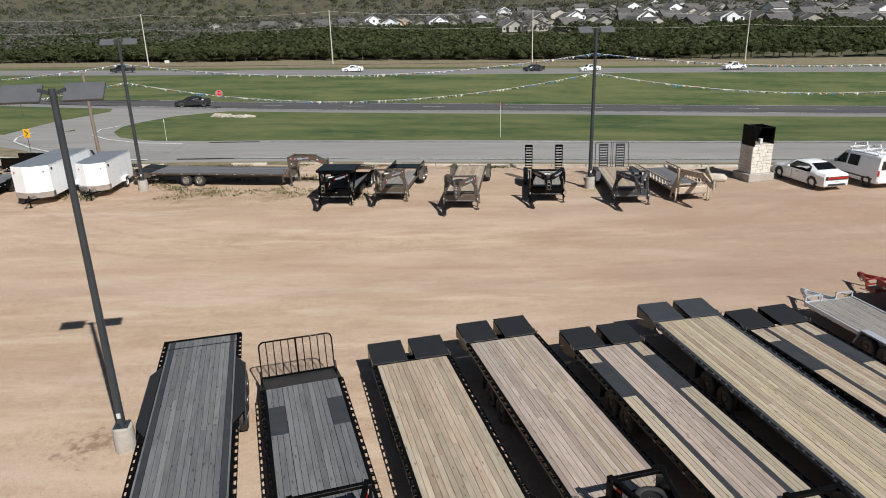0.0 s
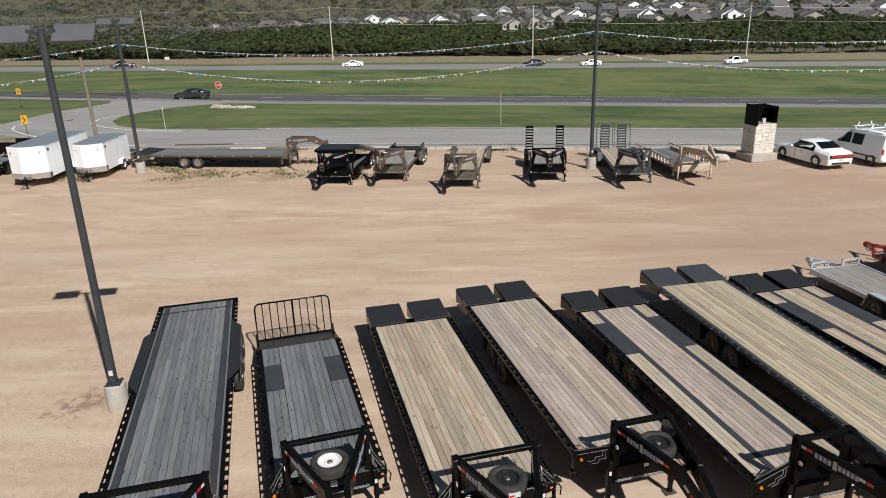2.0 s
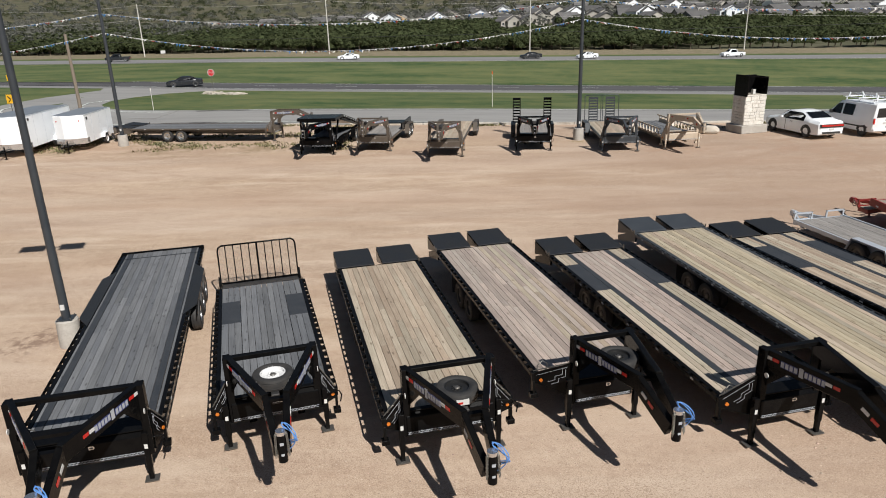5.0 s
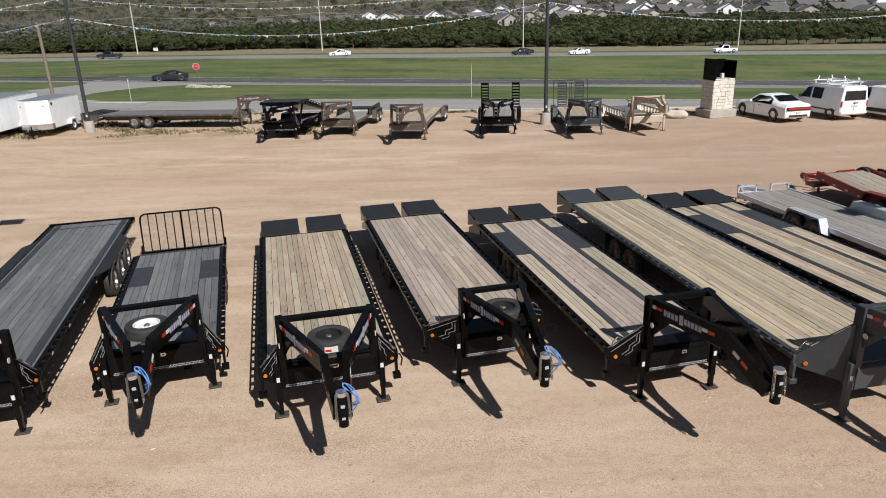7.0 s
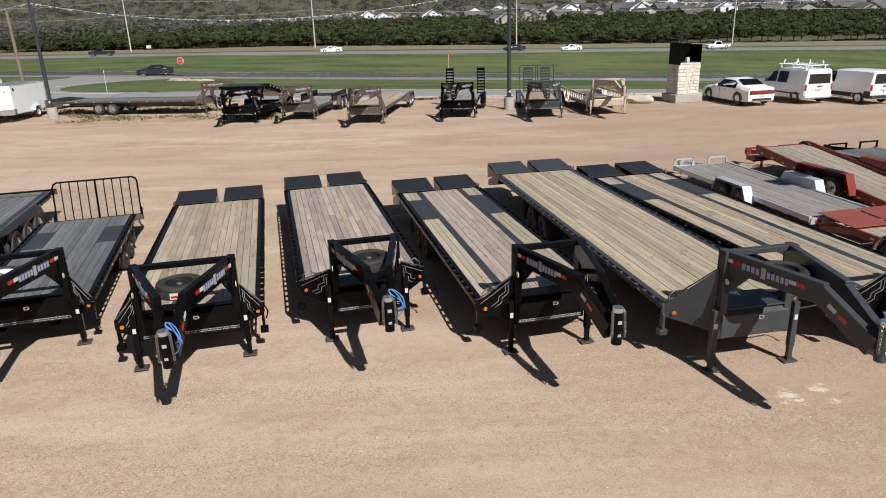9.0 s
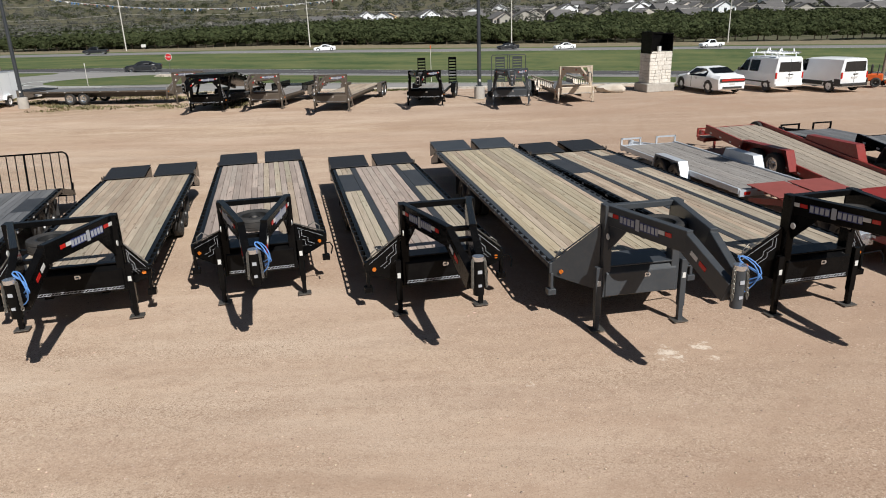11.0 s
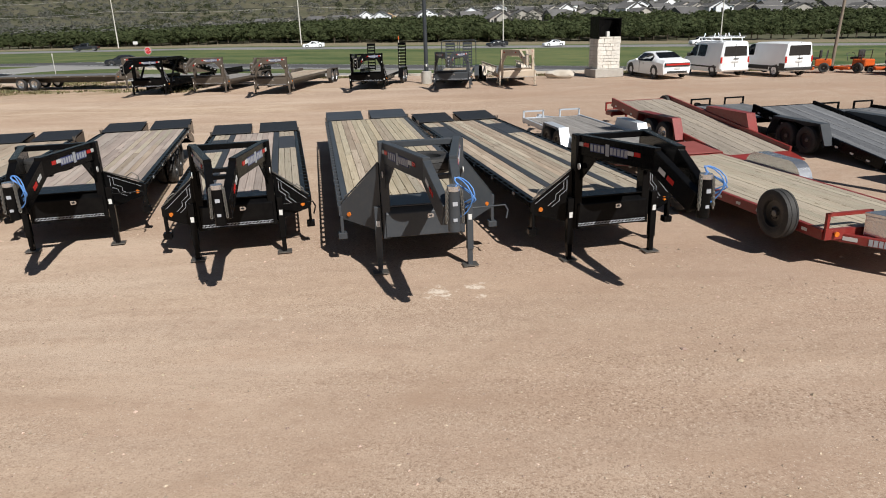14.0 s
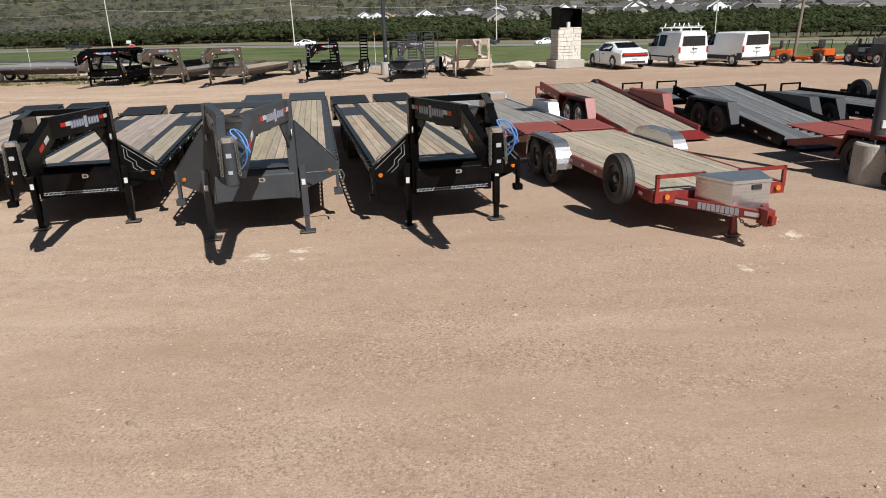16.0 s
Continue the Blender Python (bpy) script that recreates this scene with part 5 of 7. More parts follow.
        if box_on:
            for k in range(9):
                q = bm_new()
                c = Vector((s * half * 0.92, 0.35, z0 - 0.14)) + d * (0.82 + 0.066 * k) + side * 0.044
                beam(q, c - d * 0.026, c + d * 0.026, 0.005, 0.10)
                part("logo_bar", q, "decal", t)
    bm = bm_new()
    box(bm, -0.06, 0.06, -reach - 0.18, -reach + 0.04, z0 - 0.28, z0 - 0.06)
    box(bm, -0.035, 0.035, -reach - 0.25, -reach - 0.18, z0 - 0.24, z0 - 0.12)
    part("coupler", bm, paint, t, bevel=0.006)
    for s in (-1, 1):
        chain(t, (s * 0.05, -reach - 0.08, z0 - 0.26), (s * 0.16, -reach + 0.27, z0 - 0.26), 0.08, 10)
    bm = bm_new()
    yj = -reach * 0.38
    beam(bm, (0.0, yj, 0.012), (0.0, yj, z0 - 0.05), 0.07, 0.07)
    j = part("jack", bm, paint, t, bevel=0.005)
    bm = bm_new()
    box(bm, -0.1, 0.1, yj - 0.1, yj + 0.1, 0.0, 0.012)
    part("foot_plate", bm, "steel", j)
    if front_rail:
        for s in (-1, 1):
            bm = bm_new()
            beam(bm, (s * half, -0.02, z0 + 0.23), (s * 0.28, -0.02, z0 + 0.23), 0.05, 0.05)
            for u in (half - 0.02, 0.3):
                beam(bm, (s * u, -0.02, z0 - 0.05), (s * u, -0.02, z0 + 0.255), 0.05, 0.05)
            part("front_rail", bm, paint, t)
    if box_on:
        plate_box(t, -0.50, 0.50, -0.72, -0.14, z0 - 0.24, z0 + 0.26)
    # wheels and fenders
    for s in (-1, 1):
        for d in (-0.42, 0.42):
            wheel(t, s * (half + 0.17), wy + d, 0.38, 0.38, 0.22, rim, side=s)
        fender(t, s, half, wy - fend_half, wy + fend_half, 0.46, fend_top, fend, round_=fend == "galv")
    for d in (-0.42, 0.42):
        bm = bm_new()
        cyl(bm, (-half, wy + d, 0.38), (half, wy + d, 0.38), 0.04, n=10)
        part("axle", bm, paint, t)
    if spare:
        wheel(t, spare[0], spare[1], z0 + 0.06, 0.39, 0.22, rim, side=-1 if spare[0] < 0 else 1)
        bm = bm_new()
        beam(bm, (spare[0] * 0.75, spare[1], z0 - 0.05), (spare[0], spare[1], z0 + 0.05), 0.06, 0.06)
        part("spare_mount", bm, paint, t)
    if ramps:
        for s in (-1, 1):
            bm = bm_new()
            m2 = Matrix.Translation((0, length + 0.05, z0 + 0.03)) @ pose(0, 0, 0, 3, 0, 0)
            xa, xb = sorted((s * 0.04, s * (half + 0.04)))
            box(bm, xa, xb, 0, ramps, -0.02, 0.0, m2)
            o = part("ramp", bm, "redplate" if paint == "red" else "ramp", t, "flat folded ramp plate", bevel=0.004)
            bm = bm_new()
            prism(bm, [(length, z0 - 0.16), (length, z0), (length + ramps, z0 - 0.25), (length + ramps, z0 - 0.38)], "x", s * (half - 0.04) - 0.025, s * (half - 0.04) + 0.025)
            part("dovetail_side", bm, paint, t)
            bm = bm_new()
            for k in range(5):
                box(bm, xa + 0.03, xb - 0.03, 0.06 + k * 0.24, 0.10 + k * 0.24, -0.07, -0.021, m2)
            part("ramp_frame", bm, paint, o)
    for s in (-1, 1):
        bm = bm_new()
        m2 = frame_m @ Matrix.Translation((s * (half - 0.2), ln + 0.045, -0.08))
        box(bm, -0.08, 0.08, 0, 0.012, -0.04, 0.04, m2)
        part("tail_lamp", bm, "redlens", t)
    return t


flat_trailer(16.69, 9.90, 13.2, 5.8, "red car-hauler trailer with pine deck, spare wheel and tread-plate box", "red", "green", half=1.05, box_on=True, spare=(-1.24, 0.80), ramps=1.2, seed=21, wheel_at=4.05, sides=0.0, reach=1.0)
flat_trailer(22.55, 9.05, 13.2, 5.35, "red car-hauler trailer with dusty folded red ramps", "red", "pine", fend="red", ramps=1.2, seed=22, wheel_at=3.9, sides=0.0)
flat_trailer(13.4, 23.2, 192.0, 6.7, "silver car-hauler trailer with silver-grey weathered deck", "silver", "silverwood", fend="silver", seed=23, wheel_at=3.6, deck=0.58, sides=0.04, drop=0.10)
flat_trailer(16.48, 24.68, 194.0, 6.95, "red tilt-deck trailer with weathered deck sloping to the ground", "red", "driftwood", fend="red", tilt=0.5, seed=24, fend_half=1.25, fend_top=0.46, half=1.04, wheel_at=3.9, rim="chrome", sides=0.12, spare=(-1.0, 0.5))
flat_trailer(19.59, 24.98, 193.0, 8.7, "black tilt-deck trailer with grey weathered deck sloping to the ground", "black", "grey", fend="charcoal", tilt=3.5, seed=25, fend_half=1.2, fend_top=0.42, wheel_at=5.8, half=1.05)
flat_trailer(23.05, 22.9, 193.0, 6.2, "black car-hauler trailer with grey deck and dark fenders", "black", "grey", fend="charcoal", seed=26, wheel_at=3.6)
flat_trailer(25.98, 22.3, 193.0, 6.2, "black car-hauler trailer with spare wheel and grey deck", "black", "grey", fend="charcoal", seed=27, wheel_at=3.6, spare=(1.1, 0.6))


# ---- lamp poles with pennant strings ----
def lamp_pole(x, y, label, top=9.75, base=0.7, yaw=10.0, r=0.125, heads=True, foot=0.33):
    t = thing("lamp_pole", x, y, yaw, label, "lamp pole", "yard lamp poles")
    bm = bm_new()
    spin(bm, [(-0.1, foot), (base - 0.03, foot - 0.02), (base, foot - 0.05)], (0, 0, 0), "z", 24)
    part("concrete_base", bm, "concrete", t, "round concrete footing", smooth=True)
    bm = bm_new()
    box(bm, -0.19, 0.19, -0.19, 0.19, base, base + 0.025)
    part("base_plate", bm, "polesteel", t)
    for sx in (-1, 1):
        for sy in (-1, 1):
            bm = bm_new()
            cyl(bm, (sx * 0.15, sy * 0.15, base), (sx * 0.15, sy * 0.15, base + 0.07), 0.016, n=6)
            part("bolt", bm, "steel", t)
    bm = bm_new()
    cyl(bm, (0, 0, base + 0.02), (0, 0, top), r, r * 0.72, n=20)
    part("pole", bm, "polesteel", t, "tapered dark steel pole", smooth=True)
    bm = bm_new()
    box(bm, -0.05, 0.05, -r - 0.02, -r + 0.02, base + 0.28, base + 0.42)
    part("hand_hole_cover", bm, "sticker", t)
    if heads:
        for s in (-1, 1):
            bm = bm_new()
            beam(bm, (s * 0.08, 0, top - 0.1), (s * 0.3, 0, top - 0.02), 0.06, 0.08)
            part("arm", bm, "polesteel", t)
            bm = bm_new()
            prism(bm, [(-0.23, -0.24), (-0.17, -0.31), (0.25, 0.04), (0.19, 0.11)], "x", s * 0.68 - 0.44, s * 0.68 + 0.44)
            for v in bm.verts:
                v.co.z += top
            part("lamp_head", bm, "lamphead", t, "flat grey lamp housing", bevel=0.015)
    return t


lamp_pole(-9.58, 15.55, "dark steel lamp pole on a round concrete footing", r=0.105, foot=0.29, top=9.6)
lamp_pole(-21.55, 44.54, "dark steel lamp pole with pennant strings")
lamp_pole(8.27, 42.40, "dark steel lamp pole hung with pennant strings")
lamp_pole(20.5, 12.65, "dark steel lamp pole on a thick concrete footing", r=0.12, foot=0.37, base=0.72)
lamp_pole(38.1, 40.3, "dark steel lamp pole far along the kerb")
lamp_pole(-51.3, 46.7, "dark steel lamp pole beyond the white trailers")


def pennants(a, b, sag, label):
    a, b = Vector(a), Vector(b)
    t = new("pennant_string")
    tagged(t, label, "pennant string", "pennant strings")
    n = 60

    def at(q):
        return a.lerp(b, q) - Vector((0, 0, sag * 4 * q * (1 - q)))
    tube("cord", [at(k / n) for k in range(n + 1)], 0.008, "flag_white", t, res=1)
    count = int((b - a).length / 0.2)
    r = random.Random(int(a.z * 100))
    yaw = math.degrees(math.atan2((b - a).y, (b - a).x))
    for k in range(count):
        me = FLAGS[r.choice((0, 0, 0, 1, 1, 1, 1, 2, 3))][r.randrange(4)]
        share("pennant", me, t, Matrix.Translation(at((k + 0.5) / count)) @ pose(0, 0, 0, r.uniform(-60, 25), 0, yaw))


def flag_mesh(material, w, h, blow):
    bm = bm_new()
    bm.faces.new([bm.verts.new(q) for q in ((-w, 0, 0), (w, 0, 0), (blow, 0, -h))])
    bmesh.ops.solidify(bm, geom=bm.faces[:], thickness=0.003)
    return mesh_of("pennant", bm, material)


FLAGS = [[flag_mesh(nm, 0.062, h, bl) for h, bl in ((0.10, 0.05), (0.14, 0.12), (0.18, -0.05), (0.12, 0.16))] for nm in ("flag_blue", "flag_white", "flag_red", "plastic")]
for (xa, ya), (xb, yb), lab in (((-21.55, 44.54), (8.27, 42.40), "sagging string of blue, white and red pennants"), ((8.27, 42.40), (38.1, 40.3), "sagging string of small coloured pennants"),
                                ((-51.3, 46.7), (-21.55, 44.54), "sagging string of small coloured pennants")):
    pennants((xa, ya, 8.6), (xb, yb, 8.6), 1.0, lab)
    pennants((xa, ya, 7.45), (xb, yb, 7.45), 1.45, lab)

# ---- far row along the kerb ----
FAR = "trailers parked along the kerb"
low = dict(half=1.08, wide=0.86, jx=0.98, deck=0.68, wheels="none", rails=False, ramps=False, group=FAR, dual=False, cable=False, top=1.95, box_low=0.42)


def side_wheels(t, half, wy, paint, rim="chrome", deck=0.68):
    for s in (-1, 1):
        for d in (-0.45, 0.45):
            wheel(t, s * (half + 0.17), wy + d, 0.39, 0.39, 0.24, rim, side=s)
        fender(t, s, half, wy - 1.02, wy + 1.02, 0.46, 0.42, paint)


# dump trailer with a high sided body
f1 = gooseneck(-7.60, 40.05, -5.0, 5.6, "black gooseneck dump trailer with raised front box", paint="black", wood="grey", spare="rimw", seed=31, **low)
side_wheels(f1, 1.05, 4.6, "black")
# its tipping bed stands raised at the front
bm = bm_new()
BED = [(-0.25, 1.90), (-0.25, 2.06), (1.6, 2.06), (6.3, 0.98), (6.3, 0.82), (1.6, 1.90)]
prism(bm, BED, "x", -1.16, 1.16)
bed = part("tipping_bed", bm, "black", f1, "raised flat black tipping bed", bevel=0.01)
for s in (-1, 1):
    bm = bm_new()
    prism(bm, [(1.6, 1.90), (6.3, 0.82), (6.3, 0.68), (1.6, 1.74)], "x", s * 1.02 - 0.05, s * 1.02 + 0.05)
    part("bed_rail", bm, "black", bed)
    for k in range(8):
        bm = bm_new()
        q = (k + 0.5) / 8
        yy, zz = 1.7 + 4.5 * q, 1.96 - 1.04 * q
        box(bm, s * 1.17 - 0.004, s * 1.17 + 0.004, yy - 0.07, yy + 0.07, zz - 0.03, zz + 0.03)
        part("bed_reflector", bm, "sticker", bed)
    bm = bm_new()
    beam(bm, (s * 0.95, 0.25, 0.66), (s * 0.95, 1.3, 1.9), 0.09, 0.09)
    part("lift_arm", bm, "black", f1)
for s in (-1, 1):
    bm = bm_new()
    box(bm, s * 1.2 - 0.13, s * 1.2 + 0.13, 0.5, 2.1, 0.48, 0.85)
    part("side_box", bm, "black", f1, bevel=0.01)
f2 = gooseneck(-4.30, 40.75, -7.0, 5.0, "bronze gooseneck trailer with low deck", paint="brown", wood="silverwood", spare="rimw", seed=32, **low)
side_wheels(f2, 1.05, 4.8, "brown")
bm = bm_new()
box(bm, -1.0, 1.0, 5.0, 6.4, 0.80, 0.86)
box(bm, -1.05, -0.97, 3.2, 6.4, 0.7, 1.1)
box(bm, 0.97, 1.05, 3.2, 6.4, 0.7, 1.1)
part("tail_frame", bm, "black", f2, "black rear frame")
f3 = gooseneck(-0.02, 38.50, -6.2, 7.9, "bronze gooseneck trailer with pale pine deck", paint="brown", wood="pine", spare="rimb", seed=33, **{**low, "deck": 0.75})
side_wheels(f3, 1.05, 7.2, "brown")
f4 = gooseneck(5.12, 39.61, -5.5, 5.2, "black gooseneck trailer with two ladder ramps standing upright", paint="black", wood="silverwood", spare="rimw", seed=34, **low)
side_wheels(f4, 1.05, 4.3, "black")


def ladder_ramp(t, x, y, z, w, h, paint):
    bm = bm_new()
    for s in (-1, 1):
        beam(bm, (x + s * w / 2, y, z), (x + s * w / 2, y + 0.12, z + h), 0.05, 0.07)
    box(bm, x - w / 2 - 0.02, x + w / 2 + 0.02, y + 0.08, y + 0.16, z + h - 0.16, z + h)
    lr = part("ladder_ramp", bm, paint, t, "upright ladder ramp")
    for k in range(9):
        q = (k + 0.5) / 9
        bm = bm_new()
        beam(bm, (x - w / 2, y + 0.12 * q, z + h * q), (x + w / 2, y + 0.12 * q, z + h * q), 0.05, 0.09)
        part("rung", bm, paint, lr)


for s in (-1, 1):
    ladder_ramp(f4, s * 1.0, 5.3, 0.7, 0.46, 1.65, "black")
f5 = gooseneck(9.90, 38.70, -3.2, 6.3, "charcoal gooseneck trailer with pale deck and barred tail gate", paint="charcoal", wood="pine", spare="rimb", seed=35, **low)
side_wheels(f5, 1.05, 5.0, "charcoal")
for s in (-1, 1):
    ladder_ramp(f5, s * 0.55, 6.5, 0.7, 0.55, 1.55, "charcoal")
tube("gate_frame", [(-1.1, 6.45, 0.7), (-1.1, 6.6, 2.25), (-1.02, 6.62, 2.36), (1.02, 6.62, 2.36), (1.1, 6.6, 2.25), (1.1, 6.45, 0.7)], 0.03, "charcoal", f5, cyclic=True)
for u in (-0.06, 0.06):
    tube("gate_bar", [(u, 6.45, 0.7), (u, 6.62, 2.36)], 0.02, "charcoal", f5)
f6 = gooseneck(13.45, 39.1, 6.5, 5.6, "tan gooseneck trailer with grey deck and slatted sides", paint="tan", wood="grey", spare=None, seed=36, decal=False, **low)
side_wheels(f6, 1.05, 4.6, "tan", "rimb")
for s in (-1, 1):
    bm = bm_new()
    box(bm, s * 1.1 - 0.03, s * 1.1 + 0.03, 0.1, 5.8, 1.0, 1.07)
    for k in range(12):
        beam(bm, (s * 1.1, 0.25 + k * 0.46, 0.66), (s * 1.1, 0.40 + k * 0.46, 1.02), 0.05, 0.07)
    part("side_stakes", bm, "tan", f6)
f0 = gooseneck(-11.79, 45.65, 81.5, 9.7, "long bronze gooseneck flatbed trailer parked along the kerb", paint="brown", wood="grey", deck=0.88, spare=None, seed=37, group=FAR, wheels="none", ramps=True, ramp_len=1.3, wheel_at=6.4, cable=False, jk=0.4)
for s in (-1, 1):
    for d in (-0.5, 0.5):
        wheel(f0, s * 1.08, 6.6 + d, 0.39, 0.39, 0.24, "chrome", side=s)
flat_trailer(-35.6, 52.6, 265.0, 4.4, "black dump trailer with tall steel sides", "black", "grey", fend="black", seed=39, deck=0.7, sides=0.75, group=FAR, rim="chrome")
left_flat = flat_trailer(-31.9, 41.5, 4.0, 6.5, "black flat trailer with grey deck beside the white trailers", "black", "grey", fend="black", seed=38, deck=0.66, group=FAR)


# enclosed white trailers
def cargo_trailer(x, y, yaw, w, length, top, label):
    t = thing("cargo_trailer", x, y, yaw, label, "cargo trailer", "white cargo trailers")
    h = w / 2
    bm = bm_new()
    prism(bm, [(-h, 0.45), (-0.25, 0.0), (0.25, 0.0), (h, 0.45), (h, length), (-h, length)], "z", 0.46, top)
    part("body", bm, "white", t, "white panelled body", bevel=0.02)
    bm = bm_new()
    prism(bm, [(-h + 0.03, 0.47), (-0.24, 0.04), (0.24, 0.04), (h - 0.03, 0.47), (h - 0.03, length - 0.03), (-h + 0.03, length - 0.03)], "z", top, top + 0.02)
    part("roof_skin", bm, "roofskin", t, "plain grey metal roof")
    bm = bm_new()
    prism(bm, [(-h - 0.008, 0.44), (-0.255, -0.01), (0.255, -0.01), (h + 0.008, 0.44), (h + 0.008, 0.75), (-h - 0.008, 0.75)], "z", 0.44, 0.80)
    part("stone_guard", bm, "galv", t, "bright tread-plate nose guard")
    for s in (-1, 1):
        bm = bm_new()
        for k in range(1, int(length / 1.2) + 1):
            box(bm, s * h - 0.004, s * h + 0.004, k * 1.2 + 0.2, k * 1.2 + 0.212, 0.5, top - 0.03)
        box(bm, s * h - 0.008, s * h + 0.008, 0.45, length, top - 0.05, top - 0.005)
        part("seam", bm, "silver", t)
        wy = length * 0.68
        for d in ((-0.4, 0.4) if length > 5 else (0.0,)):
            wheel(t, s * (h + 0.02), wy + d, 0.34, 0.34, 0.2, "rimw", side=s)
        bm = bm_new()
        e = 0.85 if length > 5 else 0.48
        prism(bm, [(wy - e, 0.48), (wy - e + 0.15, 0.78), (wy + e - 0.15, 0.78), (wy + e, 0.48), (wy + e - 0.04, 0.48), (wy + e - 0.18, 0.74), (wy - e + 0.18, 0.74), (wy - e + 0.04, 0.48)], "x", s * h - 0.02, s * (h + 0.16))
        part("fender", bm, "white", t)
        bm = bm_new()
        cyl(bm, (s * (h - 0.28), 0.28, top - 0.35), (s * (h - 0.28), 0.24, top - 0.35), 0.04, n=10)
        part("marker_lamp", bm, "redlens", t)
    bm = bm_new()
    cyl(bm, (h + 0.002, 0.75, top - 0.25), (h + 0.04, 0.75, top - 0.25), 0.09, n=16)
    part("side_vent", bm, "plastic", t)
    bm = bm_new()
    for s in (-1, 1):
        beam(bm, (s * 0.45, 0.4, 0.42), (s * 0.04, -0.95, 0.42), 0.06, 0.09)
    box(bm, -0.05, 0.05, -1.1, -0.85, 0.36, 0.48)
    part("tongue", bm, "black", t, "black A-frame tongue")
    bm = bm_new()
    beam(bm, (0.12, -0.55, 0.01), (0.12, -0.55, 0.75), 0.06, 0.06)
    box(bm, 0.02, 0.22, -0.64, -0.46, 0.0, 0.012)
    part("jack", bm, "black", t)
    return t


cargo_trailer(-27.1, 41.05, 4.0, 2.35, 6.4, 2.45, "long white enclosed cargo trailer with pointed nose")
cargo_trailer(-24.05, 42.6, 4.0, 1.95, 4.6, 2.25, "short white enclosed cargo trailer with pointed nose")


# ---- cars and vans ----
def loft_body(t, st, material, name="body", label=""):
    """Skin through cross sections: y, half widths low/belt/roof, heights low/belt/roof."""
    bm = bm_new()
    rings = []
    for y, wl, wb, wr, zl, zb, zr in st:
        half = [(wl * 0.96, zl), (wl, zl + 0.10), (wb * 1.005, zl + (zb - zl) * 0.55), (wb, zb), (wr, zr - (zr - zb) * 0.10), (wr * 0.86, zr)]
        ring = [bm.verts.new((a, y, z)) for a, z in half] + [bm.verts.new((-a, y, z)) for a, z in half[::-1]]
        rings.append(ring)
    n = len(rings[0])
    for a, b in zip(rings, rings[1:]):
        for k in range(n):
            bm.faces.new((a[k], a[(k + 1) % n], b[(k + 1) % n], b[k]))
    bm.faces.new(rings[0])
    bm.faces.new(rings[-1][::-1])
    return part(name, bm, material, t, label, smooth=True)


def side_glass(t, pts, eps=0.012):
    """A side window from corner points (half width, y, z), on both sides."""
    for s in (-1, 1):
        bm = bm_new()
        vs = [bm.verts.new((s * (x + eps), y, z)) for x, y, z in pts]
        bm.faces.new(vs)
        bmesh.ops.solidify(bm, geom=bm.faces[:], thickness=0.01)
        part("side_window", bm, "glass", t)


def end_glass(t, pts, name):
    bm = bm_new()
    bm.faces.new([bm.verts.new(p) for p in pts])
    bmesh.ops.solidify(bm, geom=bm.faces[:], thickness=0.01)
    part(name, bm, "glass", t)


def car_wheels(t, half, ys, r=0.34, rim="rimb"):
    for s in (-1, 1):
        for y in ys:
            wheel(t, s * (half - 0.09), y, r, r, 0.21, rim, side=s)
            bm = bm_new()
            arc = [(y + math.cos(a) * (r + 0.07), r + math.sin(a) * (r + 0.07)) for a in [math.pi * k / 12 for k in range(13)]]
            inn = [(y + math.cos(a) * (r - 0.02), r + math.sin(a) * (r - 0.02)) for a in [math.pi * k / 12 for k in range(12, -1, -1)]]
            prism(bm, arc + inn, "x", s * (half - 0.05), s * (half + 0.008))
            part("wheel_arch", bm, "plastic", t)


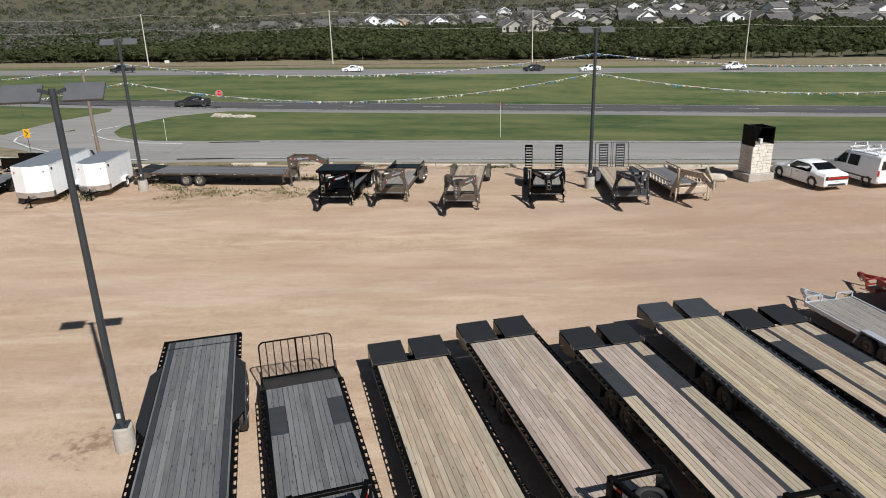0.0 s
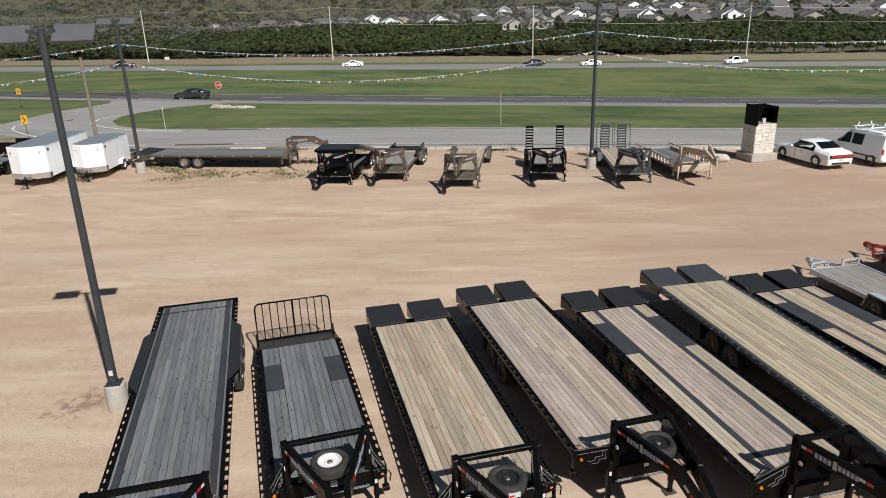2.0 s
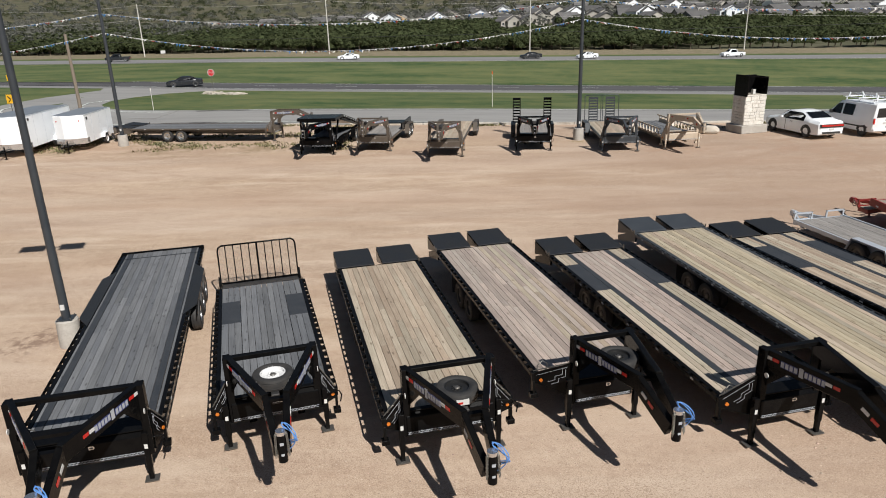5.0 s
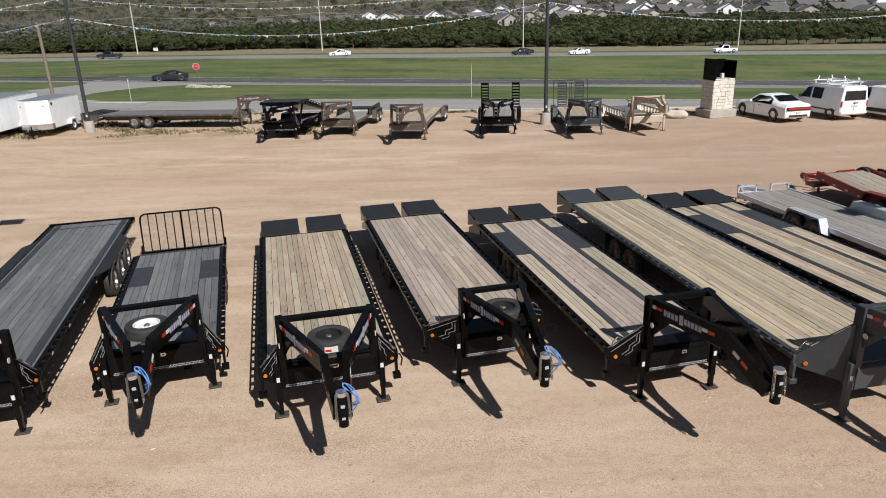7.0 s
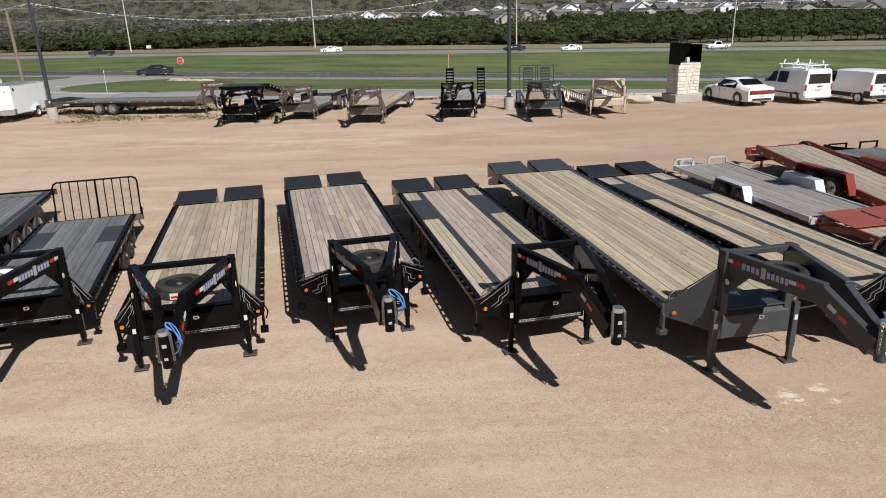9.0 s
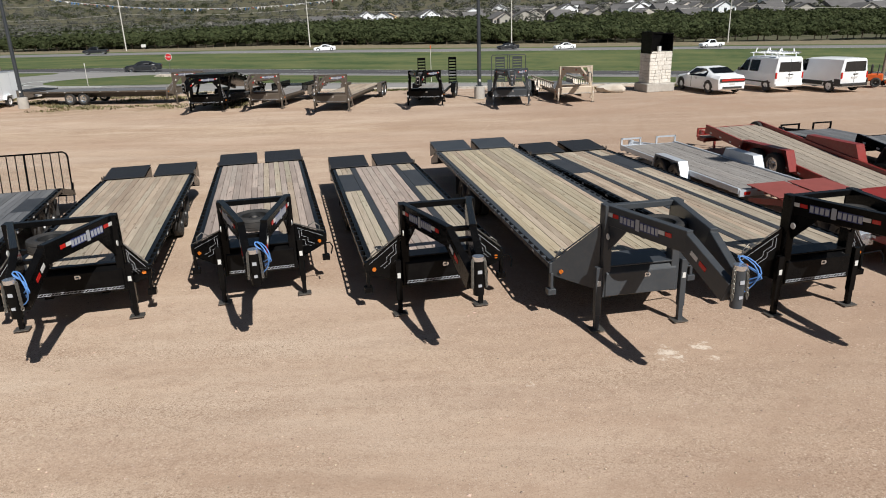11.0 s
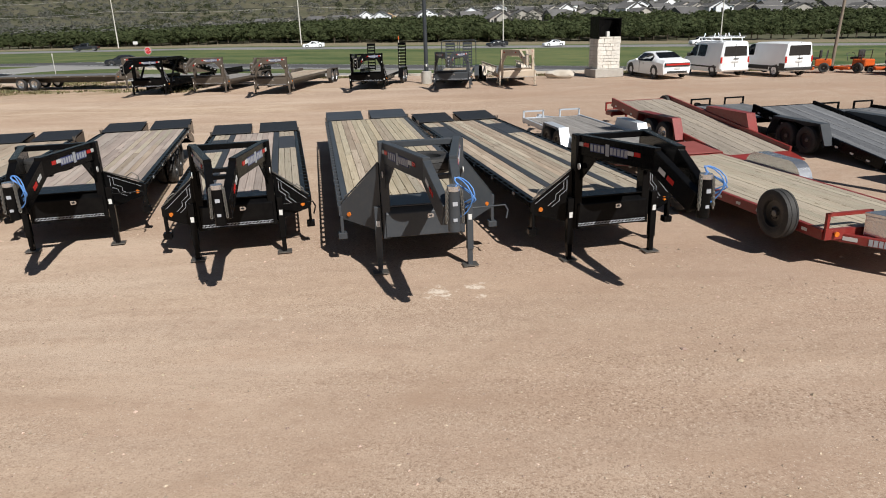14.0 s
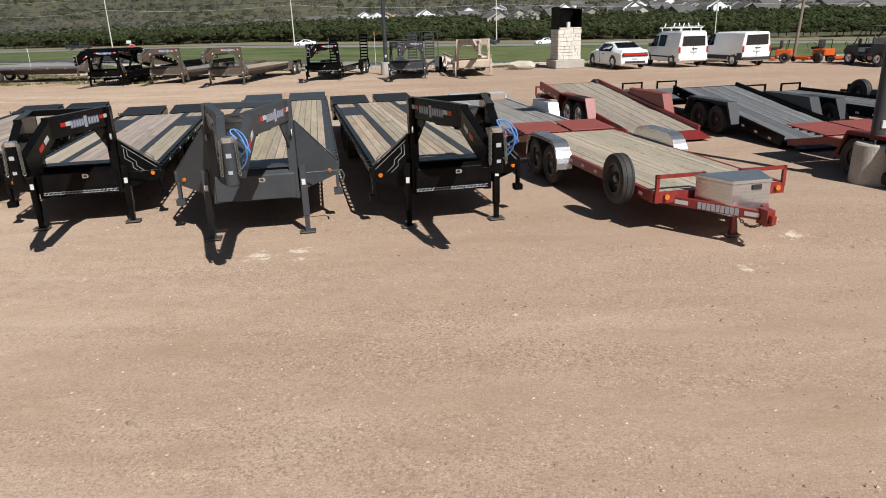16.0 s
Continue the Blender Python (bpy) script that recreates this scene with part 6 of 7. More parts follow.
def sedan(x, y, yaw, paint, label, group="", rim="rimb", z=0.0):
    t = thing("sedan", x, y, yaw, label, "car", group, z=z)
    st = [(-2.50, 0.70, 0.74, 0.62, 0.34, 0.78, 0.98), (-2.42, 0.82, 0.84, 0.72, 0.26, 0.85, 1.05), (-1.75, 0.92, 0.93, 0.76, 0.22, 0.92, 1.10), (-1.55, 0.93, 0.94, 0.74, 0.22, 0.93, 1.16), (-0.85, 0.94, 0.94, 0.66, 0.22, 0.94, 1.43),
          (-0.1, 0.94, 0.94, 0.66, 0.22, 0.93, 1.48), (0.45, 0.94, 0.94, 0.66, 0.22, 0.92, 1.43), (1.15, 0.94, 0.93, 0.74, 0.22, 0.90, 1.05), (1.3, 0.93, 0.92, 0.78, 0.22, 0.88, 0.99), (2.2, 0.90, 0.88, 0.72, 0.22, 0.74, 0.88), (2.45, 0.80, 0.80, 0.66, 0.26, 0.64, 0.78), (2.52, 0.68, 0.70, 0.6, 0.34, 0.58, 0.68)]
    loft_body(t, st, paint)
    side_glass(t, [(0.935, -1.25, 0.96), (0.935, 0.85, 0.94), (0.685, 0.32, 1.38), (0.68, -0.80, 1.38), (0.72, -1.15, 1.24)])
    end_glass(t, [(-0.66, -1.62, 1.155), (0.66, -1.62, 1.155), (0.58, -0.92, 1.435), (-0.58, -0.92, 1.435)], "rear_window")
    end_glass(t, [(-0.68, 1.16, 1.07), (0.68, 1.16, 1.07), (0.57, 0.50, 1.435), (-0.57, 0.50, 1.435)], "windscreen")
    bm = bm_new()
    box(bm, -0.76, 0.76, -2.56, -2.40, 0.70, 0.90)
    part("lamp_panel", bm, "plastic", t, bevel=0.02)
    bm = bm_new()
    box(bm, -0.72, 0.72, -2.578, -2.50, 0.76, 0.86)
    part("tail_lamp", bm, "redlens", t, "wide red tail lamp", bevel=0.012)
    bm = bm_new()
    box(bm, -0.6, 0.6, -2.52, -2.46, 0.33, 0.45)
    part("rear_valance", bm, "plastic", t)
    bm = bm_new()
    box(bm, -0.16, 0.16, -2.53, -2.47, 0.55, 0.64)
    part("plate", bm, "sticker", t)
    for s in (-1, 1):
        bm = bm_new()
        box(bm, s * 0.99 - 0.08, s * 0.99 + 0.08, 0.62, 0.74, 0.95, 1.06)
        part("wing_mirror", bm, paint, t, bevel=0.02)
        bm = bm_new()
        box(bm, s * 0.94, s * 0.955, -0.28, -0.06, 0.80, 0.83)
        box(bm, s * 0.94, s * 0.955, 0.35, 0.37, 0.30, 0.92)
        part("door_handle", bm, "plastic", t)
        bm = bm_new()
        box(bm, s * 0.62 - 0.14, s * 0.62 + 0.14, 2.40, 2.49, 0.60, 0.70)
        part("headlamp", bm, "chrome", t, bevel=0.02)
    car_wheels(t, 0.94, (-1.5, 1.55), 0.36, rim)
    return t


def van(x, y, yaw, label, rack=False, high=1.98, front_window=True):
    t = thing("panel_van", x, y, yaw, label, "van", "white vans")
    st = [(-2.28, 0.82, 0.84, 0.72, 0.38, 1.05, high - 0.10), (-2.22, 0.88, 0.90, 0.76, 0.30, 1.08, high - 0.02), (-1.2, 0.90, 0.91, 0.77, 0.28, 1.1, high), (0.3, 0.90, 0.91, 0.76, 0.28, 1.1, high - 0.02), (0.75, 0.90, 0.91, 0.74, 0.28, 1.08, high - 0.12),
          (1.45, 0.90, 0.90, 0.74, 0.28, 1.03, 1.25), (1.6, 0.89, 0.88, 0.74, 0.28, 1.0, 1.14), (2.15, 0.84, 0.80, 0.64, 0.28, 0.86, 1.0), (2.32, 0.72, 0.7, 0.56, 0.34, 0.7, 0.85)]
    loft_body(t, st, "white", label="white van body")
    side_glass(t, [(0.905, 0.35, 1.12), (0.90, 1.25, 1.10), (0.78, 0.80, 1.70), (0.79, 0.38, 1.76)])
    if front_window:
        side_glass(t, [(0.91, -0.65, 1.12), (0.91, 0.22, 1.12), (0.79, 0.22, 1.76), (0.79, -0.65, 1.76)])
    end_glass(t, [(-0.68, 1.50, 1.22), (0.68, 1.50, 1.22), (0.62, 0.82, high - 0.16), (-0.62, 0.82, high - 0.16)], "windscreen")
    for s in ((-1, 1) if not front_window else ()):
        bm = bm_new()
        box(bm, s * 0.912, s * 0.93, -2.3, -1.86, 0.36, 0.75)
        part("corner_trim", bm, "plastic", t)
        bm = bm_new()
        box(bm, s * 0.912, s * 0.93, -1.0, 1.0, 0.38, 0.52)
        part("sill_trim", bm, "plastic", t)
    for s in (-1, 1):
        bm = bm_new()
        xa, xb = sorted((s * 0.008, s * 0.70))
        prism(bm, [(xa, 1.16), (xb, 1.16), (xb - (0.04 if s > 0 else 0), 1.70), (xa + (0.04 if s < 0 else 0), 1.70)], "y", -2.295, -2.262)
        part("rear_window", bm, "glass", t)
        bm = bm_new()
        box(bm, s * 0.83 - 0.05, s * 0.83 + 0.05, -2.30, -2.2, 0.78, 1.12)
        part("tail_lamp", bm, "redlens", t, bevel=0.015)
        bm = bm_new()
        box(bm, s * 0.905, s * 0.925, -1.9, 1.9, 0.52, 0.60)
        part("side_moulding", bm, "plastic", t)
        bm = bm_new()
        box(bm, s * 0.98 - 0.1, s * 0.98 + 0.1, 1.05, 1.2, 1.08, 1.28)
        part("wing_mirror", bm, "plastic", t, bevel=0.02)
    bm = bm_new()
    box(bm, -0.006, 0.006, -2.296, -2.27, 0.55, 1.85)
    box(bm, -0.10, 0.22, -2.31, -2.27, 0.98, 1.03)
    part("door_seam", bm, "plastic", t)
    bm = bm_new()
    box(bm, -0.86, 0.86, -2.36, -2.2, 0.36, 0.52)
    part("rear_bumper", bm, "white" if rack else "plastic", t, bevel=0.03)
    bm = bm_new()
    box(bm, -0.2, 0.2, -2.315, -2.29, 0.80, 0.88)
    part("plate", bm, "sticker", t)
    car_wheels(t, 0.90, (-1.45, 1.45), 0.33, "rimb" if rack else "rimw")
    if rack:
        bm = bm_new()
        for s in (-1, 1):
            beam(bm, (s * 0.62, -2.0, high + 0.16), (s * 0.62, 0.7, high + 0.16), 0.05, 0.05)
            for yy in (-1.8, -0.7, 0.4):
                beam(bm, (s * 0.62, yy, high - 0.03), (s * 0.62, yy, high + 0.16), 0.05, 0.05)
                beam(bm, (s * 0.5, yy, high + 0.16), (s * 0.42, yy, high + 0.42), 0.05, 0.05)
        for yy in (-1.8, -0.7, 0.4):
            beam(bm, (-0.75, yy, high + 0.17), (0.75, yy, high + 0.17), 0.05, 0.05)
        part("roof_rack", bm, "white", t, "white ladder rack")
        bm = bm_new()
        for s in (-1, 1):
            beam(bm, (0.35 + s * 0.18, -2.3, high + 0.24), (0.35 + s * 0.18, 0.9, high + 0.24), 0.04, 0.06)
        for k in range(10):
            beam(bm, (0.17, -2.15 + k * 0.32, high + 0.24), (0.53, -2.15 + k * 0.32, high + 0.24), 0.03, 0.03)
        part("ladder", bm, "galv", t)
    return t


sedan(22.2, 42.5, 11.5, "white", "white four-door sedan with black wheels parked on the dirt")
van(25.6, 42.6, 11.0, "white van with side windows and a roof rack", rack=True)
van(28.55, 41.5, 15.0, "white panel van with plain sides", front_window=False, high=1.86)


def pickup(x, y, yaw, paint, label):
    t = thing("pickup_truck", x, y, yaw, label, "pickup truck", "highway traffic", z=0.02)
    st = [(-2.9, 0.9, 0.92, 0.90, 0.45, 0.95, 1.12), (-0.75, 0.94, 0.95, 0.92, 0.40, 1.0, 1.16), (-0.7, 0.94, 0.95, 0.70, 0.40, 1.1, 1.75), (-0.3, 0.95, 0.95, 0.70, 0.40, 1.1, 1.86), (0.75, 0.95, 0.95, 0.70, 0.40, 1.1, 1.84), (1.5, 0.95, 0.94, 0.76, 0.40, 1.06, 1.22), (2.6, 0.92, 0.9, 0.8, 0.42, 0.95, 1.1), (2.8, 0.85, 0.84, 0.76, 0.5, 0.8, 0.98)]
    loft_body(t, st, paint)
    side_glass(t, [(0.95, -0.55, 1.14), (0.95, 1.15, 1.14), (0.74, 0.72, 1.74), (0.735, -0.5, 1.74)])
    end_glass(t, [(-0.68, 1.44, 1.27), (0.68, 1.44, 1.27), (0.6, 0.82, 1.8), (-0.6, 0.82, 1.8)], "windscreen")
    bm = bm_new()
    box(bm, -0.78, 0.78, -2.7, -0.85, 1.10, 1.17)
    part("bed_cover", bm, "plastic", t)
    for s in (-1, 1):
        bm = bm_new()
        box(bm, s * 0.8 - 0.08, s * 0.8 + 0.08, -2.93, -2.86, 0.75, 1.0)
        part("tail_lamp", bm, "redlens", t)
    car_wheels(t, 0.94, (-1.85, 1.85), 0.40, "chrome")
    return t


sedan(-38.8, 101.3, 108.0, "darkcar", "dark sedan driving on the near highway lanes", "highway traffic", "chrome", z=0.02)
for x, f, paint, kind in ((-23.5, 0.55, "white", "s"), (19.0, 0.5, "darkcar", "s"), (32.0, 0.4, "white", "s"), (67.0, 0.5, "white", "p"), (-81, 0.5, "darkcar", "p")):
    y = lerp_line(FAR_BOT, x) * (1 - f) + lerp_line(FAR_TOP, x) * f
    if kind == "p":
        pickup(x, y, 104.0, paint, "pickup truck driving on the far highway lanes")
    else:
        sedan(x, y, 104.0, paint, "car driving on the far highway lanes", "highway traffic", "chrome", z=0.02)

# ---- stone pillar with black sign box ----
p = thing("stone_sign_pillar", 19.3, 43.8, 14.0, "pale limestone pillar carrying an empty black sign box", "sign pillar")
p.scale = (0.94, 0.94, 0.91)
bm = bm_new()
box(bm, -0.74, 0.74, -0.62, 0.62, 0.4, 2.58)
part("core", bm, "mortar", p)
bm = bm_new()
prism(bm, [(-1.0, -0.88), (1.0, -0.88), (1.0, 0.88), (-1.0, 0.88)], "z", -0.05, 0.52)
part("plinth", bm, "concrete", p, "stepped concrete plinth", bevel=0.04)
_r = random.Random(12)
z = 0.52
row = 0
while z < 2.5:
    h = _r.choice((0.2, 0.26, 0.32))
    h = min(h, 2.58 - z)
    for face, span in (("f", 0.78), ("b", 0.78), ("l", 0.66), ("r", 0.66)):
        u = -span
        while u < span - 0.02:
            w = min(_r.uniform(0.28, 0.62), span - u)
            if span - u - w < 0.14:
                w = span - u
            bm = bm_new()
            d = 0.05 + _r.uniform(-0.012, 0.018)
            a, b, z0, z1 = u + 0.008, u + w - 0.008, z + 0.008, z + h - 0.008
            if face in "fb":
                s = -1 if face == "f" else 1
                ya, yb = sorted((s * 0.62, s * (0.62 + d)))
                box(bm, a, b, ya, yb, z0, z1)
            else:
                s = -1 if face == "l" else 1
                xa, xb = sorted((s * 0.74, s * (0.74 + d)))
                box(bm, xa, xb, a, b, z0, z1)
            part("stone", bm, "stone", p, bevel=0.012)
            u += w
    z += h
bm = bm_new()
box(bm, -0.80, -0.74, -0.75, 0.60, 2.48, 3.90)
part("sign_side", bm, "black", p, bevel=0.006)
bm = bm_new()
box(bm, 0.74, 0.80, -0.66, 0.60, 2.46, 3.76)
part("sign_side", bm, "black", p, bevel=0.006)
bm = bm_new()
box(bm, -0.74, 0.74, 0.54, 0.60, 2.58, 3.82)
part("sign_back", bm, "black", p)
bm = bm_new()
for yy in (-0.64, 0.5):
    beam(bm, (-0.78, yy, 3.84), (0.78, yy, 3.70), 0.05, 0.05)
beam(bm, (-0.6, -0.6, 2.6), (-0.2, 0.5, 3.6), 0.04, 0.04)
beam(bm, (-0.76, 0.1, 2.8), (0.1, 0.52, 3.4), 0.03, 0.03)
part("sign_frame", bm, "black", p)
bm = bm_new()
box(bm, -0.05, 0.15, -0.35, -0.15, 2.58, 2.92)
part("junction_box", bm, "sticker", p, bevel=0.01)

bm = bm_new()
r = bmesh.ops.create_icosphere(bm, subdivisions=3, radius=1.0)
for v in bm.verts:
    q = noise.noise(v.co * 1.6) * 0.25
    v.co = Vector((v.co.x * 0.95, v.co.y * 0.42, v.co.z * 0.30)) * (1 + q)
    v.co.z = max(v.co.z, -0.22)
o = new("concrete_lump", mesh_of("concrete_lump", bm, "kerb", smooth=True))
o.matrix_basis = pose(16.6, 43.5, 0.48, 0, 0, -18)
tagged(o, "broken pale concrete lump lying beside the stone pillar", "rubble")


# ---- ride-on mowers and utility vehicle ----
def mower(x, y, yaw):
    t = thing("ride_on_mower", x, y, yaw, "orange ride-on mower with black seat standing on dirt", "mower", "orange mowers")
    bm = bm_new()
    box(bm, -0.42, 0.42, -0.9, -0.05, 0.35, 0.75)
    part("engine_cover", bm, "orange", t, bevel=0.05)
    bm = bm_new()
    box(bm, -0.62, 0.62, -0.05, 0.95, 0.14, 0.32)
    part("mower_deck", bm, "orange", t, bevel=0.04)
    bm = bm_new()
    box(bm, -0.26, 0.26, -0.25, 0.25, 0.72, 0.86)
    box(bm, -0.26, 0.26, -0.35, -0.22, 0.80, 1.28)
    part("seat", bm, "plastic", t, bevel=0.05)
    for s in (-1, 1):
        tube("steering_lever", [(s * 0.34, 0.25, 0.6), (s * 0.34, 0.4, 1.05), (s * 0.1, 0.38, 1.08)], 0.016, "plastic", t)
        wheel(t, s * 0.52, -0.55, 0.28, 0.28, 0.24, "rimb", side=s)
        wheel(t, s * 0.42, 1.15, 0.16, 0.16, 0.12, "rimb", side=s)
    tube("roll_bar", [(-0.4, -0.6, 0.7), (-0.4, -0.65, 1.25), (0.4, -0.65, 1.25), (0.4, -0.6, 0.7)], 0.025, "plastic", t)
    return t


for x, y, yaw in ((31.5, 42.3, 60), (33.5, 41.5, 25), (35.1, 40.6, 70)):
    mower(x, y, yaw)
u = thing("utility_vehicle", 35.0, 38.2, 12.0, "dark utility vehicle with roll cage and cargo bed", "utility vehicle")
bm = bm_new()
prism(bm, [(-1.5, 0.45), (1.4, 0.45), (1.55, 0.7), (1.3, 1.0), (0.5, 1.05), (0.4, 0.6), (-0.35, 0.6), (-0.4, 1.1), (-1.5, 1.1)], "x", -0.72, 0.72)
part("body", bm, "charcoal", u, bevel=0.03)
for s in (-1, 1):
    tube("roll_cage", [(s * 0.66, 0.9, 1.0), (s * 0.62, 0.35, 1.95), (s * 0.62, -0.45, 1.95), (s * 0.66, -0.5, 0.7)], 0.03, "plastic", u)
    for y in (-1.0, 1.0):
        wheel(u, s * 0.68, y, 0.33, 0.33, 0.26, "chrome", side=s)
bm = bm_new()
box(bm, -0.68, 0.68, -0.55, 0.45, 1.93, 1.99)
part("roof", bm, "plastic", u, bevel=0.02)
bm = bm_new()
box(bm, -0.6, 0.6, -0.3, 0.15, 0.65, 0.85)
box(bm, -0.6, 0.6, -0.38, -0.27, 0.8, 1.4)
part("bench_seat", bm, "plastic", u, bevel=0.04)


# ---- signs, markers, utility poles ----
def post_sign(name, x, y, yaw, h, label, shape):
    t = thing(name, x, y, yaw, label, "road sign")
    bm = bm_new()
    beam(bm, (0, 0, -0.1), (0, 0, h), 0.05, 0.05)
    part("post", bm, "steel", t)
    bm = bm_new()
    if shape == "stop":
        prism(bm, [(math.cos((k + 0.5) * math.pi / 4) * 0.52, h + math.sin((k + 0.5) * math.pi / 4) * 0.52) for k in range(8)], "y", -0.04, -0.02)
        part("sign_border", bm, "sticker", t)
        bm = bm_new()
        prism(bm, [(math.cos((k + 0.5) * math.pi / 4) * 0.46, h + math.sin((k + 0.5) * math.pi / 4) * 0.46) for k in range(8)], "y", -0.05, -0.041)
        part("sign_face", bm, "stop", t)
        cu = bpy.data.curves.new("sign_word", "FONT")
        cu.body, cu.size, cu.align_x, cu.align_y, cu.extrude = "STOP", 0.34, "CENTER", "CENTER", 0.003
        ob = new("sign_word", cu)
        me = bpy.data.meshes.new_from_object(ob)
        bpy.data.objects.remove(ob)
        me.materials.append(M["sticker"])
        o = share("sign_word", me, t, pose(0, -0.056, h, 90, 0, 0))
    else:
        box(bm, -0.27, 0.27, -0.04, -0.025, h - 0.76, h)
        part("sign_face", bm, "yellow", t)
        bm = bm_new()
        for e in (-1, 1):
            beam(bm, (-0.12, -0.05, h - 0.38 + e * 0.26), (0.12, -0.05, h - 0.38), 0.012, 0.15, up=(0, 1, 0))
        part("chevron", bm, "plastic", t)
    return t


post_sign("stop_sign", -34.0, 99.1, 0, 2.2, "red stop sign on a thin steel post", "stop")
post_sign("chevron_sign", -38.3, 59.7, 8, 2.5, "yellow chevron sign on a thin post", "chev")
post_sign("chevron_sign", -57.8, 90.6, 8, 2.5, "yellow chevron sign beside the link road", "chev")
t = thing("notice_sign", -77.8, 190.0, 20, "small white notice board on a low post", "road sign")
bm = bm_new()
beam(bm, (0, 0, -0.3), (0, 0, 1.6), 0.12, 0.12)
part("post", bm, "polewood", t)
bm = bm_new()
box(bm, -0.6, 0.6, -0.12, -0.06, 0.95, 1.75)
part("sign_face", bm, "sticker", t, bevel=0.01)
for x, y, h in ((4.4, 68.5, 3.4), (-28.8, 66.5, 2.1)):
    t = thing("marker_post", x, y, 0, "thin pale marker post standing in the grass", "post")
    bm = bm_new()
    cyl(bm, (0, 0, -0.1), (0.0, 0, h), 0.03, 0.02, n=8)
    part("rod", bm, "polepale", t)
    bm = bm_new()
    cyl(bm, (0, 0, h - 0.25), (0, 0, h + 0.04), 0.05, n=8)
    part("cap", bm, "orange" if h > 3 else "polepale", t)


def utility_pole(x, y, h, mat_key, label, lean=0.0, arms=True, r=0.17):
    t = thing("utility_pole", x, y, 14, label, "utility pole", "roadside utility poles")
    bm = bm_new()
    cyl(bm, (0, 0, -0.3), (lean, 0, h), r, r * 0.65, n=14)
    part("pole", bm, mat_key, t, smooth=True)
    if arms:
        for zz in (h - 0.2, h - 3.2):
            bm = bm_new()
            beam(bm, (lean - 0.9, 0, zz), (lean + 0.9, 0, zz), 0.12, 0.14)
            part("cross_arm", bm, mat_key, t)
            for s in (-0.8, 0.8):
                bm = bm_new()
                cyl(bm, (lean + s, 0, zz + 0.06), (lean + s, 0, zz + 0.3), 0.05, 0.03, n=8)
                part("insulator", bm, "concrete", t)
    return t


UP = [(-140.0, 212.0), (-86.0, 197.0), (-32.8, 191.5), (22.5, 197.7), (84.7, 203.5), (158.4, 202.7), (226.2, 183.7)]
for x, y in UP:
    utility_pole(x, y, 13.9, "polepale", "tall pale utility pole beside the far lanes", arms=False)
for k, (a, b) in enumerate(zip(UP, UP[1:])):
    for zz in (13.6, 9.9):
        t = thing("power_line", 0, 0, 0, "thin sagging power line between utility poles", "power line", "power lines")
        tube("wire", [(a[0] + (b[0] - a[0]) * q / 16, a[1] + (b[1] - a[1]) * q / 16, zz + far_fall(a[0]) + (far_fall(b[0]) - far_fall(a[0])) * q / 16 - 0.9 * 4 * (q / 16) * (1 - q / 16)) for q in range(17)], 0.025, "polepale", t, res=1)
utility_pole(-30.2, 56.0, 7.4, "polewood", "brown timber utility pole behind the white trailers", lean=-0.1, arms=False, r=0.16)
utility_pole(33.0, 43.2, 10.5, "polewood", "leaning timber utility pole beside the mowers", lean=0.7, arms=False, r=0.10)
t = thing("power_line", 0, 0, 0, "thin dark power line crossing above the kerb", "power line", "power lines")
tube("wire", [(-120 + 240 * q / 30, 78 - 0.2 * (-120 + 240 * q / 30), 6.6 - 0.6 * math.sin(math.pi * q / 30)) for q in range(31)], 0.02, "plastic", t, res=1)

# pale rubble by the highway
_r = random.Random(5)
bm = bm_new()
for k in range(70):
    x = _r.uniform(-32, -26.6)
    y = 89.5 - 0.28 * (x + 28.5) + _r.uniform(-1.3, 1.3)
    s = _r.uniform(0.12, 0.34)
    m = pose(x, y, s * 0.1 + ground_at(x, y), _r.uniform(-15, 15), _r.uniform(-15, 15), _r.uniform(0, 90))
    box(bm, -s * 1.3, s * 1.3, -s, s, -s * 0.3, s * 0.3, m)
o = new("rubble_heap", mesh_of("rubble_heap", bm, "rubble"))
tagged(o, "scattered pale broken rock on the grass", "rubble", kind="stuff")


# ---- vegetation ----
def leaf_cloud(centres, sizes, quads, leaf, seed, squash=0.85, spread=1.0):
    """Small tilted leaf clumps scattered over uneven crowns, as arrays of vertices and faces."""
    g = np.random.default_rng(seed)
    n = len(centres)
    c = np.repeat(np.asarray(centres, float), quads, axis=0)
    s = np.repeat(np.asarray(sizes, float), quads)
    d = g.normal(size=(n * quads, 3))
    d /= np.linalg.norm(d, axis=1)[:, None]
    d[:, 2] = np.abs(d[:, 2]) * 1.25 - 0.25
    lobes = 0.72 + 0.38 * g.random(n * quads)
    p = c + d * (s * lobes * spread)[:, None] * np.array([1, 1, squash])
    u = g.normal(size=p.shape)
    v = np.cross(d + 0.6 * g.normal(size=p.shape), u)
    v /= np.linalg.norm(v, axis=1)[:, None]
    u = np.cross(v, d + 0.01)
    u /= np.linalg.norm(u, axis=1)[:, None]
    e = (leaf * (0.6 + 0.8 * g.random(n * quads)) * s)[:, None]
    vs = np.stack([p - u * e - v * e * 0.6, p + u * e - v * e * 0.8, p + u * e * 0.7 + v * e, p - u * e * 0.8 + v * e * 0.7], axis=1).reshape(-1, 3)
    return vs


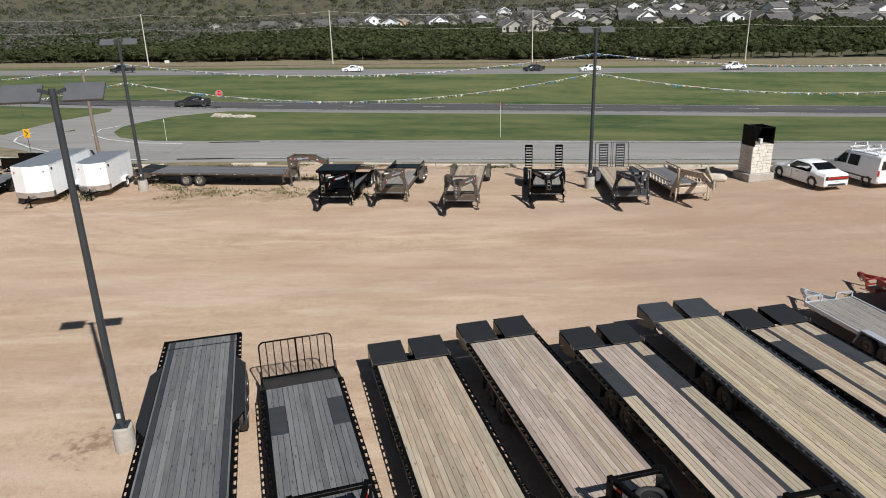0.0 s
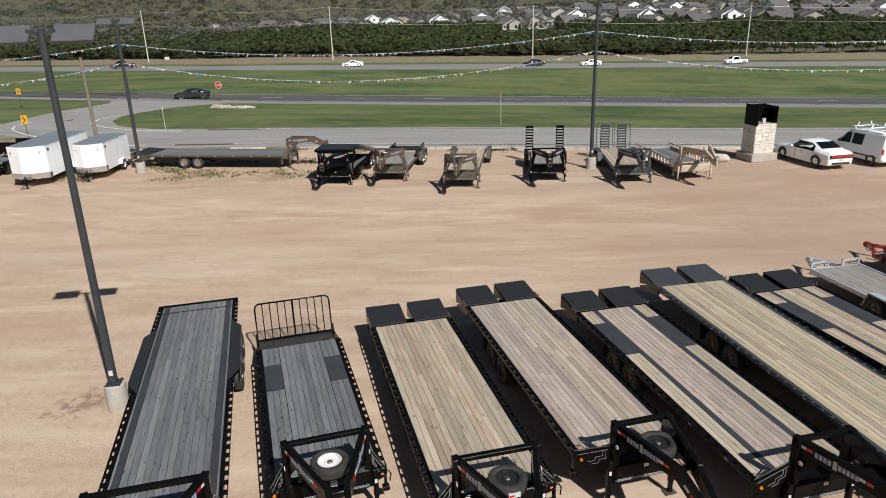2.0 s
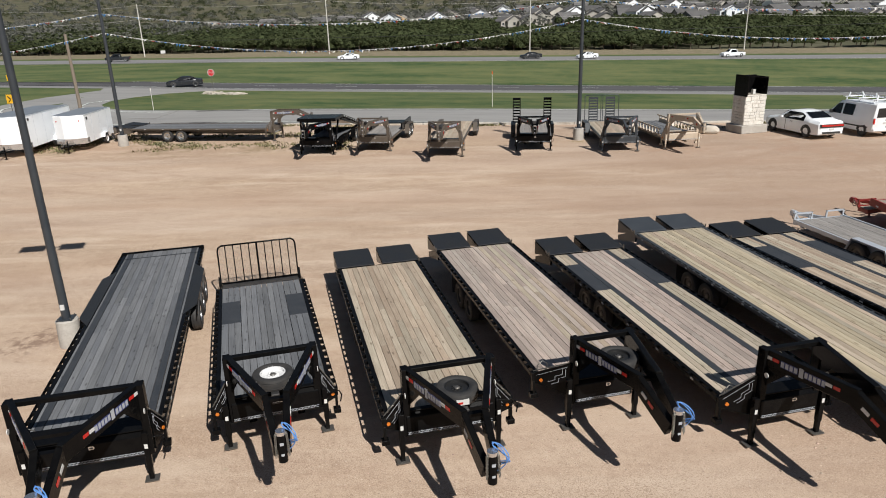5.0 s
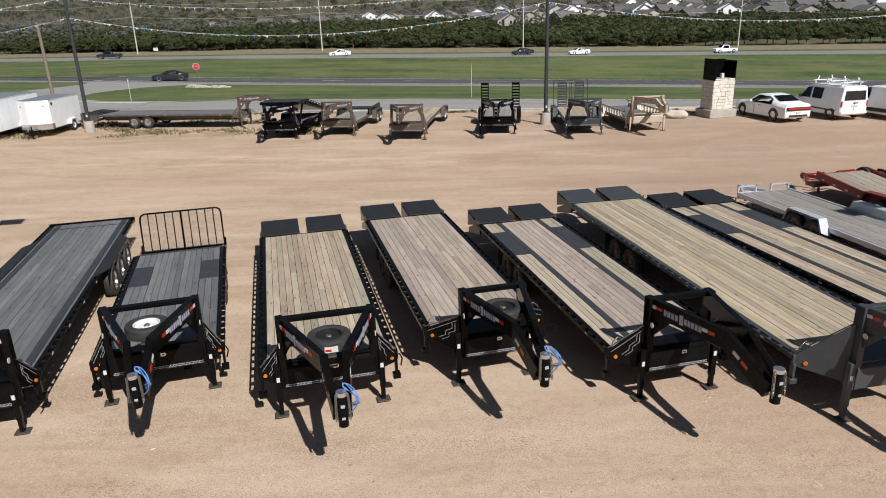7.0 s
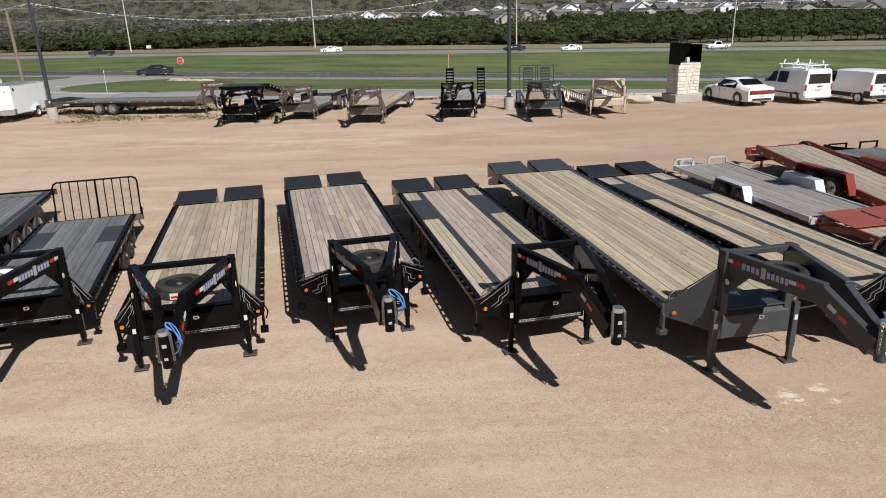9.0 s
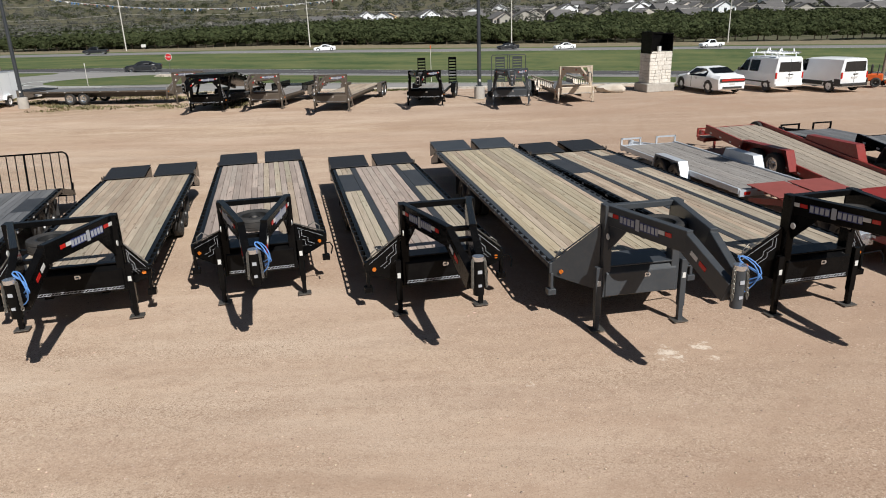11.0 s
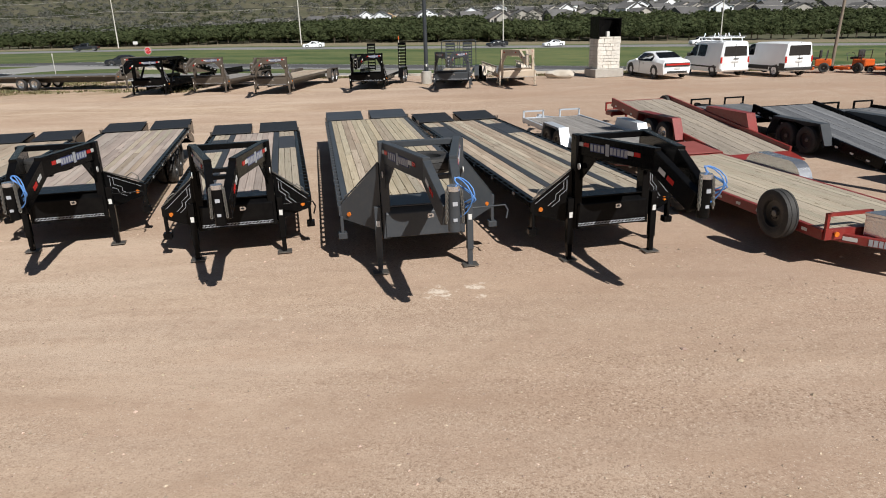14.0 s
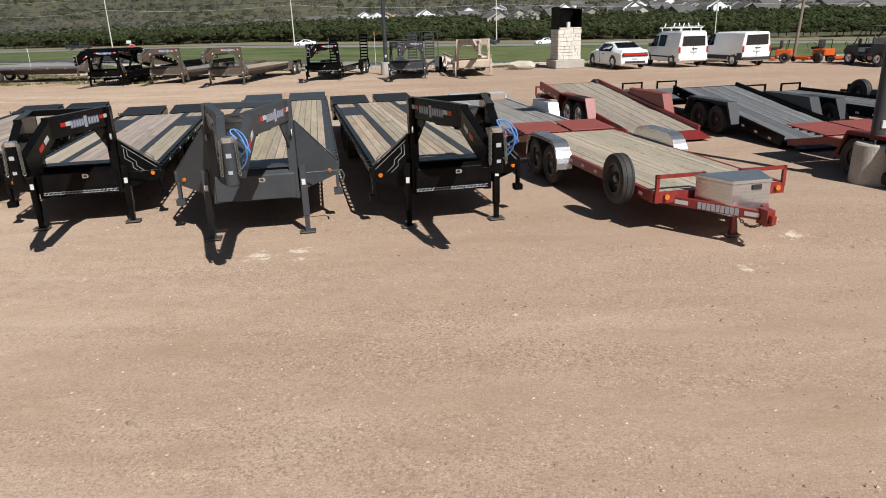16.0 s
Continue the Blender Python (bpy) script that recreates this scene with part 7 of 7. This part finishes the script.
def cloud_mesh(name, vs, material):
    me = bpy.data.meshes.new(name)
    nq = len(vs) // 4
    me.vertices.add(len(vs))
    me.vertices.foreach_set("co", vs.astype(np.float32).ravel())
    me.loops.add(nq * 4)
    me.loops.foreach_set("vertex_index", np.arange(nq * 4, dtype=np.int32))
    me.polygons.add(nq)
    me.polygons.foreach_set("loop_start", np.arange(nq, dtype=np.int32) * 4)
    me.update()
    me.materials.append(M[material])
    return me


# junipers that stand singly along the verge
_g = np.random.default_rng(11)
crowns, trunks = [], []
for k in range(6):
    lumps = [(0, 0, 1.9)] + [(_g.normal() * 0.85, _g.normal() * 0.85, _g.uniform(0.8, 3.0)) for _ in range(10)]
    crowns.append(cloud_mesh("crown", leaf_cloud(lumps, [1.25] + [_g.uniform(0.7, 1.15) for _ in range(10)], 95, 0.15, 40 + k), "juniper"))
    bm = bm_new()
    cyl(bm, (0, 0, -0.2), (0.05, 0, 1.6), 0.16, 0.10, n=8)
    for q in range(4):
        a = q * 1.6 + k
        cyl(bm, (0.02, 0, 0.7 + 0.2 * q), (math.cos(a) * 0.9, math.sin(a) * 0.9, 1.7 + 0.25 * q), 0.06, 0.02, n=6)
    trunks.append(mesh_of("trunk", bm, "bark"))
_r = random.Random(21)
x = -175.0
while x < 150:
    y = lerp_line(VERGE_TOP, x) + _r.uniform(0.5, 4.5)
    k = _r.randrange(6)
    t = thing("juniper_tree", x, y, _r.uniform(0, 360), "dark green juniper tree at the edge of the woods", "tree", "junipers along the verge")
    s = _r.uniform(0.85, 1.3)
    t.scale = (s * 1.15, s * 1.15, s)
    share("trunk", trunks[k], t)
    share("crown", crowns[k], t)
    x += _r.uniform(1.8, 4.2)

# the woods behind them
pts, sz = [], []
for _ in range(13500):
    y = 190 + (_r.random() ** 1.1) * 190
    x = _r.uniform(-0.78, 0.80) * (y + 20)
    edge = lerp_line(VERGE_TOP, x) + 4
    yy = y - 0.25 * x
    if yy < edge:
        continue
    thin = noise.noise((x * 0.012, yy * 0.012, 1.0))
    if thin < -0.35 or (x < -110 and thin < 0.08):
        continue
    s = _r.uniform(1.4, 2.7)
    pts.append((x, yy, rise(x, yy) + s * 0.75 + _r.uniform(0, 0.8)))
    sz.append(s)
_w = new("juniper_woods", cloud_mesh("juniper_woods", leaf_cloud(pts, sz, 62, 0.185, 5), "juniper"))
tagged(_w, "dense dark green juniper woods beyond the highway", "woods", kind="stuff")

# bare and mixed scrub on the slopes beyond, in colours paled for haze
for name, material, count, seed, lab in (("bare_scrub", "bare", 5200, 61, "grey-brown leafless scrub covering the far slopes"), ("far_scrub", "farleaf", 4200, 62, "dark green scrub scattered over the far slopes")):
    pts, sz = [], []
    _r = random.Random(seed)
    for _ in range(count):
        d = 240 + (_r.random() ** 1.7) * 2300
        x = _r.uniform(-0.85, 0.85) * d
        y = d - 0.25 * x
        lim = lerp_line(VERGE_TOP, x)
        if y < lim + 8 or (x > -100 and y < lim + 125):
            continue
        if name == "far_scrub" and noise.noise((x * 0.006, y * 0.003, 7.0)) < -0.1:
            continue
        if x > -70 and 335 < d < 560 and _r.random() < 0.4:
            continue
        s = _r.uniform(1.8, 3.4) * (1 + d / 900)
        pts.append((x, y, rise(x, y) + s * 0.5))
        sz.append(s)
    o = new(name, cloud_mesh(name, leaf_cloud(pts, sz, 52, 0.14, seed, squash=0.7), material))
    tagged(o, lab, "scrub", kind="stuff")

# weeds and dry tufts on the yard's edge
_r = random.Random(77)
vs = []
for _ in range(7500):
    x = _r.uniform(-34, 40)
    k = _r.random()
    y = lerp_line(KERB, x) - (k ** 1.15) * (10.5 if x < -6 else 2.0)
    if noise.noise((x * 0.25, y * 0.45, 2.0)) < (0.05 if x < -6 else 0.18):
        continue
    h = _r.uniform(0.02, 0.11)
    for q in range(7):
        a = _r.uniform(0, 6.28)
        w, l = 0.02 + 0.02 * _r.random(), h * _r.uniform(0.6, 1.5)
        bx, by = x + _r.gauss(0, 0.16), y + _r.gauss(0, 0.16)
        z0 = yard_rise(bx, by)
        dx, dy = math.cos(a), math.sin(a)
        vs += [(bx - dy * w, by + dx * w, z0 - 0.03), (bx + dy * w, by - dx * w, z0 - 0.03), (bx + dx * l + dy * w * 0.5, by + dy * l - dx * w * 0.5, z0 + h), (bx + dx * l - dy * w * 0.5, by + dy * l + dx * w * 0.5, z0 + h)]
o = new("weeds", cloud_mesh("weeds", np.array(vs), "tuft"))
tagged(o, "dry weeds and grass tufts on the yard's edge", "weeds", kind="stuff")

# gravel and clods on the dirt near the trailers
_r = random.Random(88)
vs, fs = [], []
octa = [(1, 0, 0), (-1, 0, 0), (0, 1, 0), (0, -1, 0), (0, 0, 1), (0, 0, -1)]
for k in range(24000):
    y = 1.0 + 13 * _r.random()
    x = -6 + 30 * _r.random()
    s = 0.005 + 0.018 * _r.random() ** 4 if k > 140 else 0.018 + 0.03 * _r.random()
    b = len(vs)
    a = _r.random() * 3
    for ox, oy, oz in octa:
        e = s * _r.uniform(0.7, 1.2)
        vs.append((x + (ox * math.cos(a) - oy * math.sin(a)) * e, y + (ox * math.sin(a) + oy * math.cos(a)) * e, dirt_height(x, y) - 0.033 + oz * e * 0.5))
    fs += [(b, b + 2, b + 4), (b + 2, b + 1, b + 4), (b + 1, b + 3, b + 4), (b + 3, b, b + 4), (b + 2, b, b + 5), (b + 1, b + 2, b + 5), (b + 3, b + 1, b + 5), (b, b + 3, b + 5)]
me = bpy.data.meshes.new("gravel")
me.from_pydata(vs, [], fs)
M["pebble"] = mat("pebble", (0.46, 0.36, 0.28), 0.9, second=(0.30, 0.21, 0.15), scale=3, amount=0.7, vary=0.42, island=True)
me.materials.append(M["pebble"])
o = tagged(new("gravel", me), "loose pebbles and clods on the dirt", "gravel", kind="stuff")


# ---- houses on the slope ----
def house(x, y, yaw, w, d, h, rh, wall, two=False):
    t = thing("house", x, y, yaw, "pale house with a grey shingle roof among trees", "house", "houses on the slope", z=rise(x, y) - 0.3)
    bm = bm_new()
    prism(bm, [(-w / 2, 0), (w / 2, 0), (w / 2, h), (0, h + rh), (-w / 2, h)], "y", -d / 2, d / 2)
    part("wall", bm, wall, t)
    bm = bm_new()
    for s in (-1, 1):
        a, b = Vector((s * (w / 2 + 0.5), 0, h - 0.5 * rh / (w / 2))), Vector((0, 0, h + rh))
        n = (b - a).normalized()
        up = Vector((-n.z * 1, 0, n.x)) * (0.12 if n.x > 0 else -0.12)
        vv = [bm.verts.new(Vector((p.x, yy, p.z)) + q) for q in (Vector((0, 0, 0.02)), up + Vector((0, 0, 0.02))) for yy in (-d / 2 - 0.5, d / 2 + 0.5) for p in (a, b)]
        for f in ((0, 1, 3, 2), (4, 6, 7, 5), (0, 4, 5, 1), (2, 3, 7, 6), (0, 2, 6, 4), (1, 5, 7, 3)):
            bm.faces.new([vv[i] for i in f])
    rf = part("roof", bm, "roof" if wall != "osb" else "osb", t)
    # a cross gable towards the road
    bm = bm_new()
    g = w * 0.28
    prism(bm, [(-g, 0), (g, 0), (g, h), (0, h + rh * 0.7), (-g, h)], "y", -d / 2 - 2.0, -d / 2 + 1)
    part("gable", bm, wall, t)
    bm = bm_new()
    for s in (-1, 1):
        beam(bm, (s * g * 0.56, -d / 2 - 2.3, h + rh * 0.36), (s * g * 0.56, -d / 2 + 1.2, h + rh * 0.36), g * 1.35, 0.14, up=(s * rh * 0.7, 0, g))
    part("gable_roof", bm, "roof" if wall != "osb" else "osb", t)
    for k in range(3 if w > 11 else 2):
        for zz in ((0.9, 3.7) if two else (0.9,)):
            u = -w / 2 + 1.2 + k * (w - 2.4) / (2 if w > 11 else 1)
            if abs(u) < g + 0.6:
                continue
            bm = bm_new()
            box(bm, u - 0.6, u + 0.6, -d / 2 - 0.05, -d / 2 + 0.02, zz, zz + 1.4)
            wi = part("window", bm, "sticker", t)
            bm = bm_new()
            box(bm, u - 0.5, u + 0.5, -d / 2 - 0.07, -d / 2 - 0.052, zz + 0.1, zz + 1.3)
            part("pane", bm, "pane", wi)
    bm = bm_new()
    box(bm, -0.6, 0.6, -d / 2 - 2.06, -d / 2 - 1.98, 0.9 if not two else 3.6, 2.3 if not two else 5.0)
    part("window", bm, "pane", t)
    return t


models = [house(-46, 395, 8, 13, 10, 3.0, 3.2, "siding"), house(-8, 392, 20, 11, 9, 5.6, 2.8, "white", True), house(-30, 398, -10, 12, 9, 4.0, 3.2, "osb"), house(16, 384, 100, 14, 10, 3.0, 3.4, "siding")]
_r = random.Random(9)
for row, (dist, x0, x1, step) in enumerate(((372, 30, 300, 14), (392, -50, 330, 16), (425, 20, 380, 15), (470, -170, 430, 19), (530, 20, 480, 18), (610, 0, 560, 20), (710, 20, 620, 24), (840, -60, 700, 30))):
    x = x0
    while x < x1:
        y = dist - 0.25 * x + _r.uniform(-9, 9)
        src = models[_r.choice((0, 0, 0, 1, 3, 3, 3))]
        s = _r.uniform(0.85, 1.15)
        m = pose(x, y, rise(x, y) - 0.3, 0, 0, _r.choice((0, 15, 90, 100, 180, 195)) + _r.uniform(-8, 8))
        o = copy_thing(src, m)
        x += step * _r.uniform(0.8, 1.5)
